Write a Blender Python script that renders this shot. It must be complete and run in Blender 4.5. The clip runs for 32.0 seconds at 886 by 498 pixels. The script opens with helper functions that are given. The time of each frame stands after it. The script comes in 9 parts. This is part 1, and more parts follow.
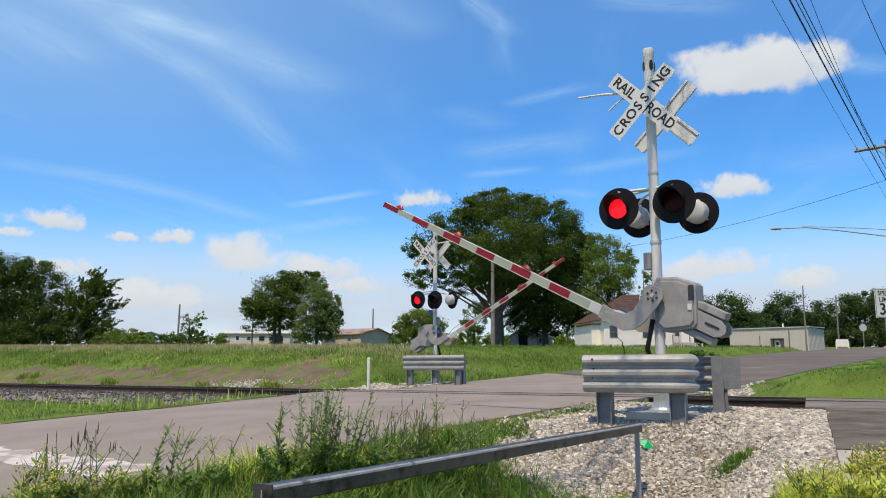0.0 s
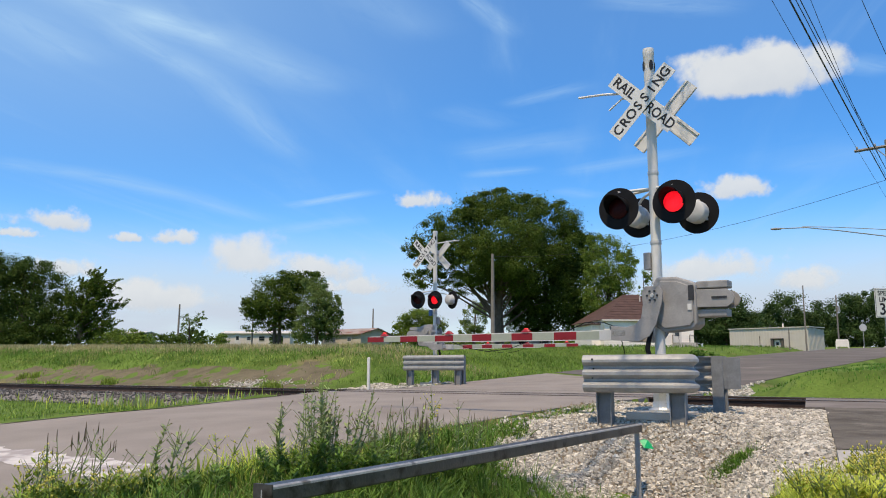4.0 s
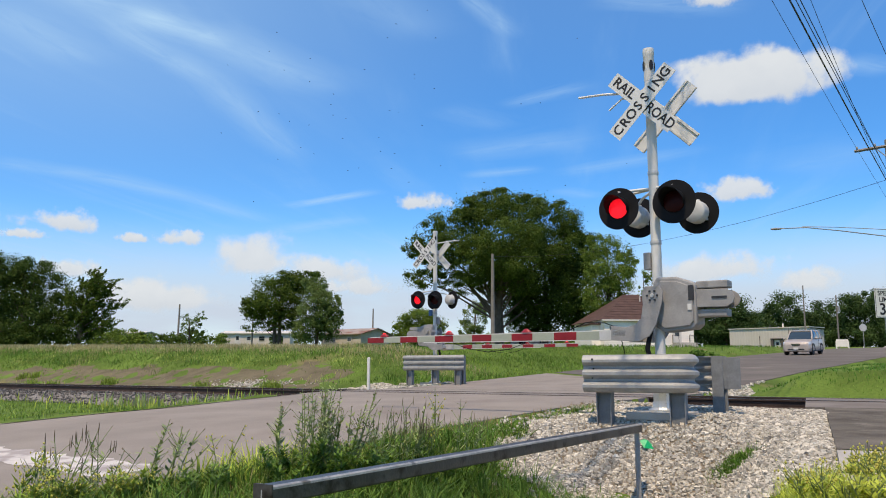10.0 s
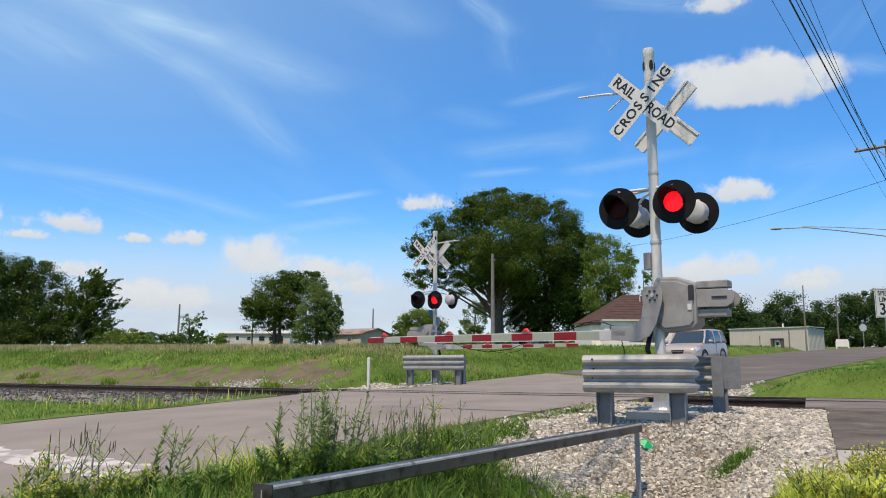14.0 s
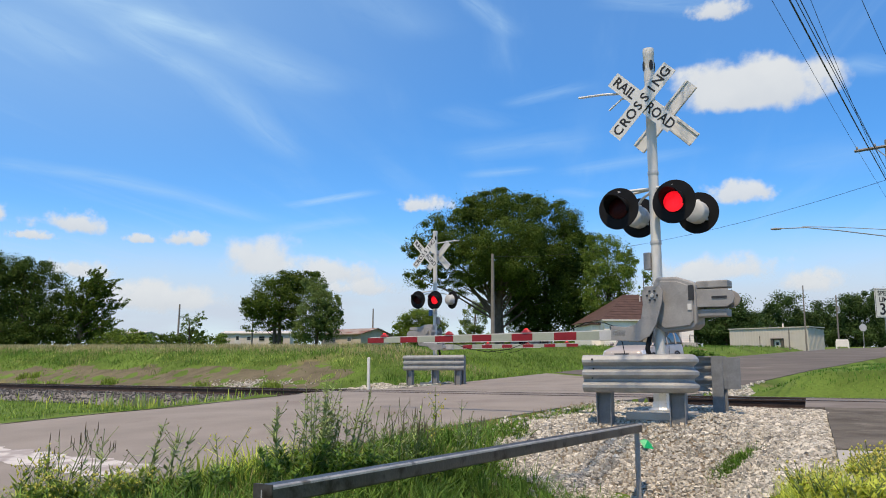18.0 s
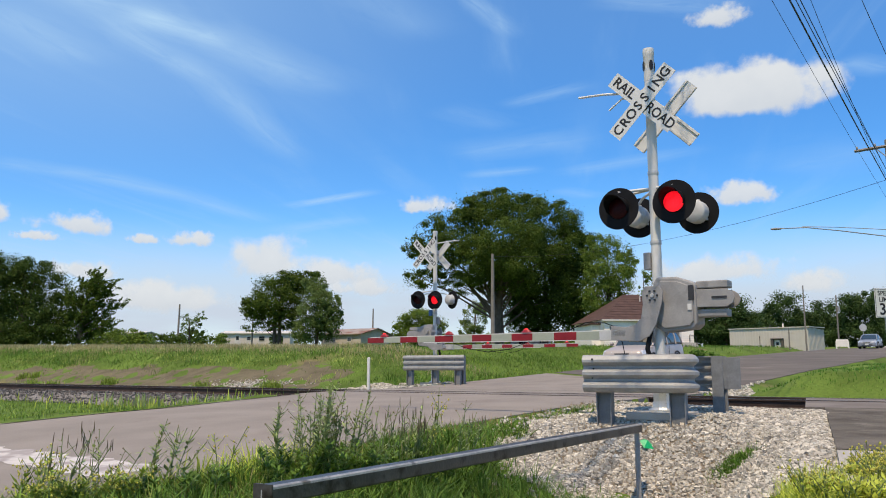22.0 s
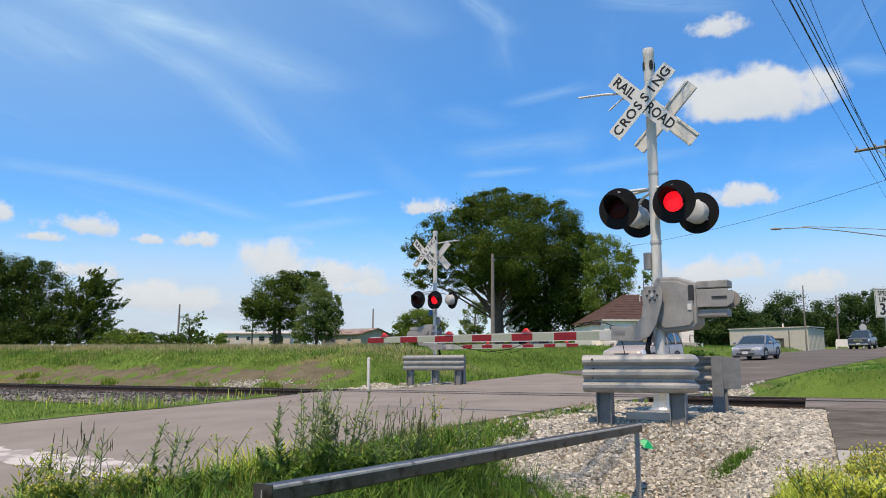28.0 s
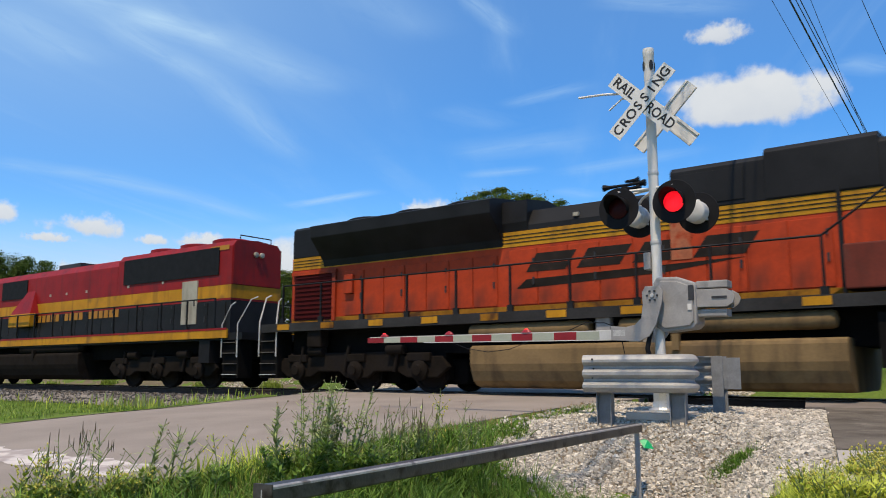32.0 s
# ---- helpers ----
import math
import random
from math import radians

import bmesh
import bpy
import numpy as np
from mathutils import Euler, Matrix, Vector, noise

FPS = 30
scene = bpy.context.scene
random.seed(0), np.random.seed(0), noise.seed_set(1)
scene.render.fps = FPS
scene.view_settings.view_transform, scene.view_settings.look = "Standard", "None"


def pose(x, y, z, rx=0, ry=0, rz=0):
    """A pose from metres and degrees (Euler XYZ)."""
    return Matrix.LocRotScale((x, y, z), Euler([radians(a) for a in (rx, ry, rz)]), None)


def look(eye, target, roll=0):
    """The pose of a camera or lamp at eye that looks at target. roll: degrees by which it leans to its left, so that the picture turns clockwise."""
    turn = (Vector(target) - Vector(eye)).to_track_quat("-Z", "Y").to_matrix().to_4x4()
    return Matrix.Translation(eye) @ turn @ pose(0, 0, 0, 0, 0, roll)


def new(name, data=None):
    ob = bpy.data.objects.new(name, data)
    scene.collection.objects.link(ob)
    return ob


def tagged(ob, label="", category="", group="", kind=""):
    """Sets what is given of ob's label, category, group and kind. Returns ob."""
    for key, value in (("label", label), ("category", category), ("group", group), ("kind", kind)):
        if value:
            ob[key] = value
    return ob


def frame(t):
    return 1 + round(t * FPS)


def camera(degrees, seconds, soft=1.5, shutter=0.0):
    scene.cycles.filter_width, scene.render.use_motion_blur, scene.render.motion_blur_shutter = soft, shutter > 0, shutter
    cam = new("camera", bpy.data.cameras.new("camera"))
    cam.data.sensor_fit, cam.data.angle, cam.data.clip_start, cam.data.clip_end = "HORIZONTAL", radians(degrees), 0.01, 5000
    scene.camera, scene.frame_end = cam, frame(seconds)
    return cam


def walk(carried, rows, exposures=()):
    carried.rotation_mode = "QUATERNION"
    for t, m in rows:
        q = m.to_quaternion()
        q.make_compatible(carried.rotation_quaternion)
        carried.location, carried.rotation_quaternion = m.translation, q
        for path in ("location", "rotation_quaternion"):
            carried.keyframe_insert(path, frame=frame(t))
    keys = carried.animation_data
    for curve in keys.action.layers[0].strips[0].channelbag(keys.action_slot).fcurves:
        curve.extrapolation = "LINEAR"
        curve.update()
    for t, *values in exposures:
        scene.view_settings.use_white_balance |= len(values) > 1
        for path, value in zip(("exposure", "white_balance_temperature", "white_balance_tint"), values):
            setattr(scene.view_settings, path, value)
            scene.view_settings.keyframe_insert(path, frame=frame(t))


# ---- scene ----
# A level crossing in flat farm country. x right, y ahead, z = 0 at the top of the rails.
cam = camera(57.9, 32.0, soft=1.0, shutter=0.12)
walk(cam, [(0.0, pose(0, 0, 0.484, 98.742, 0, 0)), (32.0, pose(0, 0, 0.484, 98.742, 0, 0))],
     exposures=[(0.0, 0.0), (32.0, 0.0)])

# ---- sky and sun ----
SUN_FROM = Vector((-0.38, -0.92, 0)).normalized()
SUN_ELEVATION = 65.0
world = bpy.data.worlds.new("sky")
scene.world = world
world.use_nodes = True


def build_sky():
    """Clear blue daylight sky with thin high cloud in streaks, drawn on a flat layer overhead."""
    nt = world.node_tree
    N, K = nt.nodes, nt.links
    N.clear()
    out = N.new("ShaderNodeOutputWorld")
    bg = N.new("ShaderNodeBackground")
    bg.inputs["Strength"].default_value = SKY_STRENGTH
    sky = N.new("ShaderNodeTexSky")
    sky.sky_type = "NISHITA"
    sky.sun_disc = False
    sky.sun_elevation = radians(SUN_ELEVATION)
    sky.sun_rotation = math.atan2(SUN_FROM.x, SUN_FROM.y)
    sky.air_density, sky.dust_density, sky.ozone_density = 1.0, 0.1, 3.5
    sat = N.new("ShaderNodeHueSaturation")
    sat.inputs["Saturation"].default_value = 1.38
    sat.inputs["Hue"].default_value = 0.506
    K.new(sky.outputs[0], sat.inputs["Color"])
    tc = N.new("ShaderNodeTexCoord")
    sep = N.new("ShaderNodeSeparateXYZ")
    K.new(tc.outputs["Generated"], sep.inputs[0])

    def op(kind, a, b=0.0, c=0.0):
        n = N.new("ShaderNodeMath")
        n.operation = kind
        for i, v in enumerate((a, b, c)):
            if isinstance(v, (int, float)):
                n.inputs[i].default_value = v
            else:
                K.new(v, n.inputs[i])
        return n.outputs[0]

    up = op("MAXIMUM", sep.outputs[2], 0.02)
    px, py = op("DIVIDE", sep.outputs[0], up), op("DIVIDE", sep.outputs[1], up)

    def field(sx, sy, turn, scale, detail, rough=0.55):
        c, s = math.cos(radians(turn)), math.sin(radians(turn))
        v = N.new("ShaderNodeCombineXYZ")
        K.new(op("MULTIPLY", op("ADD", op("MULTIPLY", px, c), op("MULTIPLY", py, s)), sx), v.inputs[0])
        K.new(op("MULTIPLY", op("SUBTRACT", op("MULTIPLY", py, c), op("MULTIPLY", px, s)), sy), v.inputs[1])
        n = N.new("ShaderNodeTexNoise")
        n.inputs["Scale"].default_value, n.inputs["Detail"].default_value, n.inputs["Roughness"].default_value = scale, detail, rough
        n.inputs["Distortion"].default_value = 0.6
        K.new(v.outputs[0], n.inputs["Vector"])
        return n.outputs["Fac"]

    def ramp(v, lo, hi, a=0.0, b=1.0):
        r = N.new("ShaderNodeMapRange")
        r.interpolation_type = "SMOOTHSTEP"
        for i, x in enumerate((lo, hi, a, b)):
            r.inputs[i + 1].default_value = x
        K.new(v, r.inputs[0])
        return r.outputs[0]

    def stroke(ax, ay, bx, by, wide, amount):
        """A soft fibrous streak from a to b on the flat layer, with ragged edges and its own grain along it."""
        dx, dy = bx - ax, by - ay
        length = math.hypot(dx, dy)
        qx, qy = op("SUBTRACT", px, ax), op("SUBTRACT", py, ay)
        t = op("DIVIDE", op("ADD", op("MULTIPLY", qx, dx), op("MULTIPLY", qy, dy)), length * length)
        across = op("DIVIDE", op("SUBTRACT", op("MULTIPLY", qx, dy / length), op("MULTIPLY", qy, dx / length)), wide)
        v = N.new("ShaderNodeCombineXYZ")
        K.new(op("MULTIPLY", t, 1.6 + 0.2 * length / wide), v.inputs[0])
        K.new(op("MULTIPLY", across, 2.2), v.inputs[1])
        v.inputs[2].default_value = ax * 7.3 + by * 3.1
        n = N.new("ShaderNodeTexNoise")
        n.inputs["Scale"].default_value, n.inputs["Detail"].default_value, n.inputs["Roughness"].default_value, n.inputs["Distortion"].default_value = 1.0, 6.0, 0.6, 0.5
        K.new(v.outputs[0], n.inputs["Vector"])
        side = op("ADD", op("ABSOLUTE", across), op("MULTIPLY", op("SUBTRACT", n.outputs["Fac"], 0.5), 1.3))
        ends = op("MULTIPLY", ramp(t, -0.1, 0.3), ramp(t, 1.1, 0.65))
        body = op("MULTIPLY", ramp(side, 1.05, -0.1), ramp(n.outputs["Fac"], 0.25, 0.72, 0.35, 1.2))
        return op("MULTIPLY", op("MULTIPLY", body, ends), amount)

    wisps = field(0.3, 2.0, 80, 1.6, 7.0)
    soft = field(0.8, 0.5, 40, 0.9, 5.0)
    veil = op("MULTIPLY", ramp(wisps, 0.46, 0.8), ramp(soft, 0.38, 0.66, 0.1, 0.62))
    hv = N.new("ShaderNodeMapping")
    hv.inputs["Scale"].default_value = (4.0, 4.0, 13.0)
    K.new(tc.outputs["Generated"], hv.inputs["Vector"])
    hn = N.new("ShaderNodeTexNoise")
    hn.inputs["Scale"].default_value, hn.inputs["Detail"].default_value = 1.0, 6.0
    K.new(hv.outputs[0], hn.inputs["Vector"])
    low = op("MULTIPLY", ramp(sep.outputs[2], 0.19, 0.07), ramp(hn.outputs["Fac"], 0.32, 0.6, 0.72, 0.98))
    sunward = op("MULTIPLY", ramp(sep.outputs[0], 0.12, -0.5, 0.0, 0.3), ramp(sep.outputs[2], 0.14, 0.36))
    total = op("ADD", op("ADD", op("MULTIPLY", veil, 0.45), ramp(sep.outputs[2], 0.18, 0.48, 0.0, 0.2)), sunward)
    for s in STREAKS_LEFT + STREAKS_RIGHT:
        total = op("ADD", total, op("MULTIPLY", stroke(*s), 0.8))
    total = op("MINIMUM", total, 0.92)
    mix = N.new("ShaderNodeMix")
    mix.data_type = "RGBA"
    K.new(total, mix.inputs[0])
    K.new(sat.outputs[0], mix.inputs[6])
    mix.inputs[7].default_value = CIRRUS
    haze = N.new("ShaderNodeMix")
    haze.data_type = "RGBA"
    K.new(low, haze.inputs[0])
    K.new(mix.outputs[2], haze.inputs[6])
    haze.inputs[7].default_value = CLOUD_WHITE
    K.new(haze.outputs[2], bg.inputs["Color"])
    K.new(bg.outputs[0], out.inputs["Surface"])


SKY_STRENGTH = 0.185
CLOUD_WHITE = (3.2, 3.58, 4.15, 1.0)
CIRRUS = (2.55, 3.75, 5.0, 1.0)
# streaks of high cloud on a layer one unit overhead: from x, y to x, y, half width, amount
STREAKS_LEFT = [(-1.048, 1.922, -0.744, 2.248, 0.17, 0.34), (-0.893, 2.117, -0.654, 2.352, 0.122, 0.5), (-0.761, 2.248, -0.356, 2.783, 0.21, 0.36), (-0.98, 2.135, -0.803, 2.697, 0.111, 0.36), (-0.811, 2.465, -0.697, 3.779, 0.141, 0.36), (-1.265, 2.048, -1.153, 2.538, 0.198, 0.28), (-2.164, 3.705, -1.82, 4.028, 0.201, 0.3), (-1.889, 3.866, -1.464, 4.573, 0.241, 0.42), (-1.526, 4.367, -1.17, 5.364, 0.203, 0.34), (-0.953, 4.799, -0.366, 4.367, 0.105, 0.75), (-0.241, 1.952, -0.024, 2.31, 0.159, 0.2)]
STREAKS_RIGHT = [(0.039, 1.983, 0.215, 2.289, 0.057, 0.4), (0.228, 2.927, 0.527, 2.686, 0.077, 0.34), (0.042, 3.625, 0.667, 3.309, 0.237, 0.36), (0.105, 4.028, 0.493, 3.866, 0.114, 0.42), (0.594, 3.98, 1.188, 3.501, 0.152, 0.36), (1.675, 3.945, 1.994, 3.394, 0.481, 0.22), (0.408, 2.048, 0.841, 2.096, 0.082, 0.36), (1.278, 2.48, 1.527, 2.563, 0.106, 0.4), (-1.246, 5.721, -0.493, 5.123, 0.22, 0.4), (0.612, 4.325, 0.904, 4.542, 0.152, 0.3), (-0.009, 2.94, 0.274, 3.229, 0.163, 0.18)]
build_sky()
sun_light = bpy.data.lights.new("sun", "SUN")
sun_light.energy, sun_light.angle, sun_light.color = 4.6, radians(0.6), (1.0, 0.815, 0.595)
sun = new("sun", sun_light)
e = radians(SUN_ELEVATION)
sun.matrix_world = look(Vector((SUN_FROM.x * math.cos(e), SUN_FROM.y * math.cos(e), math.sin(e))) * 50, (0, 0, 0))


# ---- materials ----
def surface(name, colour, rough=0.6, metal=0.0, scale=6.0, vary=0.25, fine=60.0, bump=0.1, other=None, other_at=0.55,
            other_scale=1.5, spec=0.4, island=0.0, objects=0.0, emit=0.0):
    """A procedural material: base colour with variation at two scales, optional second colour in patches, bump."""
    m = bpy.data.materials.new(name)
    m.use_nodes = True
    nt = m.node_tree
    N, L = nt.nodes, nt.links
    b = N["Principled BSDF"]
    b.inputs["Roughness"].default_value, b.inputs["Metallic"].default_value = rough, metal
    b.inputs["Specular IOR Level"].default_value = spec
    tc = N.new("ShaderNodeTexCoord")

    def noise_at(s, detail=5.0):
        n = N.new("ShaderNodeTexNoise")
        n.inputs["Scale"].default_value, n.inputs["Detail"].default_value = s, detail
        L.new(tc.outputs["Object"], n.inputs["Vector"])
        return n.outputs["Fac"]

    def mix(kind, fac, a, c):
        x = N.new("ShaderNodeMix")
        x.data_type, x.blend_type = "RGBA", kind
        for sock, v in ((x.inputs[0], fac), (x.inputs[6], a), (x.inputs[7], c)):
            if isinstance(v, (int, float)):
                sock.default_value = v
            elif isinstance(v, tuple):
                sock.default_value = (*v, 1)
            else:
                L.new(v, sock)
        return x.outputs[2]

    def ramp(v, lo, hi, a=0.0, c=1.0):
        r = N.new("ShaderNodeMapRange")
        r.inputs[1].default_value, r.inputs[2].default_value = lo, hi
        r.inputs[3].default_value, r.inputs[4].default_value = a, c
        L.new(v, r.inputs[0])
        return r.outputs[0]

    big, small = noise_at(scale), noise_at(fine, 3.0)
    col = mix("MIX", ramp(big, 0.3, 0.7), tuple(c * (1 - vary) for c in colour), tuple(min(1, c * (1 + vary)) for c in colour))
    if other:
        col = mix("MIX", ramp(noise_at(other_scale, 7.0), other_at, other_at + 0.12), col, other)
    grey = N.new("ShaderNodeCombineColor")
    f = ramp(small, 0.25, 0.75, 1 - vary * 0.6, 1 + vary * 0.6)
    for k in range(3):
        L.new(f, grey.inputs[k])
    col = mix("MULTIPLY", 1.0, col, grey.outputs[0])
    if island or objects:
        src = N.new("ShaderNodeNewGeometry").outputs["Random Per Island"] if island else N.new("ShaderNodeObjectInfo").outputs["Random"]
        k = island or objects
        grey2 = N.new("ShaderNodeCombineColor")
        f2 = ramp(src, 0, 1, 1 - k, 1 + k)
        for i in range(3):
            L.new(f2, grey2.inputs[i])
        col = mix("MULTIPLY", 1.0, col, grey2.outputs[0])
    L.new(col, b.inputs["Base Color"])
    L.new(ramp(small, 0.2, 0.8, max(0, rough - 0.12), min(1, rough + 0.12)), b.inputs["Roughness"])
    if bump:
        bp = N.new("ShaderNodeBump")
        bp.inputs["Strength"].default_value, bp.inputs["Distance"].default_value = bump, 0.02
        L.new(small, bp.inputs["Height"])
        L.new(bp.outputs[0], b.inputs["Normal"])
    if emit:
        L.new(col, b.inputs["Emission Color"])
        b.inputs["Emission Strength"].default_value = emit
    return m


def leafy(name, colour, thin=0.35, vary=0.35, rough=0.55):
    """Leaf or grass-blade material: colour varies blade by blade, some light passes through."""
    m = surface(name, colour, rough=rough, scale=0.7, vary=0.25, fine=9.0, bump=0.0, island=vary, spec=0.1)
    nt = m.node_tree
    b, out = nt.nodes["Principled BSDF"], nt.nodes["Material Output"]
    tr = nt.nodes.new("ShaderNodeBsdfTranslucent")
    src = b.inputs["Base Color"].links[0].from_socket
    nt.links.new(src, tr.inputs["Color"])
    mx = nt.nodes.new("ShaderNodeMixShader")
    mx.inputs[0].default_value = thin
    nt.links.new(b.outputs[0], mx.inputs[1])
    nt.links.new(tr.outputs[0], mx.inputs[2])
    nt.links.new(mx.outputs[0], out.inputs["Surface"])
    return m


def streaky(m, colour, amount, across=7.0, along=0.35):
    """Rain-washed streaks of dirt running down a painted surface."""
    nt = m.node_tree
    N, K = nt.nodes, nt.links
    b = N["Principled BSDF"]
    src = b.inputs["Base Color"].links[0].from_socket
    tc, mp, no = N.new("ShaderNodeTexCoord"), N.new("ShaderNodeMapping"), N.new("ShaderNodeTexNoise")
    mp.inputs["Scale"].default_value = (across, across, along)
    K.new(tc.outputs["Object"], mp.inputs["Vector"])
    K.new(mp.outputs[0], no.inputs["Vector"])
    no.inputs["Scale"].default_value, no.inputs["Detail"].default_value = 1.0, 5.0
    r = N.new("ShaderNodeMapRange")
    r.inputs[1].default_value, r.inputs[2].default_value, r.inputs[3].default_value, r.inputs[4].default_value = 0.5, 0.72, 0.0, amount
    K.new(no.outputs["Fac"], r.inputs[0])
    x = N.new("ShaderNodeMix")
    x.data_type = "RGBA"
    x.inputs[7].default_value = (*colour, 1)
    K.new(r.outputs[0], x.inputs[0])
    K.new(src, x.inputs[6])
    K.new(x.outputs[2], b.inputs["Base Color"])
    return m


def glow(name, colour, strength):
    m = bpy.data.materials.new(name)
    m.use_nodes = True
    b = m.node_tree.nodes["Principled BSDF"]
    b.inputs["Base Color"].default_value = (*colour, 1)
    b.inputs["Emission Color"].default_value = (*colour, 1)
    b.inputs["Emission Strength"].default_value = strength
    return m


def glassy(name, colour, rough=0.03):
    m = bpy.data.materials.new(name)
    m.use_nodes = True
    b = m.node_tree.nodes["Principled BSDF"]
    b.inputs["Base Color"].default_value = (*colour, 1)
    b.inputs["Roughness"].default_value = rough
    b.inputs["Specular IOR Level"].default_value = 0.8
    return m


ASPHALT = surface("asphalt", (0.25, 0.218, 0.188), 0.9, scale=0.8, vary=0.12, fine=90, bump=0.25, other=(0.205, 0.17, 0.145), other_at=0.6, other_scale=0.5, spec=0.08)
ASPHALT_FAR = surface("asphalt_far", (0.135, 0.118, 0.103), 0.9, scale=0.5, vary=0.15, fine=60, bump=0.2, other=(0.22, 0.19, 0.16), other_at=0.6, other_scale=0.22, spec=0.08)
CROSSING_TAR = surface("crossing_tar", (0.17, 0.148, 0.13), 0.9, scale=0.9, vary=0.15, fine=90, bump=0.3, other=(0.235, 0.205, 0.178), other_at=0.5, other_scale=0.7, spec=0.08)
ASPHALT_DARK = surface("asphalt_dark", (0.128, 0.113, 0.094), 0.95, scale=1.6, vary=0.35, fine=70, bump=0.6, other=(0.19, 0.168, 0.14), other_at=0.58, other_scale=3.5, spec=0.05)
CONCRETE = surface("concrete", (0.4, 0.365, 0.315), 0.85, scale=2, vary=0.15, fine=70, bump=0.2, other=(0.3, 0.27, 0.23), other_at=0.62)
GROUND = surface("earth_and_grass", (0.1, 0.15, 0.028), 0.95, scale=0.5, vary=0.35, fine=14, bump=0.6, other=(0.2, 0.15, 0.085), other_at=0.60, other_scale=0.28, spec=0.05)
GRAVEL = surface("gravel_bed", (0.2, 0.165, 0.12), 0.95, scale=5, vary=0.35, fine=45, bump=0.9, spec=0.05)
STONE = surface("limestone", (0.45, 0.408, 0.335), 0.9, scale=8, vary=0.15, fine=70, bump=0.2, island=0.38, spec=0.1)
BALLAST = surface("ballast", (0.145, 0.132, 0.117), 0.95, scale=6, vary=0.4, fine=40, bump=0.8, island=0.4, spec=0.08)
RAIL_STEEL = surface("rail_steel", (0.05, 0.032, 0.024), 0.75, 0.2, scale=3, vary=0.3, fine=50, bump=0.2)
RAIL_TOP = surface("rail_head", (0.3, 0.27, 0.25), 0.4, 0.8, scale=4, vary=0.2, fine=50, bump=0.05)
TIE_WOOD = surface("creosoted_wood", (0.06, 0.045, 0.035), 0.9, scale=3, vary=0.3, fine=40, bump=0.4)
GALV = surface("galvanised_steel", (0.32, 0.315, 0.3), 0.55, 0.3, scale=5, vary=0.16, fine=35, bump=0.06, other=(0.29, 0.285, 0.27), other_at=0.6, other_scale=3)
# GALV's steel again, darkened: shade on faces turned from the sun is in the colour
SHADED_ZINC = surface("shaded_dull_zinc", (0.2, 0.205, 0.205), 0.6, 0.2, scale=5, vary=0.2, fine=35, bump=0.06, other=(0.15, 0.155, 0.155), other_at=0.58, other_scale=3)
ALU = surface("aluminium_paint", (0.52, 0.5, 0.46), 0.45, 0.25, scale=4, vary=0.1, fine=50, bump=0.05, other=(0.5, 0.49, 0.46), other_at=0.62, other_scale=3)
GREY_CAST = surface("weathered_grey_metal", (0.3, 0.283, 0.262), 0.6, 0.15, scale=5, vary=0.14, fine=45, bump=0.08, other=(0.215, 0.205, 0.195), other_at=0.6, other_scale=4)
CAST_ALU = surface("cast_aluminium", (0.62, 0.61, 0.58), 0.35, 0.7, scale=6, vary=0.12, fine=40, bump=0.08)
HOUSING = surface("pale_grey_housing", (0.5, 0.5, 0.48), 0.6, 0.05, scale=5, vary=0.08, fine=40, bump=0.04, spec=0.25)
WHITE_PAINT = surface("white_paint", (0.62, 0.6, 0.55), 0.5, scale=4, vary=0.06, fine=60, bump=0.05)
SIGN_WHITE = surface("sign_white", (0.62, 0.61, 0.57), 0.5, scale=5, vary=0.04, fine=80, bump=0.0)
BLACK = surface("black_paint", (0.009, 0.009, 0.01), 0.7, scale=4, vary=0.3, fine=60, bump=0.05, spec=0.15)
INK = surface("black_lettering", (0.015, 0.015, 0.016), 0.6, scale=4, vary=0.2, fine=60, bump=0.0)
RED_STRIPE = surface("red_reflective", (0.22, 0.008, 0.012), 0.45, scale=5, vary=0.15, fine=60, bump=0.03)
PALE_STRIPE = surface("pale_reflective", (0.33, 0.35, 0.27), 0.45, scale=5, vary=0.08, fine=60, bump=0.03)
LENS_DARK = surface("unlit_red_lens", (0.03, 0.003, 0.003), 0.4, scale=30, vary=0.3, fine=90, bump=0.1, spec=0.12)
LAMP_RED = glow("lit_red_lens", (1.0, 0.008, 0.02), 1.0)


def dotted(m, scale, low, high):
    """Breaks the glow of a lamp into many small points of light."""
    nt = m.node_tree
    tc, vo, r = nt.nodes.new("ShaderNodeTexCoord"), nt.nodes.new("ShaderNodeTexVoronoi"), nt.nodes.new("ShaderNodeMapRange")
    vo.inputs["Scale"].default_value = scale
    r.inputs[1].default_value, r.inputs[2].default_value, r.inputs[3].default_value, r.inputs[4].default_value = 0.15, 0.6, high, low
    nt.links.new(tc.outputs["Object"], vo.inputs["Vector"])
    nt.links.new(vo.outputs["Distance"], r.inputs[0])
    nt.links.new(r.outputs[0], nt.nodes["Principled BSDF"].inputs["Emission Strength"])


dotted(LAMP_RED, 45.0, 0.6, 1.5)
LAMP_RED_SOFT = glow("lit_arm_lamp", (1.0, 0.02, 0.02), 0.9)
RED_CAP = surface("red_lamp_cap", (0.26, 0.01, 0.014), 0.35, scale=5, vary=0.1, fine=30, bump=0.0)
DARK_STEEL = surface("dark_steel", (0.04, 0.04, 0.042), 0.6, 0.4, scale=4, vary=0.3, fine=50, bump=0.1)


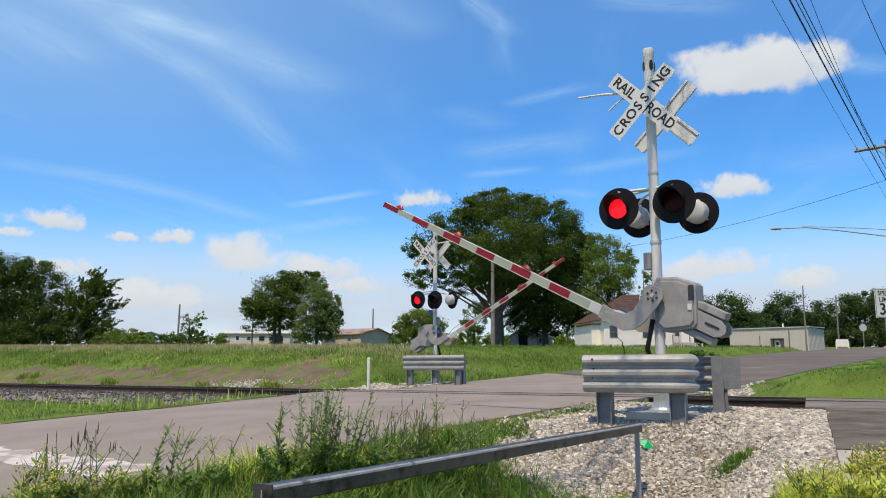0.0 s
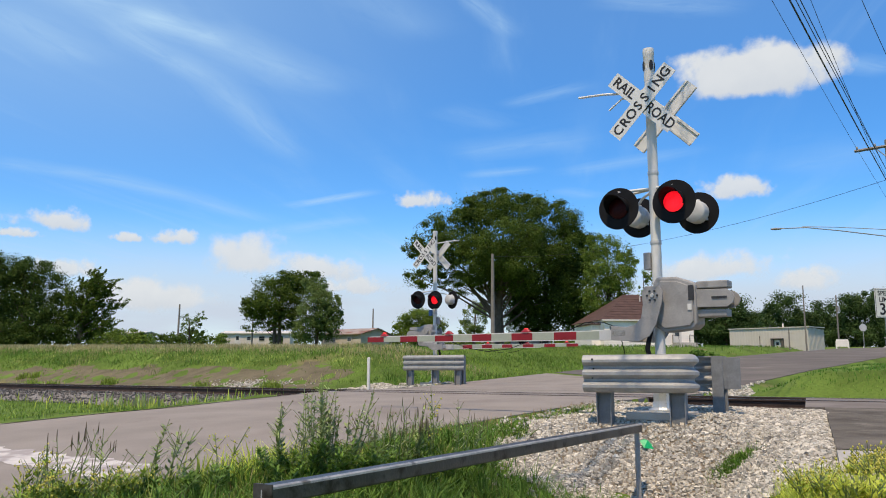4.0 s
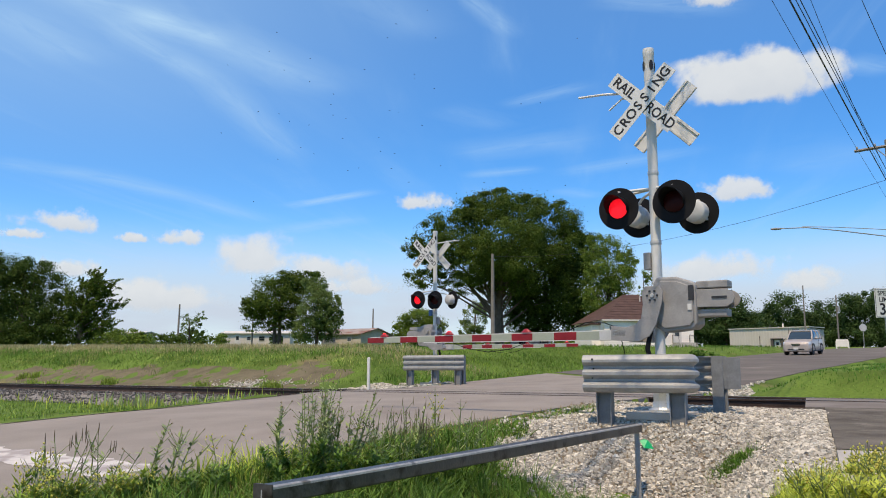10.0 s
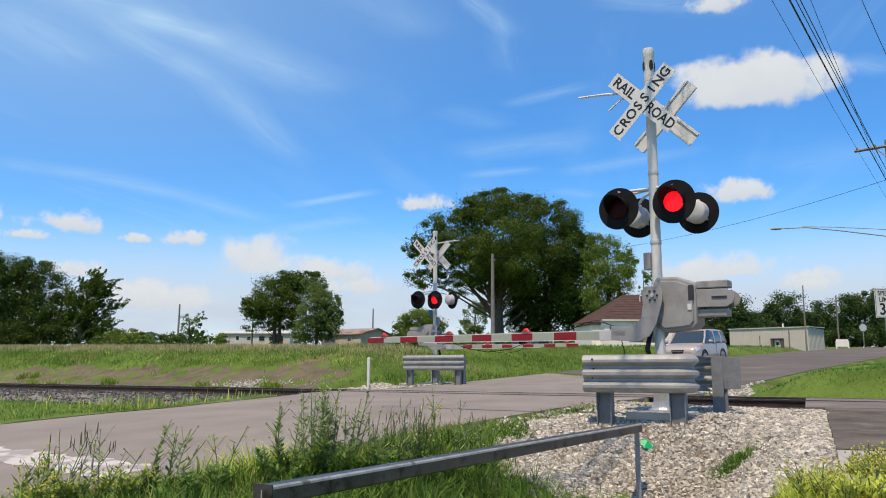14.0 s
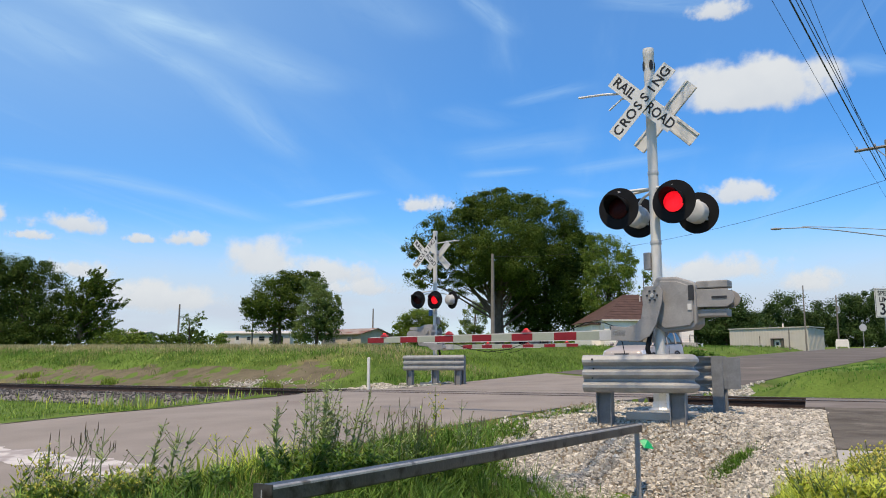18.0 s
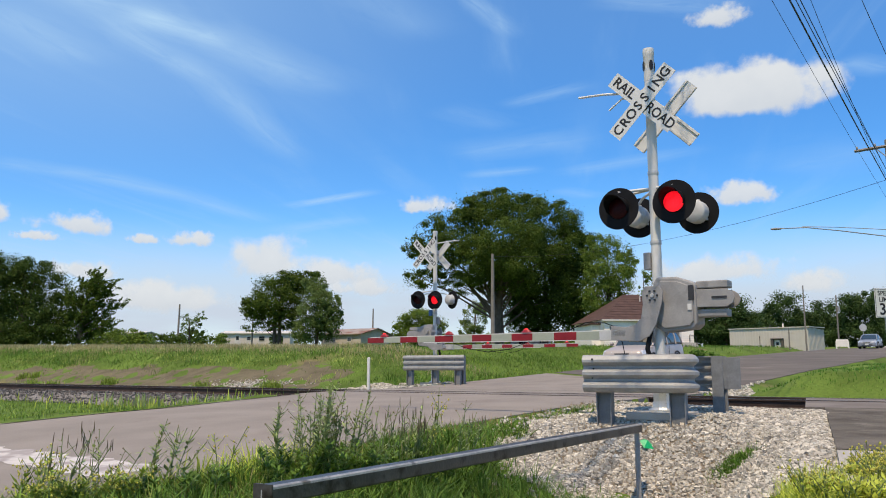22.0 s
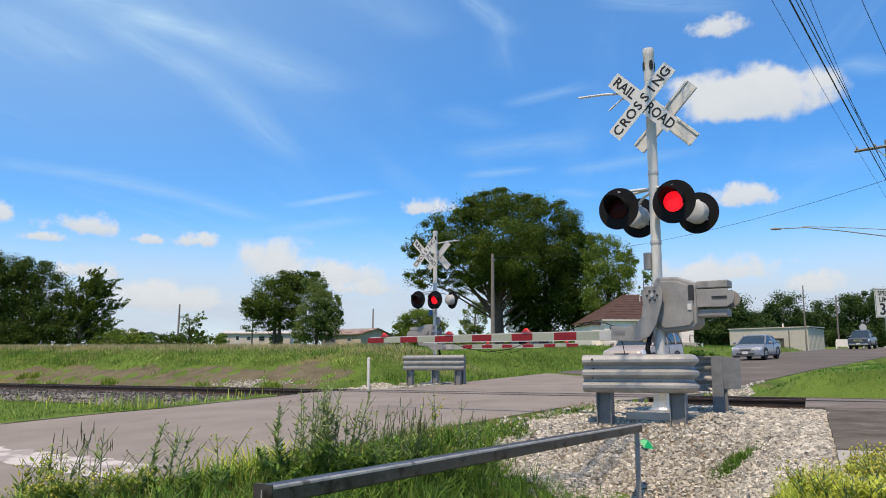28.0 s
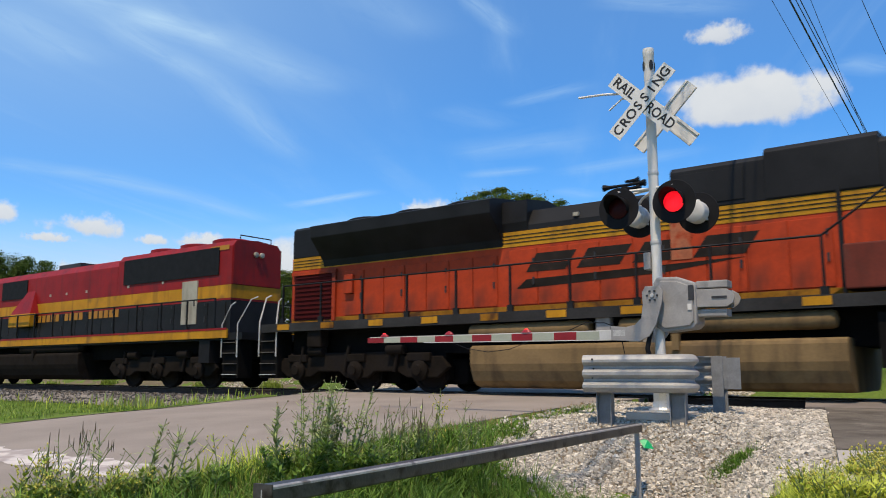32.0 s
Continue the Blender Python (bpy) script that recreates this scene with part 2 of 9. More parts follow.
# ---- mesh helpers ----
class Shape:
    """Vertices and faces of one part."""

    def __init__(self):
        self.v, self.f = [], []

    def add(self, verts, faces, m=None):
        k = len(self.v)
        self.v += [tuple(m @ Vector(p)) if m is not None else tuple(p) for p in verts]
        self.f += [tuple(i + k for i in q) for q in faces]
        return self

    def box(self, cx, cy, cz, sx, sy, sz, m=None):
        x, y, z = sx / 2, sy / 2, sz / 2
        vs = [(cx + a * x, cy + b * y, cz + c * z) for a in (-1, 1) for b in (-1, 1) for c in (-1, 1)]
        return self.add(vs, [(0, 1, 3, 2), (4, 6, 7, 5), (0, 4, 5, 1), (2, 3, 7, 6), (0, 2, 6, 4), (1, 5, 7, 3)], m)

    def tube(self, pts, r, n=8, cap=True):
        """A round bar along points; r is one radius or one for each point."""
        pts = [Vector(p) for p in pts]
        rs = r if isinstance(r, (list, tuple)) else [r] * len(pts)
        vs, fs = [], []
        for i, p in enumerate(pts):
            a = (pts[min(i + 1, len(pts) - 1)] - pts[max(i - 1, 0)]).normalized()
            ref = Vector((0, 0, 1)) if abs(a.z) < 0.9 else Vector((1, 0, 0))
            e1 = a.cross(ref).normalized()
            e2 = a.cross(e1)
            vs += [p + (e1 * math.cos(6.28318 * j / n) + e2 * math.sin(6.28318 * j / n)) * rs[i] for j in range(n)]
        for i in range(len(pts) - 1):
            fs += [(i * n + j, i * n + (j + 1) % n, (i + 1) * n + (j + 1) % n, (i + 1) * n + j) for j in range(n)]
        if cap:
            fs += [tuple(range(n - 1, -1, -1)), tuple((len(pts) - 1) * n + j for j in range(n))]
        return self.add(vs, fs)

    def prism(self, profile, m, depth, cap=True):
        """A profile (list of x, y) pushed along local z from 0 to depth, placed by m."""
        n = len(profile)
        vs = [(x, y, 0) for x, y in profile] + [(x, y, depth) for x, y in profile]
        fs = [(j, (j + 1) % n, n + (j + 1) % n, n + j) for j in range(n)]
        if cap:
            fs += [tuple(range(n - 1, -1, -1)), tuple(range(n, 2 * n))]
        return self.add(vs, fs, m)

    def lathe(self, profile, m=None, n=24):
        """A profile of (radius, height) turned round local z."""
        vs, fs = [], []
        for r, h in profile:
            vs += [(r * math.cos(6.28318 * j / n), r * math.sin(6.28318 * j / n), h) for j in range(n)]
        for i in range(len(profile) - 1):
            fs += [(i * n + j, i * n + (j + 1) % n, (i + 1) * n + (j + 1) % n, (i + 1) * n + j) for j in range(n)]
        fs += [tuple(range(n - 1, -1, -1)), tuple((len(profile) - 1) * n + j for j in range(n))]
        return self.add(vs, fs, m)

    def sheet(self, rows):
        """A surface through a grid of points."""
        w = len(rows[0])
        vs = [p for row in rows for p in row]
        fs = [(i * w + j, i * w + j + 1, (i + 1) * w + j + 1, (i + 1) * w + j) for i in range(len(rows) - 1) for j in range(w - 1)]
        return self.add(vs, fs)


def mesh_of(name, shape, material, bevel=0.0, smooth=False, fix=True):
    me = bpy.data.meshes.new(name)
    me.from_pydata(shape.v, [], shape.f)
    if fix or bevel:
        bm = bmesh.new()
        bm.from_mesh(me)
        if bevel:
            es = [x for x in bm.edges if len(x.link_faces) == 2 and x.calc_face_angle(0) > 0.6]
            bmesh.ops.bevel(bm, geom=es, offset=bevel, segments=2, affect="EDGES", profile=0.6, clamp_overlap=True)
        bmesh.ops.recalc_face_normals(bm, faces=bm.faces)
        bm.to_mesh(me)
        bm.free()
    me.materials.append(material)
    if smooth:
        me.polygons.foreach_set("use_smooth", [True] * len(me.polygons))
        me.set_sharp_from_angle(angle=radians(38))
    me.update()
    return me


def part(name, shape, material, parent=None, label="", bevel=0.0, smooth=False, at=None, fix=True):
    ob = new(name, mesh_of(name, shape, material, bevel, smooth, fix))
    if at is not None:
        ob.matrix_basis = at
    if parent is not None:
        ob.parent = parent
    return tagged(ob, label)


def thing(name, m, label, category, group="", kind=""):
    ob = new(name)
    ob.empty_display_size = 0.2
    ob.matrix_basis = m
    return tagged(ob, label, category, group, kind)


def words(name, text, size, material, parent, m, label="", stretch=1.0):
    """Built-in lettering as a flat mesh, centred on m, reading along its local x."""
    cu = bpy.data.curves.new(name, "FONT")
    cu.body, cu.size, cu.extrude, cu.align_x, cu.align_y, cu.resolution_u = text, size, 0.001, "CENTER", "CENTER", 3
    cu.offset = size * 0.018
    tmp = bpy.data.objects.new(name, cu)
    me = bpy.data.meshes.new_from_object(tmp)
    bpy.data.objects.remove(tmp)
    me.materials.clear()
    me.materials.append(material)
    ob = new(name, me)
    ob.parent = parent
    ob.matrix_basis = m @ Matrix.Diagonal((stretch, 1, 1, 1))
    return tagged(ob, label)

# ---- the lie of the land ----
TRACK_D = Vector((0.7944, -0.6074, 0))    # the train's way
TRACK_N = Vector((0.6074, 0.7944, 0))     # across the track, away from the eye
TRACK_OFF = 15.99
ROAD_R = Vector((0.5878, 0.8090, 0))      # up the road
ROAD_W = Vector((0.8090, -0.5878, 0))     # across the road, to its right
ROAD_M = Vector((1.4, 19.2, 0))
ROAD_LEFT, ROAD_RIGHT = -5.6, 3.8
EDGE_T, EDGE_Q = [-14, -9.7, -6.7, -3.7, -1.7, 2, 6], [-3.75, -3.7, -3.45, -3.95, -4.45, -5.1, -5.6]   # the road's other edge widens at the crossing
PATH_B, PATH_R, PATH_W = Vector((3.4, 7.1, 0)), Vector((0.414, 0.910, 0)), Vector((0.910, -0.414, 0))


def road_z(t):
    return np.interp(t, [-90, -40, -25, -12, -8, -4.5, -1.6, 1.6, 5, 15, 20, 30, 53, 75, 125, 300],
                     [-1.6, -1.2, -0.95, -0.5, -0.25, -0.1, -0.004, -0.004, 0.07, 0.57, 0.76, 1.17, 2.1, 2.9, 4.3, 8.0])


def left_edge(t):
    return np.interp(t, EDGE_T, EDGE_Q)


def smooth(a):
    a = np.clip(a, 0, 1)
    return a * a * (3 - 2 * a)


def ground(x, y):
    """Height of the ground at x, y (numbers or arrays)."""
    x, y = np.asarray(x, float), np.asarray(y, float)
    u = x * TRACK_N.x + y * TRACK_N.y - TRACK_OFF
    q = (x - ROAD_M.x) * ROAD_W.x + (y - ROAD_M.y) * ROAD_W.y
    t = (x - ROAD_M.x) * ROAD_R.x + (y - ROAD_M.y) * ROAD_R.y
    side = np.maximum(left_edge(t) - q, q - ROAD_RIGHT)
    zr = road_z(t)
    # beyond the track
    left = 0.45 + 0.031 * np.clip(y, 0, 400) - 0.95 * smooth((x - 38) / 10) * smooth((y - 95) / 25) * smooth((160 - y) / 12)
    right = np.interp(y, [10, 20, 23, 26, 31, 45, 80, 140, 400], [0.4, 0.55, 0.68, 0.74, 0.8, 1.2, 2.05, 3.2, 10.0])
    plateau = np.where(q < 0, left, right)
    bank = smooth(np.minimum(u - 3.0, side - 0.6) / np.where(q < 0, 8.5, 1.9))
    low = zr * np.exp(-np.clip(side, 0, 50) / 3.0) - 0.3 * (1 - np.exp(-np.clip(side, 0, 50) / 2.0))
    far = low + (plateau - low) * bank
    # the eye's side
    near_l = -0.5 + 0 * x
    pad = np.clip(-0.12 + 0.58 * np.minimum(u + 5.58, 0), -1.05, 0)
    near_r = np.where(u > -5.58, -0.12, pad)
    verge = smooth((side - 0.3) / np.interp(t, [-14, -10, -7], [5.0, 3.4, 2.6]))
    near = np.where(q < 0, zr + (near_l - zr) * verge, zr - 0.03 + (near_r - zr + 0.03) * verge)
    e = (x - PATH_B.x) * PATH_W.x + (y - PATH_B.y) * PATH_W.y
    g = (x - PATH_B.x) * PATH_R.x + (y - PATH_B.y) * PATH_R.y
    path_z = np.interp(g, [-12, -3, 0, 5, 7.4], [-1.1, -0.35, -0.17, -0.09, -0.03]) - 0.06
    near = near + (path_z - near) * smooth((e + 1.5) / 1.4) * smooth((5.5 - e) / 1.5) * (u < 0)
    z = np.where(u > 2.2, far, np.where(u < -2.2, near, near + (far - near) * smooth((u + 2.2) / 4.4)))
    z = np.where(np.abs(u) < 2.6, np.minimum(z, -0.42), z)
    z = np.where(side < 0.25, zr - 0.016, z)
    rough = 0.03 * np.sin(x * 2.1 + y * 0.7) * np.sin(y * 1.7 - x * 0.9) + 0.02 * np.sin(x * 5.3) * np.sin(y * 4.7 + 1)
    return z + np.where((side > 0.4) & (np.abs(u) > 3), rough, 0)


def gz(x, y):
    return float(ground(x, y))


def on_track(s, u, z):
    p = TRACK_D * s + TRACK_N * (TRACK_OFF + u)
    return Vector((p.x, p.y, z))


def on_road(t, q, z=None):
    p = ROAD_M + ROAD_R * t + ROAD_W * q
    return Vector((p.x, p.y, float(road_z(t)) if z is None else z))


def build_ground():
    fine = np.arange(-42, 42.01, 0.35)
    coarse = np.arange(46, 314.1, 5.0)
    ang = np.radians(np.concatenate([fine, coarse]))
    rad = np.concatenate([[0.4], np.geomspace(1.0, 1800, 210)])
    A, R = np.meshgrid(ang, rad)
    X, Y = R * np.sin(A), R * np.cos(A)
    Z = ground(X, Y)
    n = len(ang)
    vs = np.stack([X.ravel(), Y.ravel(), Z.ravel()], 1)
    i, j = np.meshgrid(np.arange(len(rad) - 1), np.arange(n), indexing="ij")
    k = (j + 1) % n
    fs = np.stack([i * n + j, i * n + k, (i + 1) * n + k, (i + 1) * n + j], -1).reshape(-1, 4)
    me = bpy.data.meshes.new("ground")
    me.from_pydata(vs.tolist(), [], fs.tolist() + [tuple(range(n - 1, -1, -1))])
    me.materials.append(GROUND)
    me.polygons.foreach_set("use_smooth", [True] * len(me.polygons))
    tagged(new("ground", me), "rough grassy ground with bare earth patches beside a railway", "ground", kind="structure")


build_ground()


def seam_t(q):
    """Where along the road the pale surface ends: further up on its left than on its right."""
    return float(np.interp(q, [-5.6, 3.8], [13.1, 5.2]))


def ribbon(name, ts, qs, lift, material, label, category, thick=0.12, warp=lambda t, q: t):
    """A paved strip along the road: top surface with skirts."""
    sh = Shape()
    rows = [[tuple(on_road(warp(t, q), q if q > 0 else q * float(left_edge(t)) / ROAD_LEFT) + Vector((0, 0, lift))) for q in qs] for t in ts]
    sh.sheet(rows)
    for edge in (0, -1):
        sh.sheet([[r[edge], (r[edge][0], r[edge][1], r[edge][2] - thick)] for r in rows])
    return tagged(new(name, mesh_of(name, sh, material)), label, category, kind="structure")


def build_road():
    near = list(np.arange(-80, -20, 4.0)) + list(np.arange(-20, -2.29, 0.5)) + [-2.3]
    far = [2.3] + list(np.arange(2.8, 40, 0.8)) + list(np.arange(40, 240, 5.0))
    ribbon("road", near, np.linspace(ROAD_LEFT, ROAD_RIGHT, 9), 0.0, ASPHALT, "pale worn asphalt road leading to the crossing", "road")
    mid = [2.3] + list(np.arange(2.8, 13.1, 0.8))
    far = [13.1] + [f for f in far if f > 13.2]
    ribbon("road_middle", mid, np.linspace(ROAD_LEFT, ROAD_RIGHT, 9), 0.0, ASPHALT, "pale worn asphalt road just beyond the tracks", "road", warp=lambda t, q: 2.3 + (t - 2.3) * (seam_t(q) - 2.3) / 10.8)
    ribbon("road_far", far, np.linspace(ROAD_LEFT, ROAD_RIGHT, 9), 0.0, ASPHALT_FAR, "grey patched asphalt road rising beyond the tracks", "road", warp=lambda t, q: t if t > 22 else seam_t(q) + (t - 13.1) * (22 - seam_t(q)) / 8.9)
    # pale strip laid on the road: sunlight on the slab's edge, given as colour
    edge = Shape().sheet([[tuple(on_road(t, float(left_edge(t)) - 0.16, float(road_z(t)) - 0.012)), tuple(on_road(t, float(left_edge(t)) + 0.13, float(road_z(t)) + 0.012))] for t in np.arange(-30, -2.0, 0.4)])
    tagged(new("road_edge", mesh_of("road_edge", edge, CONCRETE)), "pale strip painted for the sunlit slab edge beside the grass", "road edge", kind="structure")
    # crossing surface between and beside the rails
    for a, b, mat in ((-2.3, -0.8, ASPHALT), (-0.68, 0.69, CROSSING_TAR), (0.8, 2.3, ASPHALT)):
        ribbon("crossing_panel", [a / 0.986, b / 0.986], np.linspace(ROAD_LEFT - 0.2, ROAD_RIGHT + 0.2, 9), -0.004, mat, "worn asphalt crossing surface beside the rail", "crossing panel", 0.2)


build_road()


def build_track():
    s0, s1 = -460.0, 60.0
    prof = [(-0.036, 0), (0.036, 0), (0.036, -0.03), (0.012, -0.045), (0.01, -0.13), (0.07, -0.15), (0.07, -0.17), (-0.07, -0.17), (-0.07, -0.15), (-0.01, -0.13), (-0.012, -0.045), (-0.036, -0.03)]
    track = thing("railway_track", Matrix.Identity(4), "single railway track of rusty steel rails on wooden ties", "railway track", kind="structure")
    for u in (-0.75, 0.75):
        m = Matrix(((TRACK_N.x, 0, TRACK_D.x, on_track(s0, u, 0).x), (TRACK_N.y, 0, TRACK_D.y, on_track(s0, u, 0).y), (0, 1, 0, 0), (0, 0, 0, 1)))
        rail = part("rail", Shape().prism(prof, m, s1 - s0), RAIL_STEEL, track, "dark rusty steel rail")
        top = [(-0.03, 0.0), (0.03, 0.0), (0.03, 0.002), (-0.03, 0.002)]
        part("rail_head", Shape().prism(top, m, s1 - s0), RAIL_TOP, rail, "polished running surface")
    tie = mesh_of("tie", Shape().box(0, 0, 0, 0.23, 2.6, 0.18), TIE_WOOD, bevel=0.012)
    yaw = math.degrees(math.atan2(TRACK_D.y, TRACK_D.x))
    for i in range(150):
        s = -62 + i * 0.52
        ob = new("tie", tie)
        p = on_track(s, 0, -0.262)
        ob.matrix_basis = pose(p.x, p.y, p.z, 0, 0, yaw)
        ob.parent = track
    # ballast bed
    ss = np.concatenate([np.arange(s0, -70, 15), np.arange(-70, 30, 0.5), np.arange(30, s1, 5)])
    us = [-2.7, -2.3, -1.9, -1.4, -0.6, 0, 0.6, 1.4, 1.9, 2.3, 2.7]
    hs = [-0.5, -0.36, -0.26, -0.2, -0.215, -0.22, -0.215, -0.2, -0.26, -0.36, -0.5]
    sh = Shape().sheet([[tuple(on_track(s, u, h + random.uniform(-0.02, 0.02))) for u, h in zip(us, hs)] for s in ss])
    tagged(new("ballast", mesh_of("ballast", sh, BALLAST)), "grey crushed stone ballast under the track", "ballast", kind="structure")


build_track()


def build_path():
    g = [-60, -30, -12, -6, -3, -1.5, -0.05]
    def strip(name, gs, mat, label, w=3.2):
        rows = []
        for k in gs:
            z = float(np.interp(k, [-12, -3, 0, 5, 7.4], [-1.1, -0.35, -0.17, -0.09, -0.03]))
            rows.append([tuple(PATH_B + PATH_R * k + PATH_W * q + Vector((0, 0, z))) for q in (0, w / 2, w)])
        sh = Shape().sheet(rows)
        for edge in (0, -1):
            sh.sheet([[r[edge], (r[edge][0], r[edge][1], r[edge][2] - 0.12)] for r in rows])
        tagged(new(name, mesh_of(name, sh, mat)), label, "path", kind="structure")
    strip("path_asphalt", [0.0, 1, 2.5, 4, 5, 6.2], ASPHALT_DARK, "dark rough asphalt footpath leading up to the rails")
    strip("path_concrete", g, CONCRETE, "pale concrete slab footpath")
    # level panels that carry the path over the rails
    for u0, z0, u1, z1 in ((None, -0.06, -0.8, -0.012), (-0.68, -0.006, 0.69, -0.006), (0.8, -0.012, 1.7, -0.03)):
        rows = []
        for u, z in ((u0, z0), (u1, z1)):
            along = lambda q: 6.2 if u is None else (u + 8.28 - 0.2238 * q) / 0.974
            rows.append([tuple(PATH_B + PATH_R * along(q) + PATH_W * q + Vector((0, 0, z))) for q in (-0.28, 1.6, 3.3)])
        sh = Shape().sheet(rows)
        for r in rows + [[rows[0][0], rows[1][0]], [rows[0][2], rows[1][2]]]:
            sh.sheet([r, [(a, b, c - 0.16) for a, b, c in r]])
        tagged(new("crossing_panel", mesh_of("crossing_panel", sh, CROSSING_TAR)), "pinkish-grey panel carrying the footpath over the rails", "crossing panel", kind="structure")


build_path()

# ---- crossing signals ----
def yaw_matrix(x, y, z, face):
    """Local y looks along the horizontal way face."""
    a = math.degrees(math.atan2(-face.x, face.y))
    return pose(x, y, z, 0, 0, a)


def light_head(parent, m, name="light_head"):
    """A flasher: round black background, hood, silver housing, dark lens and the lit disc behind it. Faces local y of m."""
    turn = m @ pose(0, 0, 0, -90, 0, 0)   # lathe z -> local y
    head = part(name, Shape().lathe([(0.02, 0.0), (0.3, 0.0), (0.305, 0.006), (0.305, 0.012), (0.3, 0.016), (0.16, 0.016), (0.155, 0.004)], None, 36), BLACK, parent, "black round flasher background", at=turn, smooth=True)
    hood = Shape()
    n, rows = 20, []
    for k in range(n + 1):
        a = radians(-20 + 220 * k / n)
        ln = 0.10 + 0.2 * max(0, math.sin(a)) ** 0.7
        rows.append([(0.165 * math.cos(a), -0.165 * math.sin(a), 0.015), (0.165 * math.cos(a), -0.165 * math.sin(a), ln), (0.155 * math.cos(a), -0.155 * math.sin(a), ln), (0.155 * math.cos(a), -0.155 * math.sin(a), 0.015)])
    hood.sheet(rows)
    part("hood", hood, BLACK, head, "black sheet hood", smooth=True)
    part("housing", Shape().lathe([(0.155, -0.002), (0.168, -0.012), (0.168, -0.15), (0.16, -0.19), (0.13, -0.215), (0.03, -0.22)], None, 28), HOUSING, head, "pale grey barrel lamp housing", smooth=True)
    for a in (40, 160, 280):
        part("latch", Shape().box(0.175 * math.cos(radians(a)), 0.175 * math.sin(radians(a)), -0.03, 0.03, 0.03, 0.05), HOUSING, head, "small housing latch", bevel=0.004)
    part("lens", Shape().lathe([(0.15, 0.01), (0.148, 0.02), (0.1, 0.036), (0.02, 0.042)], None, 28), LENS_DARK, head, "dark red roundel", smooth=True)
    lamp = part("lamp_disc", Shape().lathe([(0.146, 0.0), (0.144, 0.01), (0.1, 0.026), (0.02, 0.032)], None, 28), LAMP_RED, head, "glowing red roundel", smooth=True)
    lamp.matrix_basis = pose(0, 0, -0.05)
    return head, lamp


def crossbuck(parent, m, lettered=True):
    """Two crossed white blades with black words, facing local y of m."""
    for tilt, text, lift, nm in ((-45, "CROSSING", 0.012, "crossbuck_blade"), (45, "RAIL ROAD", 0.0, "crossbuck_blade")):
        bm = m @ pose(0, lift, 0, 90, 0, 180) @ pose(0, 0, 0, 0, 0, -tilt)
        blade = part(nm, Shape().box(0, 0, 0, 1.22, 0.229, 0.004), SIGN_WHITE, parent, "white crossbuck blade with black words", at=bm)
        if lettered:
            if text == "CROSSING":
                for k, ch in enumerate(text):
                    words("lettering", ch, 0.2, INK, blade, pose(-0.51 + k * 0.1457, 0, 0.0035), "black letter", 1.0)
            else:
                words("lettering", "RAIL", 0.2, INK, blade, pose(-0.36, 0, 0.0035), "black words", 1.02)
                words("lettering", "ROAD", 0.2, INK, blade, pose(0.36, 0, 0.0035), "black words", 0.92)
        for s in (-1, 1):
            part("stiffener", Shape().box(0, s * 0.09, -0.012, 1.2, 0.03, 0.018), WHITE_PAINT, blade, "pale back rib")


W_BEAM = [(0.0, 0.25), (0.035, 0.235), (0.075, 0.185), (0.075, 0.15), (0.01, 0.1), (0.01, 0.07), (0.075, 0.02), (0.075, -0.02), (0.01, -0.07), (0.01, -0.1), (0.075, -0.15), (0.075, -0.185), (0.035, -0.235), (0.0, -0.25)]


def beam_profile():
    return W_BEAM + [(x - 0.006, z) for x, z in reversed(W_BEAM)]


def frame_from(o, ex, ey):
    """A pose with local x along ex and local y along ey."""
    ex, ey = Vector(ex).normalized(), Vector(ey).normalized()
    ez = ex.cross(ey)
    return Matrix(((ex.x, ey.x, ez.x, o[0]), (ex.y, ey.y, ez.y, o[1]), (ex.z, ey.z, ez.z, o[2]), (0, 0, 0, 1)))


def guard_beam(parent, a, b, out, mat=None):
    """A three-ridge guard beam from a to b (centre line), ridges towards out."""
    a, b = Vector(a), Vector(b)
    return part("guard_beam", Shape().prism(beam_profile(), frame_from(a, out, (0, 0, 1)) if (Vector(out).cross(Vector((0, 0, 1)))).dot(b - a) > 0 else frame_from(a, out, (0, 0, 1)) @ Matrix.Translation((0, 0, -(b - a).length)), (b - a).length), mat or GALV, parent, "ridged galvanised guard beam", fix=True)


def guard_post(parent, x, y, z0, z1, ang, mat=None):
    """A steel I-section post."""
    sh = Shape()
    h = z1 - z0
    for dx in (-0.095, 0.095):
        sh.box(dx, 0, h / 2, 0.012, 0.16, h)
    sh.box(0, 0, h / 2, 0.18, 0.01, h)
    return part("post", sh, mat or SHADED_ZINC, parent, "galvanised steel post", at=pose(x, y, z0, 0, 0, ang))


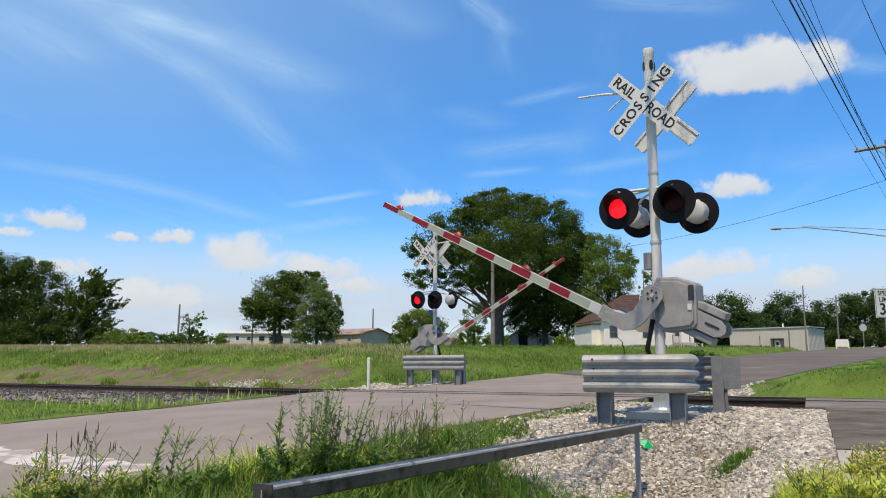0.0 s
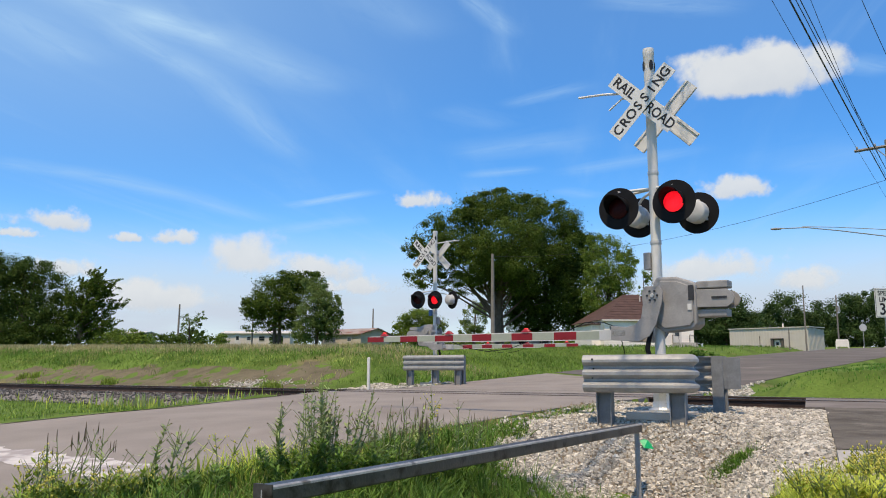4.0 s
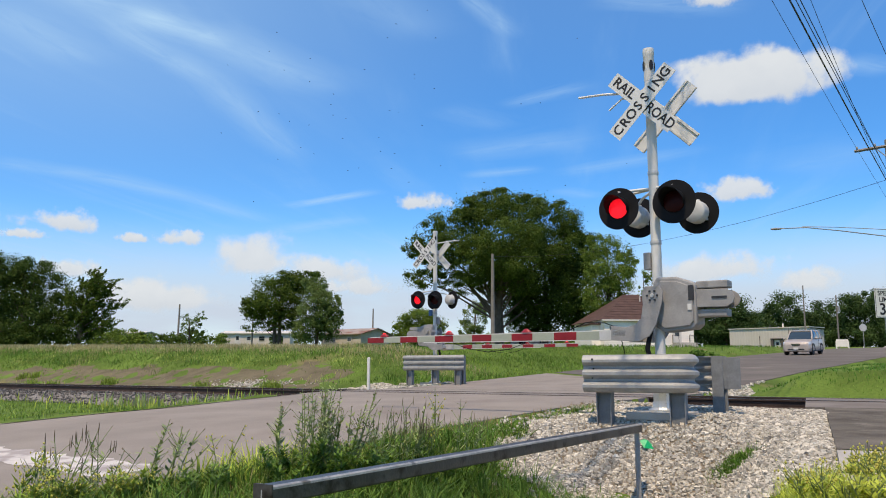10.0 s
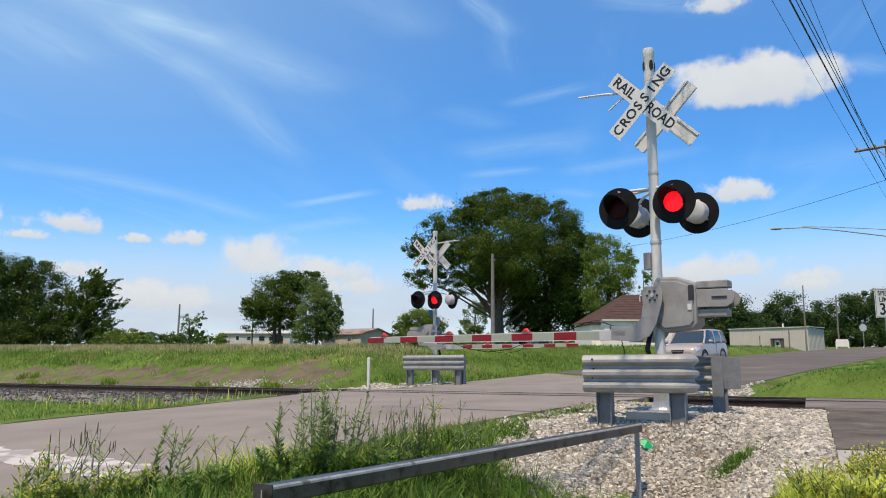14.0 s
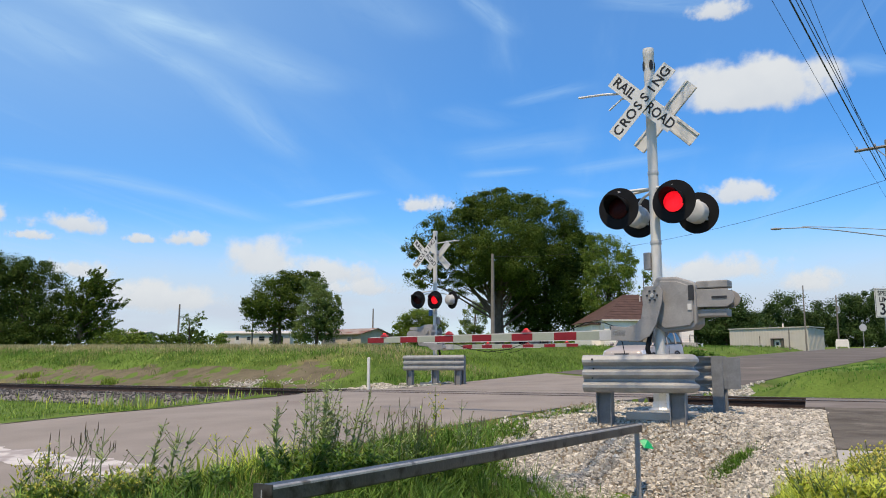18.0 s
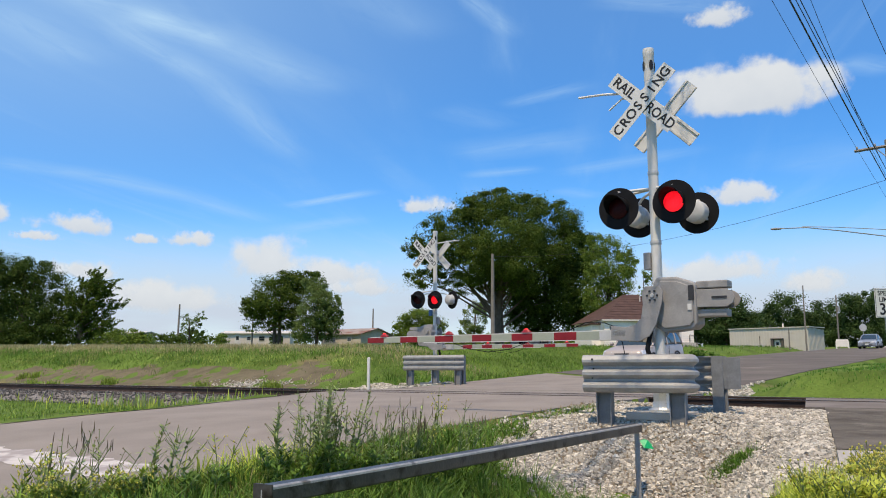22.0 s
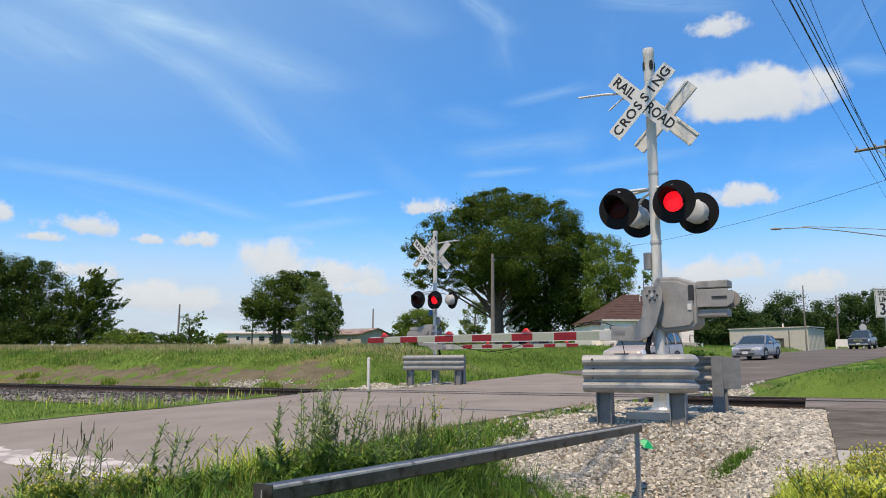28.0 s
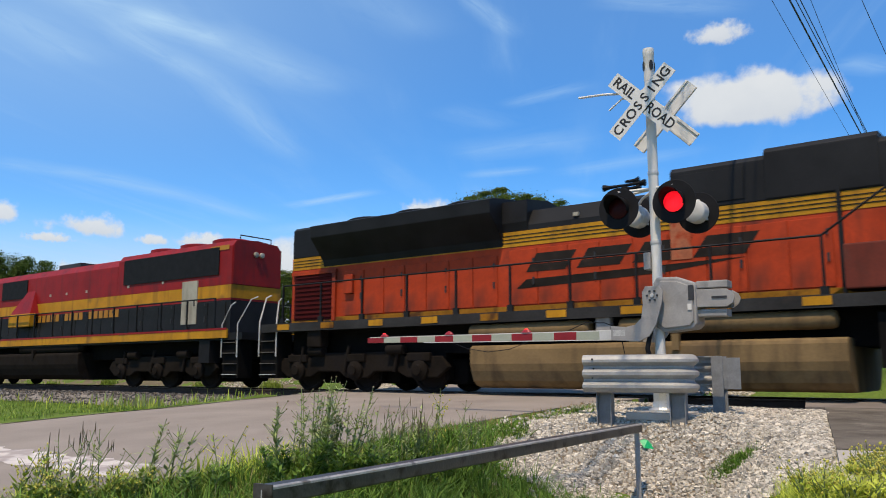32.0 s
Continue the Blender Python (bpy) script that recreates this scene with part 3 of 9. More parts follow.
def crossing_signal(name, base, face, heads, arm_angle, arm_len, label, buck=0.0):
    """A mast with crossbucks, four flashers, gate mechanism and striped arm. face: the way its own traffic comes from."""
    root = yaw_matrix(base[0], base[1], base[2], face)
    inv = root.inverted()
    sig = thing(name, root, label, "crossing signal", "crossing signals")
    part("foundation", Shape().box(0, 0, 0.0, 0.75, 0.75, 0.1), CONCRETE, sig, "pale concrete footing", bevel=0.015)
    part("base_casting", Shape().lathe([(0.2, 0.05), (0.2, 0.08), (0.14, 0.11), (0.125, 0.2), (0.12, 0.7), (0.085, 0.74)], None, 8), CAST_ALU, sig, "bright cast aluminium mast base")
    mast = part("mast", Shape().lathe([(0.07, 0.1), (0.07, 4.75), (0.07, 4.76)], None, 20), WHITE_PAINT, sig, "white painted steel mast", smooth=True)
    for z in (0.75, 1.45, 2.35, 3.35):
        part("mast_band", Shape().lathe([(0.074, z), (0.077, z + 0.01), (0.077, z + 0.05), (0.074, z + 0.06)], None, 18), ALU, mast, smooth=True)
    part("bell_housing", Shape().lathe([(0.072, 4.74), (0.076, 4.78), (0.076, 5.12), (0.08, 5.13), (0.082, 5.21), (0.078, 5.235), (0.02, 5.24)], None, 20), WHITE_PAINT, sig, "white bell housing with dark slots", smooth=True)
    for k in range(4):
        a = radians(45 + 90 * k)
        part("slot", Shape().lathe([(0.03, 0), (0.03, 0.006)], pose(0.078 * math.cos(a), 0.078 * math.sin(a), 4.97, 0, 90, math.degrees(a)) @ Matrix.Diagonal((2.6, 1, 1, 1)), 12), INK, sig, "dark sound opening")
    crossbuck(sig, pose(buck, 0.2, 4.39))
    crossbuck(sig, pose(0.02, -0.62, 4.38, 0, 0, 180), True)
    part("crossbuck_bracket", Shape().tube([(0, -0.62, 4.42), (0, 0.19, 4.42)], 0.025), GALV, sig)
    # flashers
    lamps = []
    part("crossarm", Shape().tube([inv @ Vector(heads[0][0]) + Vector((0, 0, 0.24)), Vector((0, 0, 2.9 + 0.26)), inv @ Vector(heads[1][0]) + Vector((0, 0, 0.24))], 0.022), WHITE_PAINT, sig, "thin white crossarm")
    for pos, way in heads:
        p = inv @ Vector(pos)
        dv = (inv.to_3x3() @ Vector(way)).normalized()
        m = yaw_matrix(p.x, p.y, p.z, dv)
        lamps.append(light_head(sig, m))
        end = Vector((0, 0, p.z + 0.24))
        back = p - dv * 0.12
        part("head_bracket", Shape().tube([back, back + Vector((0, 0, 0.14)), (back + Vector((0, 0, 0.2))) * 0.6 + end * 0.4, end], 0.02), WHITE_PAINT, sig)
    # small terminal box
    part("terminal_box", Shape().box(0.11, 0.02, 2.12, 0.1, 0.14, 0.24), GREY_CAST, sig, "small grey terminal box", bevel=0.01)
    return sig, lamps


NEAR_FACE, FAR_FACE = -ROAD_R, ROAD_R
near_sig, near_lamps = crossing_signal("crossing_signal", (2.99, 11.1, -0.1), NEAR_FACE,
    [((2.54, 11.35, 2.816), NEAR_FACE), ((3.168, 10.75, 2.795), NEAR_FACE), ((2.987, 11.95, 2.799), -NEAR_FACE), ((3.696, 11.4, 2.768), -NEAR_FACE)],
    0, 5.6, "white crossing signal mast with crossbucks, flashers and striped gate arm", buck=0.045)
far_sig, far_lamps = crossing_signal("crossing_signal", (-0.27, 27.4, 0.09), FAR_FACE,
    [((-0.846, 27.2, 2.915), NEAR_FACE), ((-0.267, 27.0, 2.897), NEAR_FACE), ((0.31, 27.4, 2.933), Vector((0.8, 0.6, 0))), ((-0.3, 27.8, 2.933), FAR_FACE)],
    0, 5.6, "white crossing signal mast across the tracks with its gate arm")

# ---- gate mechanism, arms and guard rails ----
ARM_DROP = -0.52     # the arm lies below its pivot when down


def gate(sig, y, lift, arm_out, root, tip, n):
    """Mechanism case on the mast and the keyed arm assembly. Local x points across the road. Returns the arm and its lamps."""
    pz = 1.62 + lift
    case = part("gate_mechanism", Shape().prism([(-0.56, -0.40), (-0.50, -0.46), (-0.1, -0.5), (0.02, -0.42), (0.03, 0.18), (-0.02, 0.26), (-0.3, 0.25), (-0.54, 0.16), (-0.56, 0.12)], Matrix(((1, 0, 0, 0), (0, 0, -1, 0.10), (0, 1, 0, pz), (0, 0, 0, 1))), 0.34), GREY_CAST, sig, "weathered grey gate mechanism case", bevel=0.025)
    part("case_cover", Shape().prism([(-0.52, -0.36), (-0.46, -0.42), (-0.12, -0.45), (-0.04, -0.38), (-0.03, 0.15), (-0.08, 0.2), (-0.3, 0.19), (-0.52, 0.1)], Matrix(((1, 0, 0, 0), (0, 0, -1, 0.125), (0, 1, 0, pz), (0, 0, 0, 1))), 0.03), GREY_CAST, case, "removable grey cover", bevel=0.01)
    part("case_latch", Shape().box(-0.5, 0.115, pz + 0.02, 0.07, 0.03, 0.2), DARK_STEEL, case, "dark hinge plate")
    part("data_plate", Shape().box(-0.48, 0.132, pz - 0.17, 0.055, 0.012, 0.08), WHITE_PAINT, case, "small white data plate")
    part("shaft", Shape().tube([(0, -0.5, pz), (0, 0.2, pz)], 0.06, 12), GREY_CAST, case)
    arm = part("gate_arm", Shape(), ALU, sig, "striped red and white gate arm")
    me = bpy.data.meshes.new("gate_arm")
    hook = [(-0.1, 0.13), (0.1, 0.13), (0.15, 0.05), (0.14, -0.12), (0.17, -0.3), (0.26, -0.39), (0.4, -0.42), (0.62, -0.4), (0.62, -0.6), (0.2, -0.62), (0.06, -0.55), (-0.04, -0.4), (-0.13, -0.1), (-0.15, 0.04)]
    sh = Shape()
    for yy in (y, y - 0.62):
        sh.prism(hook, Matrix(((1, 0, 0, 0), (0, 0, -1, yy), (0, 1, 0, 0), (0, 0, 0, 1))), 0.03)
    arm.data = mesh_of("gate_arm", sh, GREY_CAST, bevel=0.006)
    arm.matrix_basis = pose(0, 0, pz)
    for k in range(6):
        a = radians(60 * k)
        part("bolt", Shape().lathe([(0.016, 0), (0.016, 0.012)], pose(0.07 * math.cos(a), y + 0.0, 0.07 * math.sin(a), -90, 0, 0), 6), DARK_STEEL, arm)
    part("pivot_cap", Shape().lathe([(0.03, 0), (0.025, 0.02)], pose(0, y, 0, -90, 0, 0), 10), ALU, arm, smooth=True)
    ay = y - 0.3 + arm_out
    part("arm_shoe", Shape().box(0.62, ay, ARM_DROP, 0.5, 0.05, 0.15).box(0.5, (y + ay) / 2, ARM_DROP + 0.02, 0.2, abs(y - ay), 0.1).box(0.5, (y - 0.62 + ay) / 2, ARM_DROP + 0.02, 0.2, abs(y - 0.62 - ay), 0.1), ALU, arm, "silver arm shoe", bevel=0.008)
    L = tip - root
    for i in range(n):
        x0, red = root + i * L / n, i % 2 == 1
        h = 0.060 - 0.017 * i / n
        part("red_band" if red else "pale_band", Shape().box(x0 + L / n / 2, ay, ARM_DROP, L / n, 0.035, 2 * h), RED_STRIPE if red else PALE_STRIPE, arm, "red reflective band" if red else "pale reflective band", bevel=0.004)
    half = lambda x: 0.0605 - 0.017 * (x - root) / L
    for side, end in ((1, tip - 0.05), (-1, root + 0.72 * L)):
        edge = [(x, side * (half(x) + d)) for x, d in ((root, 0), (end, 0), (end, 0.011), (root, 0.011))]
        part("arm_rail", Shape().prism(edge if side > 0 else edge[::-1], Matrix(((1, 0, 0, 0), (0, 0, -1, ay + 0.016), (0, 1, 0, ARM_DROP), (0, 0, 0, 1))), 0.032), WHITE_PAINT, arm, "white edge strip of the arm")
    part("arm_cable", Shape().tube([(0.55, ay, -0.43), (0.8, ay, -0.34), (1.1, ay, -0.33), (1.4, ay, -0.45)], 0.007, 5), BLACK, arm, "thin black lamp cable")
    part("arm_cable", Shape().tube([(tip - 3.3, ay, -0.57), (tip - 2.9, ay, -0.7), (tip - 2.5, ay, -0.74), (tip - 2.1, ay, -0.68), (tip - 1.75, ay, -0.56)], 0.006, 5), BLACK, arm, "thin drooping lamp cable")
    glows, flat = [], Matrix.Diagonal((1.0, 0.36, 1.0, 1.0))
    for x in (tip - 0.37, tip - 1.75, tip - 3.2):
        cap = part("arm_lamp", Shape().lathe([(0.092, 0), (0.092, 0.014), (0.07, 0.026), (0.045, 0.05), (0.02, 0.06), (0.004, 0.061)], pose(x, ay, ARM_DROP + half(x) + 0.011) @ flat, 12), RED_CAP, arm, "red arm lamp", smooth=True)
        g = part("lamp_glow", Shape().lathe([(0.04, 0), (0.045, 0.012), (0.02, 0.025)], flat, 12), LAMP_RED_SOFT, arm, "lit red arm lamp", at=pose(x, ay, ARM_DROP + half(x) + 0.013), smooth=True)
        glows.append((g, x, ay, ARM_DROP + half(x)))
    # counterweights
    for yy in (0.07, -0.2):
        ln = [(-0.36, 0.07), (-0.36, -0.17), (-0.95, -0.18), (-1.03, -0.13), (-1.06, -0.06), (-1.03, 0.01), (-0.95, 0.06)]
        part("counterweight_arm", Shape().prism(ln, Matrix(((1, 0, 0, 0), (0, 0, -1, yy), (0, 1, 0, 0), (0, 0, 0, 1))), 0.025), GREY_CAST, arm, "grey counterweight arm", bevel=0.006)
        part("adjusting_slot", Shape().box(-0.86, yy + 0.004, -0.05, 0.2, 0.012, 0.03), DARK_STEEL, arm, "dark adjusting slot")
    for (x, z, h, w) in ((-0.75, 0.13, 0.1, 0.42), (-0.78, -0.06, 0.12, 0.4), (-0.72, -0.25, 0.1, 0.44)):
        part("counterweight", Shape().box(x, -0.08, z, w, 0.22, h), GREY_CAST, arm, "stacked grey counterweight", bevel=0.015)
    return arm, glows, pz


near_arm, near_glows, near_pz = gate(near_sig, 0.22, 0.0, 0.12, 0.87, 5.29, 12)
far_arm, far_glows, far_pz = gate(far_sig, 0.22, 0.12, -0.1, 0.9, 5.45, 12)
for body, y in ((near_sig, 0.0), (far_sig, 0.0)):
    part("hanging_cable", Shape().tube([(0.05, 0.1, 1.3), (0.12, 0.16, 0.9), (0.03, 0.1, 0.45)], 0.035, 8), BLACK, body, "thick black cable")
part("loose_wire", Shape().tube([(0.62, 0.1, 1.12), (0.5, 0.12, 1.0), (0.42, 0.14, 0.6), (0.4, 0.15, 0.35)], 0.006, 5), BLACK, near_sig, "thin hanging wire")
# antenna-like rods beside the crossbuck
part("side_rod", Shape().tube([(0.12, 0.05, 4.58), (0.62, 0.2, 4.62), (1.03, 0.2, 4.65)], 0.017, 6), WHITE_PAINT, near_sig, "thin white rod")
part("side_rod", Shape().tube([(0.08, 0.05, 4.46), (0.36, 0.15, 4.52), (0.55, 0.2, 4.36)], 0.014, 6), WHITE_PAINT, near_sig, "bent white rod")
part("marker_plate", Shape().box(-0.12, -0.09, 2.4, 0.16, 0.02, 0.2), surface("blue_plate_paint", (0.02, 0.07, 0.2), 0.5, scale=5, vary=0.1, fine=40, bump=0), far_sig, "small blue identification plate", bevel=0.004)
part("side_rod", Shape().tube([(0.05, -0.08, 4.78), (0.6, -0.1, 4.79), (1.08, -0.1, 4.8)], 0.02, 6), WHITE_PAINT, far_sig, "thin white rod")


def guard_rail(name, base, label):
    return thing(name, Matrix.Translation(base), label, "guard rail", "guard rails")


def build_guards():
    # corner guard round the first signal
    A, C = Vector((1.915, 11.02, 0)), Vector((2.98, 10.455, 0))
    g = guard_rail("guard_rail", (2.2, 11.0, -0.2), "short galvanised corner guard rail shielding the crossing signal")
    inv = g.matrix_basis.inverted()
    out1 = Vector((C.y - A.y, A.x - C.x, 0)).normalized()
    out1 = out1 if out1.y < 0 else -out1
    z = 0.465
    a, c = inv @ Vector((A.x, A.y, z)), inv @ Vector((C.x, C.y, z))
    guard_beam(g, a, c, out1)
    # rounded end that wraps back behind the mast
    along = (C - A).normalized()
    rows = []
    for k in range(-1, 13):
        ang = radians(max(0.0, 100 * k / 12))
        o = out1 * math.cos(ang) + along * math.sin(ang)
        cc = C - out1 * 0.2 + o * 0.2 + along * (0.004 if k >= 0 else -0.06) + out1 * 0.003
        rows.append([tuple(inv @ Vector((cc.x + o.x * px, cc.y + o.y * px, z + pz))) for px, pz in W_BEAM])
    part("corner_beam", Shape().sheet(rows), GALV, g, "rounded galvanised end beam", smooth=True)
    # the short beam behind, facing the other way
    D0, E = Vector((3.22, 12.05, 0)), Vector((4.0, 11.66, 0))
    guard_beam(g, inv @ Vector((D0.x, D0.y, z)), inv @ Vector((E.x, E.y, z)), -out1)
    part("top_rail", Shape().box(0, 0, 0, (E - D0).length, 0.12, 0.02), GALV, g, at=inv @ frame_from(((D0.x + E.x) / 2, (D0.y + E.y) / 2, z + 0.24), E - D0, out1))
    # the plate's dark grey carries its shade
    part("end_shoe", Shape().box(0, 0, 0, 0.24, 0.012, 0.45), SHADED_ZINC, g, "flat galvanised end plate, shade put into its grey", at=Matrix.Translation(inv @ Vector((4.14, 11.62, z))) @ pose(0, 0, 0, 0, 0, -14), bevel=0.004)
    for (x, y, zb, a) in ((2.2, 11.04, -0.4, -28), (3.05, 10.55, -0.45, -28), (3.96, 11.62, -0.4, 55)):
        p = inv @ Vector((x, y, zb))
        guard_post(g, p.x, p.y, p.z, p.z + 0.71 - zb, a)
    for k in range(4):
        p = inv @ (A.lerp(C, 0.12) + Vector((0, 0, z + 0.19 - 0.125 * k)) + out1 * (0.02 if k % 2 else 0.08))
        part("bolt", Shape().lathe([(0.014, 0), (0.012, 0.012)], Matrix.Translation(p) @ out1.to_track_quat("Z", "Y").to_matrix().to_4x4(), 8), DARK_STEEL, g)
    # straight guard by the other signal
    A, B = Vector((-1.32, 27.35, 0)), Vector((0.70, 26.25, 0))
    g = guard_rail("guard_rail", (-0.3, 26.8, 0.15), "short straight galvanised guard rail before the other signal")
    inv = g.matrix_basis.inverted()
    out = Vector((-0.48, -0.877, 0))
    guard_beam(g, inv @ Vector((A.x, A.y, 0.79)), inv @ Vector((B.x, B.y, 0.79)), out)
    for x, y in ((-1.1, 27.3), (-0.25, 26.85), (0.5, 26.4), (0.62, 26.5)):
        p = inv @ Vector((x, y, -0.2))
        guard_post(g, p.x, p.y, p.z, p.z + 1.22, -28)


build_guards()


def build_marker():
    m = thing("marker_post", Matrix.Translation((-2.48, 27.0, -0.1)), "thin white marker post beside the track", "marker post")
    part("post", Shape().lathe([(0.05, 0.0), (0.05, 1.02), (0.042, 1.05)], None, 12), WHITE_PAINT, m, smooth=True)
    part("cap", Shape().lathe([(0.055, 1.0), (0.055, 1.04), (0.03, 1.08)], None, 12), WHITE_PAINT, m, smooth=True)


build_marker()


def build_pipe_rail():
    """Low steel rail on posts in the ditch."""
    a, b = Vector((-0.934, 4.3, -0.1)), Vector((2.24, 9.43, -0.1))
    w = (b - a).normalized()
    side = Vector((w.y, -w.x, 0))
    r = thing("steel_rail_barrier", Matrix.Translation((a.x, a.y, gz(a.x, a.y))), "low weathered steel rail on thin posts over a ditch", "barrier rail")
    inv = r.matrix_basis.inverted()
    prof = [(-0.06, 0), (0.055, 0), (0.06, -0.008), (0.06, -0.085), (0.055, -0.095), (0.045, -0.095), (0.045, -0.02), (-0.045, -0.02), (-0.045, -0.095), (-0.06, -0.095)]
    m = inv @ Matrix(((side.x, 0, w.x, a.x), (side.y, 0, w.y, a.y), (0, 1, 0, a.z), (0, 0, 0, 1)))
    part("rail", Shape().prism(prof, m, (b - a).length), BAR_STEEL, r, "dark weathered steel channel rail", bevel=0.009)
    part("rubbed_edge", Shape().prism([(0.058, -0.016), (0.05, -0.004), (0.044, 0.003), (0.052, 0.003), (0.062, -0.004), (0.063, -0.016)], m, (b - a).length), PALE_EDGE, r, "paler strip along the upper edge")
    for k in (0.004, 0.995):
        p = a.lerp(b, k)
        zb = min(gz(p.x, p.y) - 0.1, p.z - 0.8)
        q = inv @ Vector((p.x, p.y, zb))
        sh = Shape().box(q.x, q.y, q.z + (p.z - 0.02 - zb) / 2, 0.05, 0.05, p.z - 0.02 - zb)
        post = part("post", sh, GALV, r, "thin grey steel post", bevel=0.006)
    part("end_plate", Shape().box(0, 0, -0.06, 0.13, 0.012, 0.14), BAR_STEEL, r, "dark end plate", at=inv @ Matrix.Translation(a) @ pose(0, 0, 0, 0, 0, math.degrees(math.atan2(-side.y, -side.x))))
    p = inv @ Vector((b.x, b.y, gz(b.x, b.y)))
    part("foot_plate", Shape().box(p.x, p.y, p.z + 0.03, 0.16, 0.16, 0.02), GALV, r)


BAR_STEEL = surface("weathered_dark_steel", (0.095, 0.085, 0.075), 0.42, 0.55, scale=3, vary=0.3, fine=50, bump=0.12, other=(0.035, 0.028, 0.022), other_at=0.54, other_scale=7)
PALE_EDGE = surface("pale_steel_edge", (0.42, 0.39, 0.35), 0.45, 0.4, scale=6, vary=0.3, fine=60, bump=0.05, other=(0.16, 0.14, 0.12), other_at=0.62, other_scale=9)
build_pipe_rail()

# ---- trees and bushes ----
BARK = surface("bark", (0.1, 0.075, 0.055), 0.95, scale=2, vary=0.3, fine=20, bump=0.6)
LEAF_DARK = leafy("dark_leaves", (0.088, 0.13, 0.021), 0.4, 0.45)
LEAF_MID = leafy("green_leaves", (0.165, 0.235, 0.04), 0.45, 0.45)
LEAF_GREY = leafy("grey_green_leaves", (0.14, 0.195, 0.055), 0.35, 0.4)
LEAF_DEEP = leafy("deep_green_leaves", (0.06, 0.095, 0.018), 0.4, 0.4)
LEAF_FAR = leafy("distant_dark_leaves", (0.06, 0.1, 0.026), 0.25, 0.35)
LEAF_FRESH = leafy("fresh_leaves", (0.1, 0.18, 0.03))


def leaf_cloud(name, blobs, leaf, material, parent, seed, fill=0.55, droop=0.0, lump=75, loose_share=0.2):
    """A crown of many small leaf clumps, scattered through uneven ellipsoids (x, y, z, rx, ry, rz, count)."""
    rng = np.random.default_rng(seed)
    pts, faces = [], []
    for (x, y, z, rx, ry, rz, n) in blobs:
        # each blob is made of lumps, so that the outline is uneven and has gaps
        k = max(12, n // lump)
        v = rng.normal(size=(k, 3))
        v /= np.linalg.norm(v, axis=1)[:, None]
        v *= (fill + (1 - fill) * rng.random(k) ** 0.5)[:, None] * 0.92
        c = v * np.array([rx, ry, rz])
        which = rng.integers(0, k, n)
        w = rng.normal(size=(n, 3))
        w /= np.linalg.norm(w, axis=1)[:, None]
        faces.append(w.copy())
        w *= (rng.random(n) ** 0.4)[:, None] * rng.uniform(0.15, 0.4, k)[which][:, None]
        loose = rng.random(n) < loose_share
        c = c[which]
        c[loose] = rng.normal(size=(int(loose.sum()), 3)).clip(-1.6, 1.6) * 0.42 * np.array([rx, ry, rz])
        p = c + w * np.array([rx, ry, rz * 0.8]) + np.array([x, y, z])
        p[:, 2] -= droop * rng.random(n) * np.hypot(w[:, 0], w[:, 1]) * rz
        pts.append(p)
    p, face = np.concatenate(pts), np.concatenate(faces)
    n = len(p)
    # leaves lie roughly square to the outside of their clump, tipped up towards the light
    face = face * 0.9 + np.array([0, 0, 0.45]) + rng.normal(size=(n, 3)) * 0.42
    face /= np.linalg.norm(face, axis=1)[:, None]
    a = np.cross(face, rng.normal(size=(n, 3)))
    a /= np.linalg.norm(a, axis=1)[:, None]
    b = np.cross(face, a)
    s = (leaf * rng.uniform(0.55, 1.25, n))[:, None]
    quad = np.stack([p - a * s, p + b * s * 0.55, p + a * s, p - b * s * 0.55], 1).reshape(-1, 3)
    me = bpy.data.meshes.new(name)
    me.from_pydata(quad.tolist(), [], np.arange(4 * n).reshape(-1, 4).tolist())
    me.materials.append(material)
    ob = new(name, me)
    ob.parent = parent
    return ob


def tree(name, x, y, blobs, trunk_r, leaf, material, label, seed, trunk_top=None, droop=0.0, fill=0.55, base=None, stems=1, grow=1.12, more=1.15, lump=75, loose_share=0.2):
    """Trunk with curved limbs and a leafy crown. blobs are given relative to the foot of the tree."""
    rng = random.Random(seed)
    z = gz(x, y) if base is None else base
    t = thing(name, Matrix.Translation((x, y, z)), label, "tree")
    blobs = [(a, b, c, d * grow, e * grow, f * grow, int(n * more)) for a, b, c, d, e, f, n in blobs]
    top = trunk_top or max(b[2] for b in blobs)
    sh = Shape()
    for k in range(stems):
        ox = (k - (stems - 1) / 2) * trunk_r * 2.2
        bend = rng.uniform(-0.3, 0.3)
        sh.tube([(ox, 0, -0.4), (ox, 0, 0.3), (ox + bend * 0.3, 0, top * 0.35), (ox + bend, 0.1, top * 0.75), (ox + bend * 1.6, 0, top)], [trunk_r * 1.35, trunk_r, trunk_r * 0.82, trunk_r * 0.5, trunk_r * 0.15], 9)
    for (bx, by, bz, rx, ry, rz, n) in blobs:
        for j in range(2):
            a = Vector((bx * 0.04, by * 0.04, min(top, bz) * rng.uniform(0.3, 0.6)))
            e2 = Vector((bx + rng.uniform(-0.5, 0.5) * rx, by + rng.uniform(-0.5, 0.5) * ry, bz + rng.uniform(-0.3, 0.5) * rz))
            mid = a.lerp(e2, 0.5) + Vector((rng.uniform(-0.4, 0.4), rng.uniform(-0.4, 0.4), rng.uniform(0.0, 0.16) * (e2 - a).length))
            sh.tube([a, mid, e2], [trunk_r * 0.26, trunk_r * 0.15, trunk_r * 0.03], 6)
    part("trunk", sh, BARK, t, "dark branching trunk", fix=False, smooth=True)
    leaf_cloud("crown", blobs, leaf, material, t, seed, fill, droop, lump, loose_share)
    return t


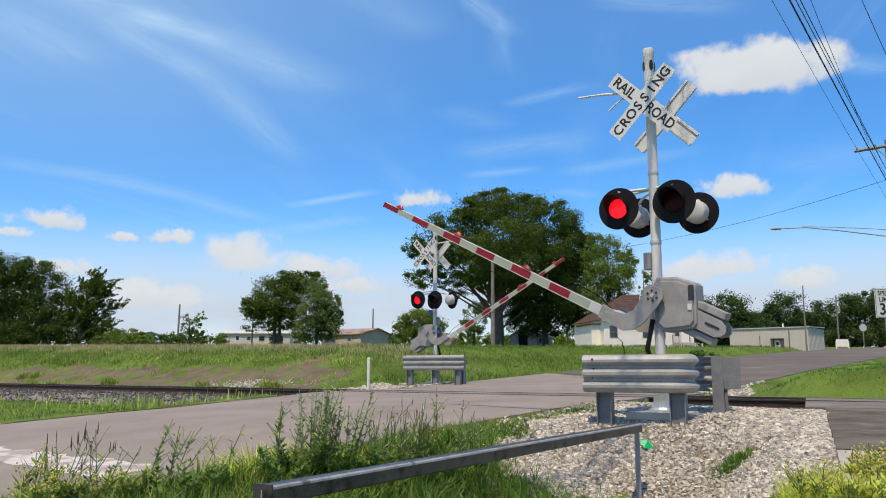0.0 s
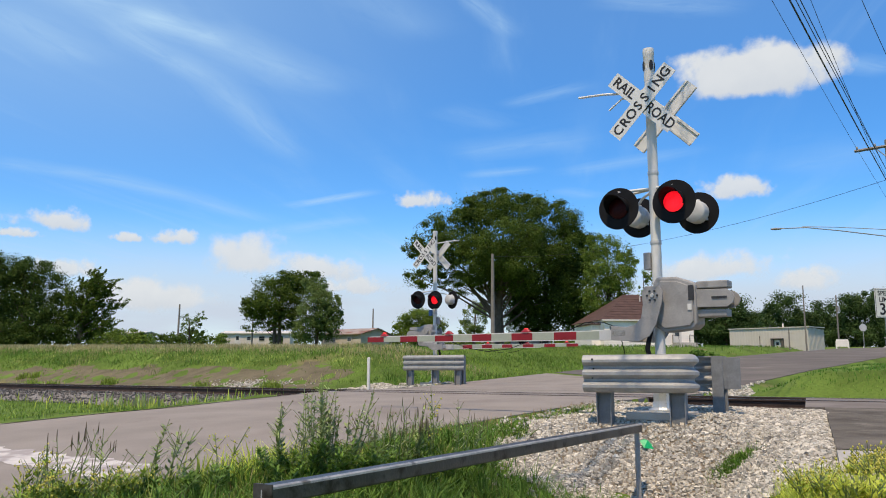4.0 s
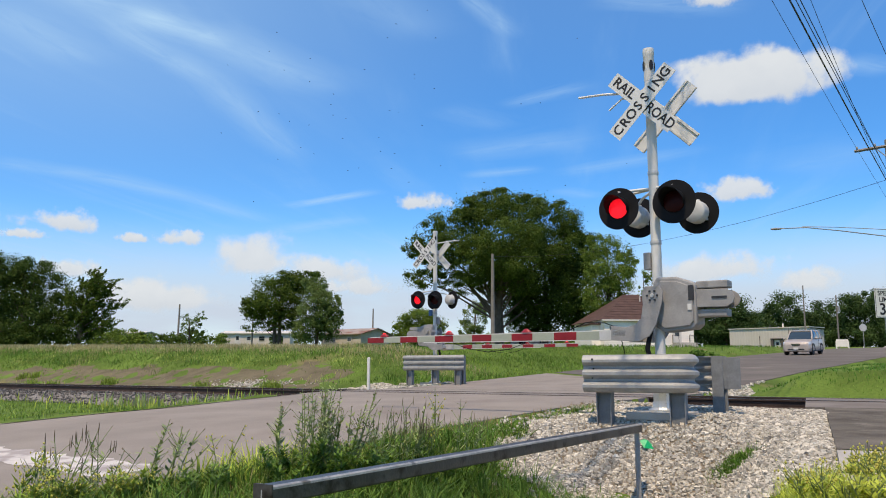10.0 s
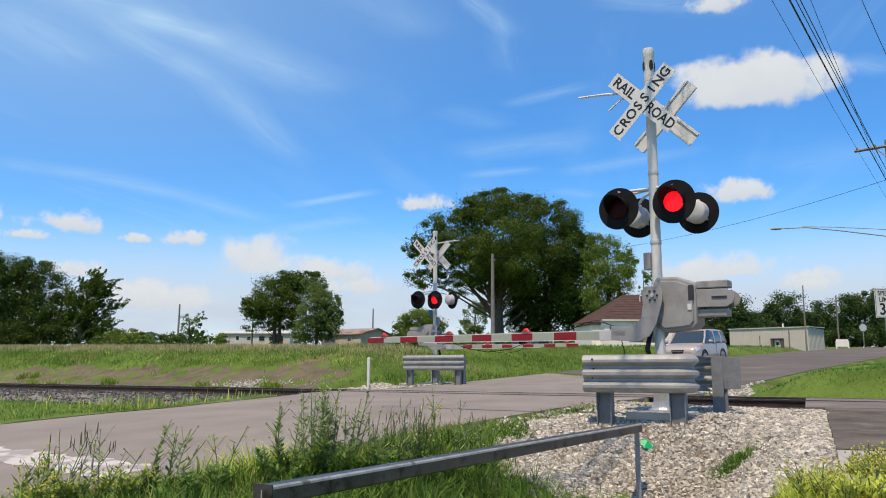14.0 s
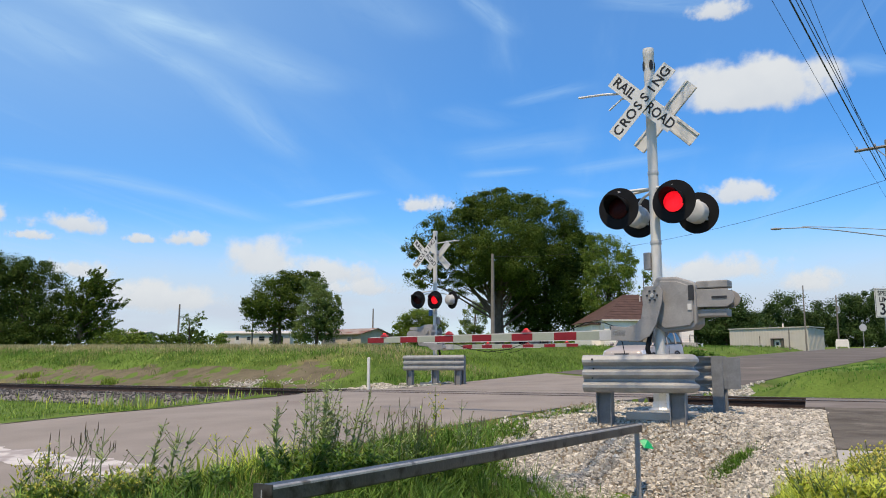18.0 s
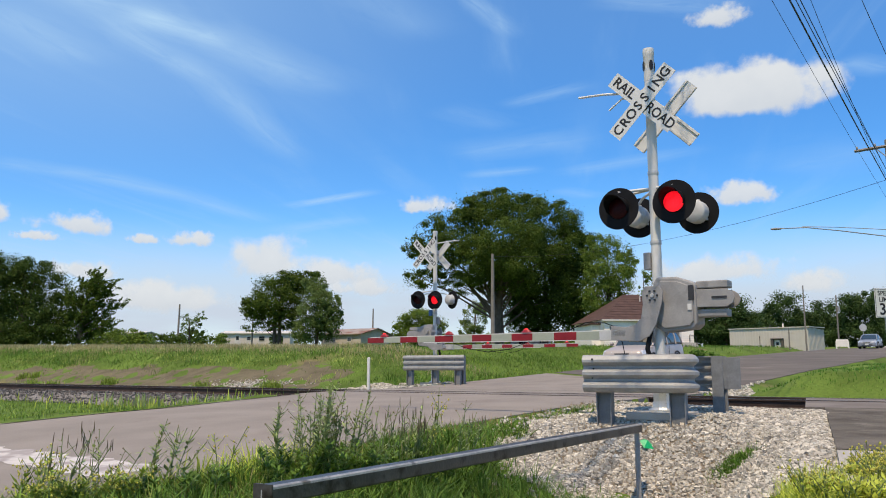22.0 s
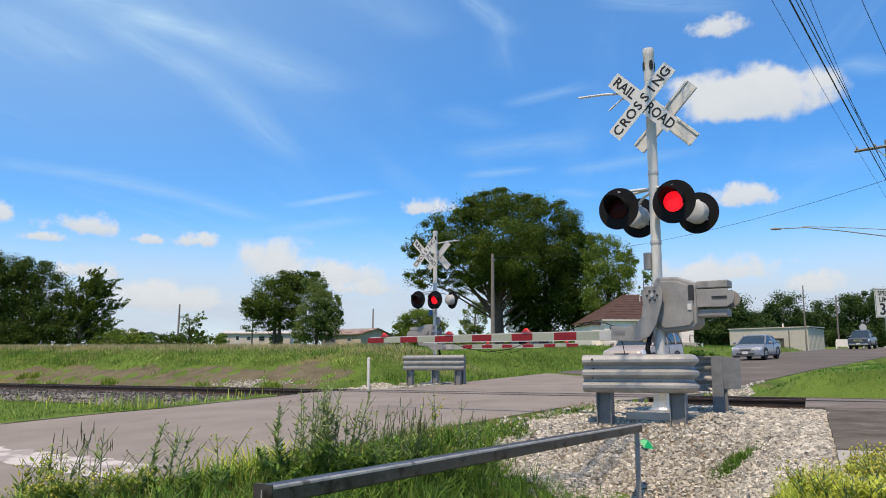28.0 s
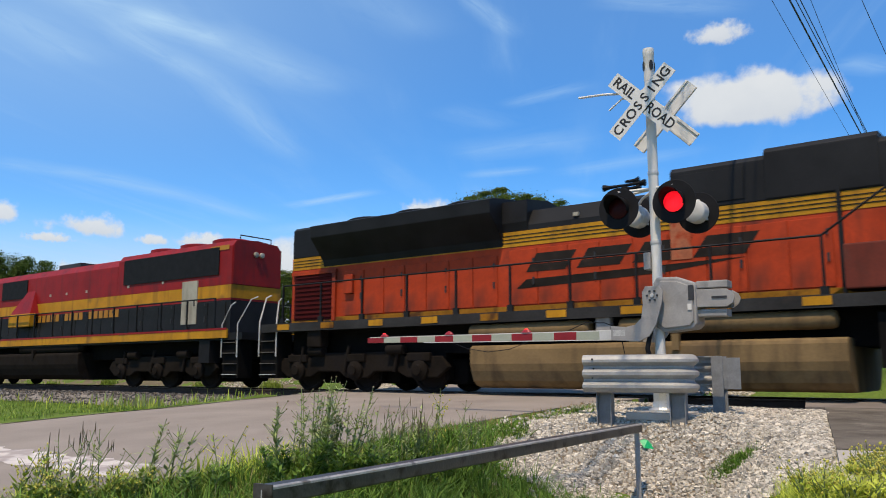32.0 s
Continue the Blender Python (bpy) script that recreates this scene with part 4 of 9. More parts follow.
def build_trees():
    # the great spreading tree behind the crossing, with a darker one and a brighter one at its side
    crown = [(1.23, 0.0, 14.37, 5.03, 4.52, 4.02, 18950), (-4.22, 0.0, 13.33, 4.02, 3.69, 3.35, 12633), (6.11, 0.0, 13.12, 3.89, 3.89, 3.89, 14166), (-7.96, 0.0, 12.3, 2.68, 2.61, 2.55, 6400), (-9.99, 0.0, 11.82, 1.47, 1.47, 1.47, 2037), (-9.5, 0.0, 8.06, 2.01, 1.68, 1.34, 2526), (-6.26, 0.0, 9.7, 2.68, 2.28, 1.88, 4716), (-2.02, -3, 9.69, 3.76, 3.18, 2.6, 9162)]
    crown += [(-5.59, 0.0, 7.66, 2.01, 1.54, 1.07, 1364), (-2.7, 0.0, 6.98, 2.28, 1.74, 1.21, 1739), (-1.0, 0.0, 8.33, 4.02, 2.88, 1.74, 7390), (2.66, -2, 9.29, 3.61, 3.38, 3.15, 10654), (-0.1, 0.0, 17.01, 3.49, 2.68, 1.88, 6131), (3.47, 0.0, 17.2, 2.82, 2.01, 1.21, 3183), (-2.98, 0.0, 16.03, 2.82, 2.35, 1.88, 4952), (7.27, 0.0, 16.17, 1.61, 1.47, 1.34, 2020), (8.98, 0.0, 13.81, 1.61, 1.61, 1.61, 2425), (1.1, -5, 10.84, 3.81, 3.49, 3.18, 11338), (6.5, 1.0, 6.6, 3.4, 3.0, 3.0, 7000)]
    tree("tree", 6.67, 95.0, crown, 0.6, 0.12, LEAF_DARK, "huge spreading dark green tree with a forked trunk", 11, base=3.55, trunk_top=11.5, lump=420, loose_share=0.27, fill=0.62)
    tree("tree", 12.45, 98.0, [(-0.1, 0.0, 6.41, 4.01, 4.01, 4.01, 15075), (3.4, 0.0, 7.8, 2.9, 3.35, 3.8, 10352), (-1.81, 0.0, 3.98, 2.49, 2.49, 2.49, 5807), (1.43, 0.0, 3.5, 3.32, 2.7, 2.07, 6452), (4.87, 0.0, 10.96, 2.07, 2.42, 2.77, 5377), (4.55, 0.0, 3.98, 2.35, 2.21, 2.07, 4570), (-3.16, 0.0, 5.85, 2.49, 3.32, 4.15, 10309), (2.65, 0.0, 11.32, 3.18, 3.11, 3.04, 9660)], 0.4, 0.13, LEAF_DEEP, "very dark full tree growing close beside the great tree", 24, base=3.6, lump=420, loose_share=0.28, fill=0.55)
    tree("tree", 18.28, 88.0, [(0.14, 0.0, 9.1, 2.61, 2.79, 2.98, 8668), (1.63, 0.0, 7.09, 1.37, 1.68, 1.99, 3027), (-0.97, 0.0, 5.71, 2.24, 2.3, 2.36, 5882), (-1.44, 0.0, 10.88, 1.37, 1.43, 1.49, 2270), (2.26, 0.0, 9.1, 0.99, 1.12, 1.24, 1376), (0.42, 0.0, 4.28, 1.86, 1.61, 1.37, 2837)], 0.3, 0.11, LEAF_MID, "bright green tree beside the great tree", 12, base=3.2, lump=260, loose_share=0.28, fill=0.55)
    tree("tree", 23.37, 92.0, [(0.38, 0.0, 7.3, 0.91, 1.23, 1.56, 1104), (-0.32, 0.0, 6.13, 0.65, 0.84, 1.04, 526), (0.93, 0.0, 8.09, 0.52, 0.65, 0.78, 315)], 0.16, 0.11, LEAF_MID, "slim green tree behind the house roof", 13, base=3.3, lump=120, loose_share=0.1)
    tree("tree", -3.3, 112.0, [(-0.01, 0.0, 3.21, 2.84, 2.49, 2.13, 4847), (-2.13, 0.0, 2.27, 1.74, 1.58, 1.42, 1974), (2.04, 0.0, 2.74, 1.74, 1.74, 1.74, 2413)], 0.3, 0.13, LEAF_MID, "round green tree in the middle distance", 14, base=3.89, lump=220, loose_share=0.28, fill=0.55, more=1.8)
    tree("tree", 4.47, 118.0, [(0.19, 0.0, 4.37, 1.67, 2.0, 2.33, 2169), (-1.15, 0.0, 2.88, 1.25, 1.37, 1.5, 1045), (1.19, 0.0, 5.79, 0.92, 1.04, 1.17, 596)], 0.2, 0.13, LEAF_GREY, "greyish green tree in the middle distance", 15, base=4.08, lump=140, loose_share=0.1, more=1.8)
    # pair of trees by the long white building
    tree("tree", -23.11, 112.0, [(-0.18, 0.0, 6.79, 3.48, 3.24, 3.0, 8807), (-2.98, 0.0, 5.45, 2.05, 2.05, 2.05, 3560), (1.51, 0.0, 8.62, 2.53, 2.21, 1.9, 4045), (4.36, 0.0, 9.02, 2.05, 1.82, 1.58, 2739), (1.09, 0.0, 4.1, 2.84, 2.37, 1.9, 3640), (-2.02, 0.0, 2.69, 2.37, 1.58, 0.79, 710), (-4.26, 0.0, 5.84, 0.95, 1.03, 1.11, 530)], 0.3, 0.12, LEAF_DARK, "broad dark green tree beside the long white building", 16, base=3.94, stems=2, lump=200, loose_share=0.28, fill=0.55, more=1.8)
    tree("tree", -16.98, 108.0, [(-0.09, 0.0, 5.06, 2.44, 2.67, 2.9, 5956), (1.89, 0.0, 5.28, 1.52, 1.83, 2.13, 2742), (-1.17, 0.0, 2.47, 2.06, 1.94, 1.83, 3173), (1.64, 0.0, 2.63, 1.83, 1.75, 1.68, 2585), (-0.47, 0.0, 8.12, 1.68, 1.6, 1.52, 2155), (2.97, 0.0, 4.14, 0.69, 0.95, 1.22, 352)], 0.24, 0.12, LEAF_GREY, "bushy silvery green tree before the barn", 17, base=3.78, lump=200, loose_share=0.28, fill=0.55, more=1.8)
    # wood edge
    tree("tree", -37.59, 72.0, [(-1.15, 0.0, 5.57, 2.64, 2.59, 2.54, 8150), (1.82, 0.0, 4.7, 2.44, 2.34, 2.24, 6620), (0.36, 0.0, 2.51, 3.81, 2.97, 2.13, 9874), (3.8, 0.0, 2.67, 2.13, 2.13, 2.13, 5529), (-2.28, 0.0, 6.86, 2.03, 1.88, 1.73, 4263), (0.55, 0.0, 6.6, 2.03, 1.68, 1.32, 3260), (-1.5, -1.0, 1.2, 4.0, 2.0, 1.3, 7000), (2.6, -1.0, 1.1, 3.4, 2.0, 1.2, 5000)], 0.34, 0.1, LEAF_DEEP, "dense dark tree at the edge of the wood", 18, base=2.68, lump=300, loose_share=0.28, fill=0.555)
    tree("tree", -41.81, 76.0, [(-2.02, 0.0, 5.61, 3.75, 3.49, 3.22, 9429), (-0.67, 0.0, 2.38, 3.75, 2.95, 2.14, 6286)], 0.34, 0.11, LEAF_DEEP, "dense dark tree within the wood", 19, base=2.8, lump=300, loose_share=0.28, fill=0.555)
    tree("tree", -31.44, 100.0, [(0.19, 0.0, 2.97, 1.41, 1.34, 1.27, 879), (1.28, 0.0, 3.82, 0.78, 0.71, 0.64, 241), (-0.74, 0.0, 1.85, 0.78, 0.85, 0.92, 348), (0.62, 0.0, 1.36, 0.85, 0.78, 0.71, 292)], 0.13, 0.11, LEAF_GREY, "small thin grey-green tree beside a pole", 21, base=3.56, lump=60, loose_share=0.1)


def build_bough_tree():
    """A ragged tree whose boughs end in upswept fingers of leaves."""
    x, y, z = -31.6, 71.0, gz(-31.6, 71.0)
    rng = np.random.default_rng(20)
    t = thing("tree", Matrix.Translation((x, y, z)), "ragged green tree with feathery upswept boughs", "tree")
    limbs, roots, ways = Shape(), [], []
    limbs.tube([(-0.6, 0, -0.4), (-0.5, 0, 1.6), (-0.2, 0, 3.6), (0.2, 0, 5.4)], [0.26, 0.2, 0.14, 0.05], 8)
    for bx, bz, n in ((-1.6, 4.6, 26), (-0.8, 5.9, 30), (0.2, 6.5, 34), (1.2, 6.4, 34), (2.2, 5.7, 26), (2.6, 4.3, 24), (1.6, 4.9, 34), (0.4, 4.9, 36), (1.9, 3.2, 18), (-0.6, 4.2, 34), (0.6, 3.5, 30), (2.3, 1.9, 24), (1.2, 1.9, 26), (-0.4, 2.6, 30), (0.2, 1.4, 26), (-1.6, 2.6, 26)):
        a, e = Vector((-0.3, 0, bz * 0.55)), Vector((bx, rng.uniform(-1.2, 1.2), bz))
        limbs.tube([a, a.lerp(e, 0.55) + Vector((0, 0, 0.1)), e], [0.07, 0.04, 0.015], 5)
        for k in range(n):
            f = rng.uniform(0.45, 1.0)
            p = a.lerp(e, f)
            roots.append((p.x + rng.normal(0, 0.28), p.y + rng.normal(0, 0.5), p.z + rng.normal(0, 0.26)))
            w = Vector((0.55 + 0.25 * bx + rng.normal(0, 0.45), rng.normal(0, 0.5), 0.55 + rng.normal(0, 0.35)))
            ways.append(w.normalized())
    part("trunk", limbs, BARK, t, "dark branching trunk", fix=False, smooth=True)
    roots, ways = np.array(roots), np.array(ways)
    m = 46
    f = rng.random((len(roots), m))
    p = roots[:, None] + ways[:, None] * (f * rng.uniform(0.45, 0.85, (len(roots), 1)))[:, :, None] + rng.normal(0, 0.055, (len(roots), m, 3)) * (1.25 - f)[:, :, None] * 1.6
    p = p.reshape(-1, 3)
    n = len(p)
    a = np.repeat(ways, m, 0) + rng.normal(0, 0.5, (n, 3))
    a /= np.linalg.norm(a, axis=1)[:, None]
    b = np.cross(a, rng.normal(size=(n, 3)))
    b /= np.linalg.norm(b, axis=1)[:, None]
    q = np.stack([p - a * 0.085, p + b * 0.045, p + a * 0.085, p - b * 0.045], 1).reshape(-1, 3)
    me = bpy.data.meshes.new("crown")
    me.from_pydata(q.tolist(), [], np.arange(4 * n).reshape(-1, 4).tolist())
    me.materials.append(LEAF_DARK)
    new("crown", me).parent = t


def bush(x, y, blobs, leaf, material, label, seed):
    b = thing("bush", Matrix.Translation((x, y, gz(x, y))), label, "bush", "bushes")
    sh = Shape()
    for k in range(4):
        sh.tube([(0, 0, -0.1), (0.2 * math.cos(k * 1.6), 0.2 * math.sin(k * 1.6), 0.6)], [0.05, 0.02], 5)
    part("stems", sh, BARK, b, fix=False)
    leaf_cloud("foliage", blobs, leaf, material, b, seed, 0.3)


def build_bushes():
    bush(-33.8, 84, [(0, 0, 0.8, 3.0, 2, 1.3, 4500), (2.2, 0, 0.6, 1.8, 1.5, 1.0, 2100)], 0.12, LEAF_MID, "low spreading green bush at the field's edge", 31)
    bush(-33.2, 98, [(0, 0, 0.8, 2.4, 2, 1.1, 2700)], 0.12, LEAF_DARK, "low dark bush at the field's edge", 32)
    bush(-27.6, 100, [(0, 0, 0.8, 1.4, 1.4, 1.0, 1500)], 0.12, LEAF_MID, "small rounded bush at the field's edge", 33)
    bush(-26.5, 128, [(0, 0, 1.0, 1.2, 1.2, 1.3, 400)], 0.24, LEAF_DARK, "small dark bush by the building", 34)
    bush(19.2, 60, [(0, 0, 0.55, 1.1, 1, 0.7, 700), (1.1, 0, 0.3, 1.0, 0.8, 0.5, 400)], 0.14, LEAF_FRESH, "low bright green weed clump by the road", 35)
    bush(44.0, 92, [(0, 0, 0.3, 0.6, 0.6, 0.5, 160)], 0.12, LEAF_GREY, "small dry roadside bush", 36)


def build_far_wood():
    """The belt of trees beyond the metal building."""
    tree("tree", 59.07, 168.0, [(0.3, 0.0, 7.34, 4.98, 4.62, 4.27, 7405), (3.33, 0.0, 4.26, 4.27, 4.03, 3.79, 5642), (-3.97, 0.0, 4.97, 3.79, 4.03, 4.27, 5642), (-6.51, 0.0, 6.15, 3.08, 3.44, 3.79, 4075), (-1.72, 0.0, 2.62, 7.11, 4.86, 2.61, 6465)], 0.3, 0.22, LEAF_FAR, "dark green tree in the far wood", 50, base=5.67, lump=200, loose_share=0.25, fill=0.3)
    tree("tree", 76.8, 180.0, [(0.38, 0.0, 7.57, 4.7, 4.76, 4.83, 7905), (-4.14, 0.0, 4.28, 3.56, 3.68, 3.81, 4722), (4.49, 0.0, 4.54, 3.56, 3.81, 4.06, 5037), (0.05, 0.0, 2.52, 7.62, 5.21, 2.79, 7421)], 0.3, 0.22, LEAF_FAR, "dark green tree in the far wood", 51, base=6.08, lump=200, loose_share=0.25, fill=0.3)
    tree("tree", 87.11, 185.0, [(0.32, 0.0, 6.26, 3.39, 3.92, 4.44, 5250), (3.46, 0.0, 4.7, 3.13, 3.39, 3.65, 3991), (0.69, 0.0, 2.37, 5.74, 4.18, 2.61, 5226)], 0.3, 0.22, LEAF_FAR, "dark green tree in the far wood", 52, base=6.2, lump=200, loose_share=0.25, fill=0.3)
    tree("tree", 88.23, 172.0, [(-1.4, 0.0, 7.03, 3.64, 4.0, 4.37, 5544), (2.46, 0.0, 6.79, 3.64, 4.13, 4.61, 5852), (0.08, 0.0, 2.69, 6.07, 4.49, 2.91, 6160)], 0.3, 0.22, LEAF_FAR, "dark green tree in the far wood", 53, base=5.79, lump=200, loose_share=0.25, fill=0.3)
    tree("tree", 91.59, 165.0, [(-0.65, 0.0, 8.42, 3.73, 4.19, 4.66, 6047), (3.79, 0.0, 7.26, 5.12, 5.24, 5.36, 9562), (-0.5, 0.0, 3.32, 5.82, 4.42, 3.03, 6141)], 0.3, 0.22, LEAF_FAR, "dark green tree in the far wood", 54, base=4.83, lump=200, loose_share=0.25, fill=0.3)
    tree("tree", 79.27, 205.0, [(0.17, 0.0, 4.91, 4.92, 4.48, 4.05, 6942), (-4.92, 0.0, 4.19, 4.92, 4.34, 3.76, 6446)], 0.3, 0.22, LEAF_FAR, "dark green tree in the far wood", 55, base=6.82, lump=200, loose_share=0.25, fill=0.3)


def build_undergrowth():
    """Dark brush under the far wood."""
    rng = random.Random(23)
    blobs = []
    for k in range(34):
        x, y = 44 + k * 2.4 + rng.uniform(-1, 1), 172 + rng.uniform(-6, 14)
        h = rng.uniform(2.4, 4.2)
        blobs.append((x, y, gz(x, y) + h * 0.5, rng.uniform(2.2, 3.4), 2.5, h, 1100))
    w = leaf_cloud("far_undergrowth", blobs, 0.28, LEAF_FAR, None, 91, 0.25)
    tagged(w, "dark brush under the far wood", "woods", kind="stuff")


def build_brush():
    """Low brush behind the crossing and under the great tree."""
    rng = random.Random(29)
    blobs = []
    for k in range(26):
        x, y = -9 + k * 1.15 + rng.uniform(-0.6, 0.6), 122 + rng.uniform(-5, 5)
        h = rng.uniform(0.9, 1.9)
        blobs.append((x, y, gz(x, y) + h * 0.5, rng.uniform(1.0, 1.8), 1.4, h, 600))
    w = leaf_cloud("brush", blobs, 0.17, LEAF_MID, None, 92, 0.25)
    tagged(w, "low green brush behind the crossing", "brush", kind="stuff")


def build_hedge():
    """Low woods along the horizon."""
    rng = random.Random(17)
    blobs = []
    for k in range(70):
        x = -190 + k * 3.6 + rng.uniform(-2, 2)
        y = 235 + rng.uniform(-20, 20)
        h = rng.uniform(1.6, 3.4)
        blobs.append((x, y, gz(x, y) + h * 0.6, rng.uniform(3, 5), 3, h, 260))
    w = leaf_cloud("far_hedgerow", blobs, 0.5, LEAF_DARK, None, 90, 0.3)
    tagged(w, "low dark woods along the far horizon", "woods", kind="stuff")


build_trees()
build_bough_tree()
build_hedge()
build_brush()
build_bushes()
build_far_wood()
build_undergrowth()

# ---- houses and sheds ----
SIDING = surface("white_siding", (0.86, 0.765, 0.67), 0.6, scale=1.5, vary=0.06, fine=12, bump=0.1)
SHINGLE = surface("brown_shingles", (0.072, 0.04, 0.032), 0.9, scale=1.5, vary=0.2, fine=14, bump=0.4, objects=0.15)
RUST_ROOF = surface("rusty_roof", (0.3, 0.24, 0.205), 0.8, scale=0.8, vary=0.2, fine=10, bump=0.2, other=(0.2, 0.09, 0.06), other_at=0.5, other_scale=0.5)
METAL_WALL = surface("cream_metal_siding", (0.5, 0.46, 0.395), 0.7, 0.0, scale=0.8, vary=0.06, fine=8, bump=0.05)
OLD_WOOD = surface("weathered_boards", (0.36, 0.325, 0.285), 0.9, scale=2, vary=0.25, fine=18, bump=0.3)
DARK_WOOD = surface("dark_brown_boards", (0.09, 0.075, 0.06), 0.9, scale=2, vary=0.25, fine=18, bump=0.3)
TAN_WALL = surface("tan_wall", (0.5, 0.44, 0.36), 0.8, scale=1, vary=0.12, fine=10, bump=0.1)
PANE = glassy("dark_pane", (0.02, 0.025, 0.03), 0.05)
GREY_SIDING = surface("greyed_white_siding", (0.6, 0.52, 0.44), 0.7, scale=1.5, vary=0.08, fine=12, bump=0.1)
TRIM = surface("pale_trim", (0.6, 0.55, 0.49), 0.6, scale=2, vary=0.08, fine=15, bump=0.05)
POLE_WOOD = surface("grey_pole_wood", (0.2, 0.175, 0.15), 0.9, scale=1.5, vary=0.2, fine=25, bump=0.3)


def opening(house, x, y, z, w, h, door=False):
    """A window or door on a wall that faces local -y."""
    if door:
        d = part("door", Shape().box(x, y - 0.03, z + h / 2, w, 0.06, h), TRIM, house, "pale door", bevel=0.01)
        part("pane", Shape().box(x, y - 0.065, z + h * 0.72, w * 0.5, 0.012, h * 0.3), PANE, d)
        return
    win = part("window", Shape().box(x, y - 0.02, z, w + 0.16, 0.05, h + 0.16), TRIM, house, "window in a pale frame")
    part("pane", Shape().box(x, y - 0.055, z + h / 4, w, 0.03, h / 2 - 0.03), PANE, win)
    part("pane", Shape().box(x, y - 0.045, z - h / 4, w, 0.03, h / 2 - 0.03), PANE, win)


def lap_siding(house, x0, x1, y, z0, z1, step, mat):
    n = int((z1 - z0) / step)
    me = mesh_of("siding_board", Shape().add([(x0, y, 0), (x1, y, 0), (x1, y - 0.03, 0), (x0, y - 0.03, 0), (x0, y, step), (x1, y, step)], [(0, 3, 2, 1), (3, 4, 5, 2), (0, 4, 3), (1, 2, 5)]), mat)
    for k in range(n):
        ob = new("siding_board", me)
        ob.parent = house
        ob.matrix_basis = pose(0, 0, z0 + k * step)


def build_house():
    h = thing("house", pose(15.8, 79.0, 2.85, 0, 0, 9), "white clapboard house with a brown hip roof", "house")
    L, W, H = 9.4, 9.0, 2.75
    wall = part("wall", Shape().box(L / 2, W / 2, H / 2, L, W, H), SIDING, h, "white clapboard walls")
    lap_siding(h, 0, L, -0.003, 0.1, H, 0.22, SIDING)
    e = 0.28
    roof = Shape().add([(-e, -e, H), (L + e, -e, H), (L + e, W + e, H), (-e, W + e, H), (3.9, W / 2, H + 2.95), (L - 3.9, W / 2, H + 2.95)], [(0, 1, 5, 4), (1, 2, 5), (2, 3, 4, 5), (3, 0, 4), (0, 3, 2, 1)])
    rf = part("roof", roof, SHINGLE, h, "brown shingled hip roof")
    for k in range(1, 10):
        f = k / 10
        z = H + 2.95 * f + 0.012
        part("shingle_course", Shape().box(L / 2, -e + (W / 2 + e) * f - 0.02, z, L + 2 * e - 2 * (3.9 + e) * f - 0.1, 0.05, 0.012), SHINGLE, rf)
    part("fascia", Shape().box(L / 2, -e - 0.02, H - 0.06, L + 2 * e, 0.05, 0.16), TRIM, h, "pale fascia board")
    for x in (1.0, 4.4, 6.0):
        opening(h, x, 0, 1.55, 0.75, 1.15)
    opening(h, 7.6, -0.02, 0.05, 0.9, 2.0, True)
    part("vent_pipe", Shape().tube([(5.2, 3.2, 4.3), (5.2, 3.2, 5.4)], 0.06, 8), TRIM, rf)
    part("vent_pipe", Shape().tube([(7.0, 3.2, 4.3), (7.0, 3.2, 5.2)], 0.06, 8), TRIM, rf)
    wing = part("wing", Shape().box(-0.45, 3.0, 1.15, 0.9, 4.0, 2.3), SIDING, h, "low white side wing")
    part("wing_roof", Shape().box(-0.5, 3.0, 2.36, 1.2, 4.4, 0.14), SHINGLE, wing)
    part("steps", Shape().box(8.0, -0.9, 0.25, 2.0, 1.2, 0.5).box(8.0, -1.4, 0.12, 2.0, 0.6, 0.24), CONCRETE, h, "concrete steps")
    for x in (7.1, 8.9):
        part("railing", Shape().tube([(x, -1.5, 0.1), (x, -1.5, 1.1), (x, -0.1, 1.3), (x, -0.1, 0.3)], 0.03, 6), DARK_STEEL, h, "thin dark railing")


def gable(name, x, y, yaw, L, W, H, R, wallmat, roofmat, label, windows=(), doors=(), base=None):
    z = gz(x, y) if base is None else base
    b = thing(name, pose(x, y, z - 0.1, 0, 0, yaw), label, "building")
    walls = Shape().add([(0, 0, 0), (L, 0, 0), (L, W, 0), (0, W, 0), (0, 0, H), (L, 0, H), (L, W, H), (0, W, H), (0, W / 2, H + R), (L, W / 2, H + R)], [(0, 1, 5, 4), (1, 2, 6, 9, 5), (2, 3, 7, 6), (3, 0, 4, 8, 7), (0, 3, 2, 1)])
    part("wall", walls, wallmat, b)
    for s in (0, 1):
        yy = (-0.3, W / 2) if s == 0 else (W + 0.3, W / 2)
        drop = R * 0.3 / (W / 2)
        part("roof", Shape().add([(-0.3, yy[0], H - drop + 0.02), (L + 0.3, yy[0], H - drop + 0.02), (L + 0.3, yy[1], H + R + 0.02), (-0.3, yy[1], H + R + 0.02), (-0.3, yy[0], H - drop + 0.14), (L + 0.3, yy[0], H - drop + 0.14), (L + 0.3, yy[1], H + R + 0.14), (-0.3, yy[1], H + R + 0.14)], [(0, 1, 2, 3), (4, 7, 6, 5), (0, 4, 5, 1), (1, 5, 6, 2), (2, 6, 7, 3), (3, 7, 4, 0)]), roofmat, b)
    for w in windows:
        opening(b, w[0], 0, w[1], w[2], w[3])
    for d in doors:
        opening(b, d, 0, 0.1, 0.9, 2.0, True)
    return b


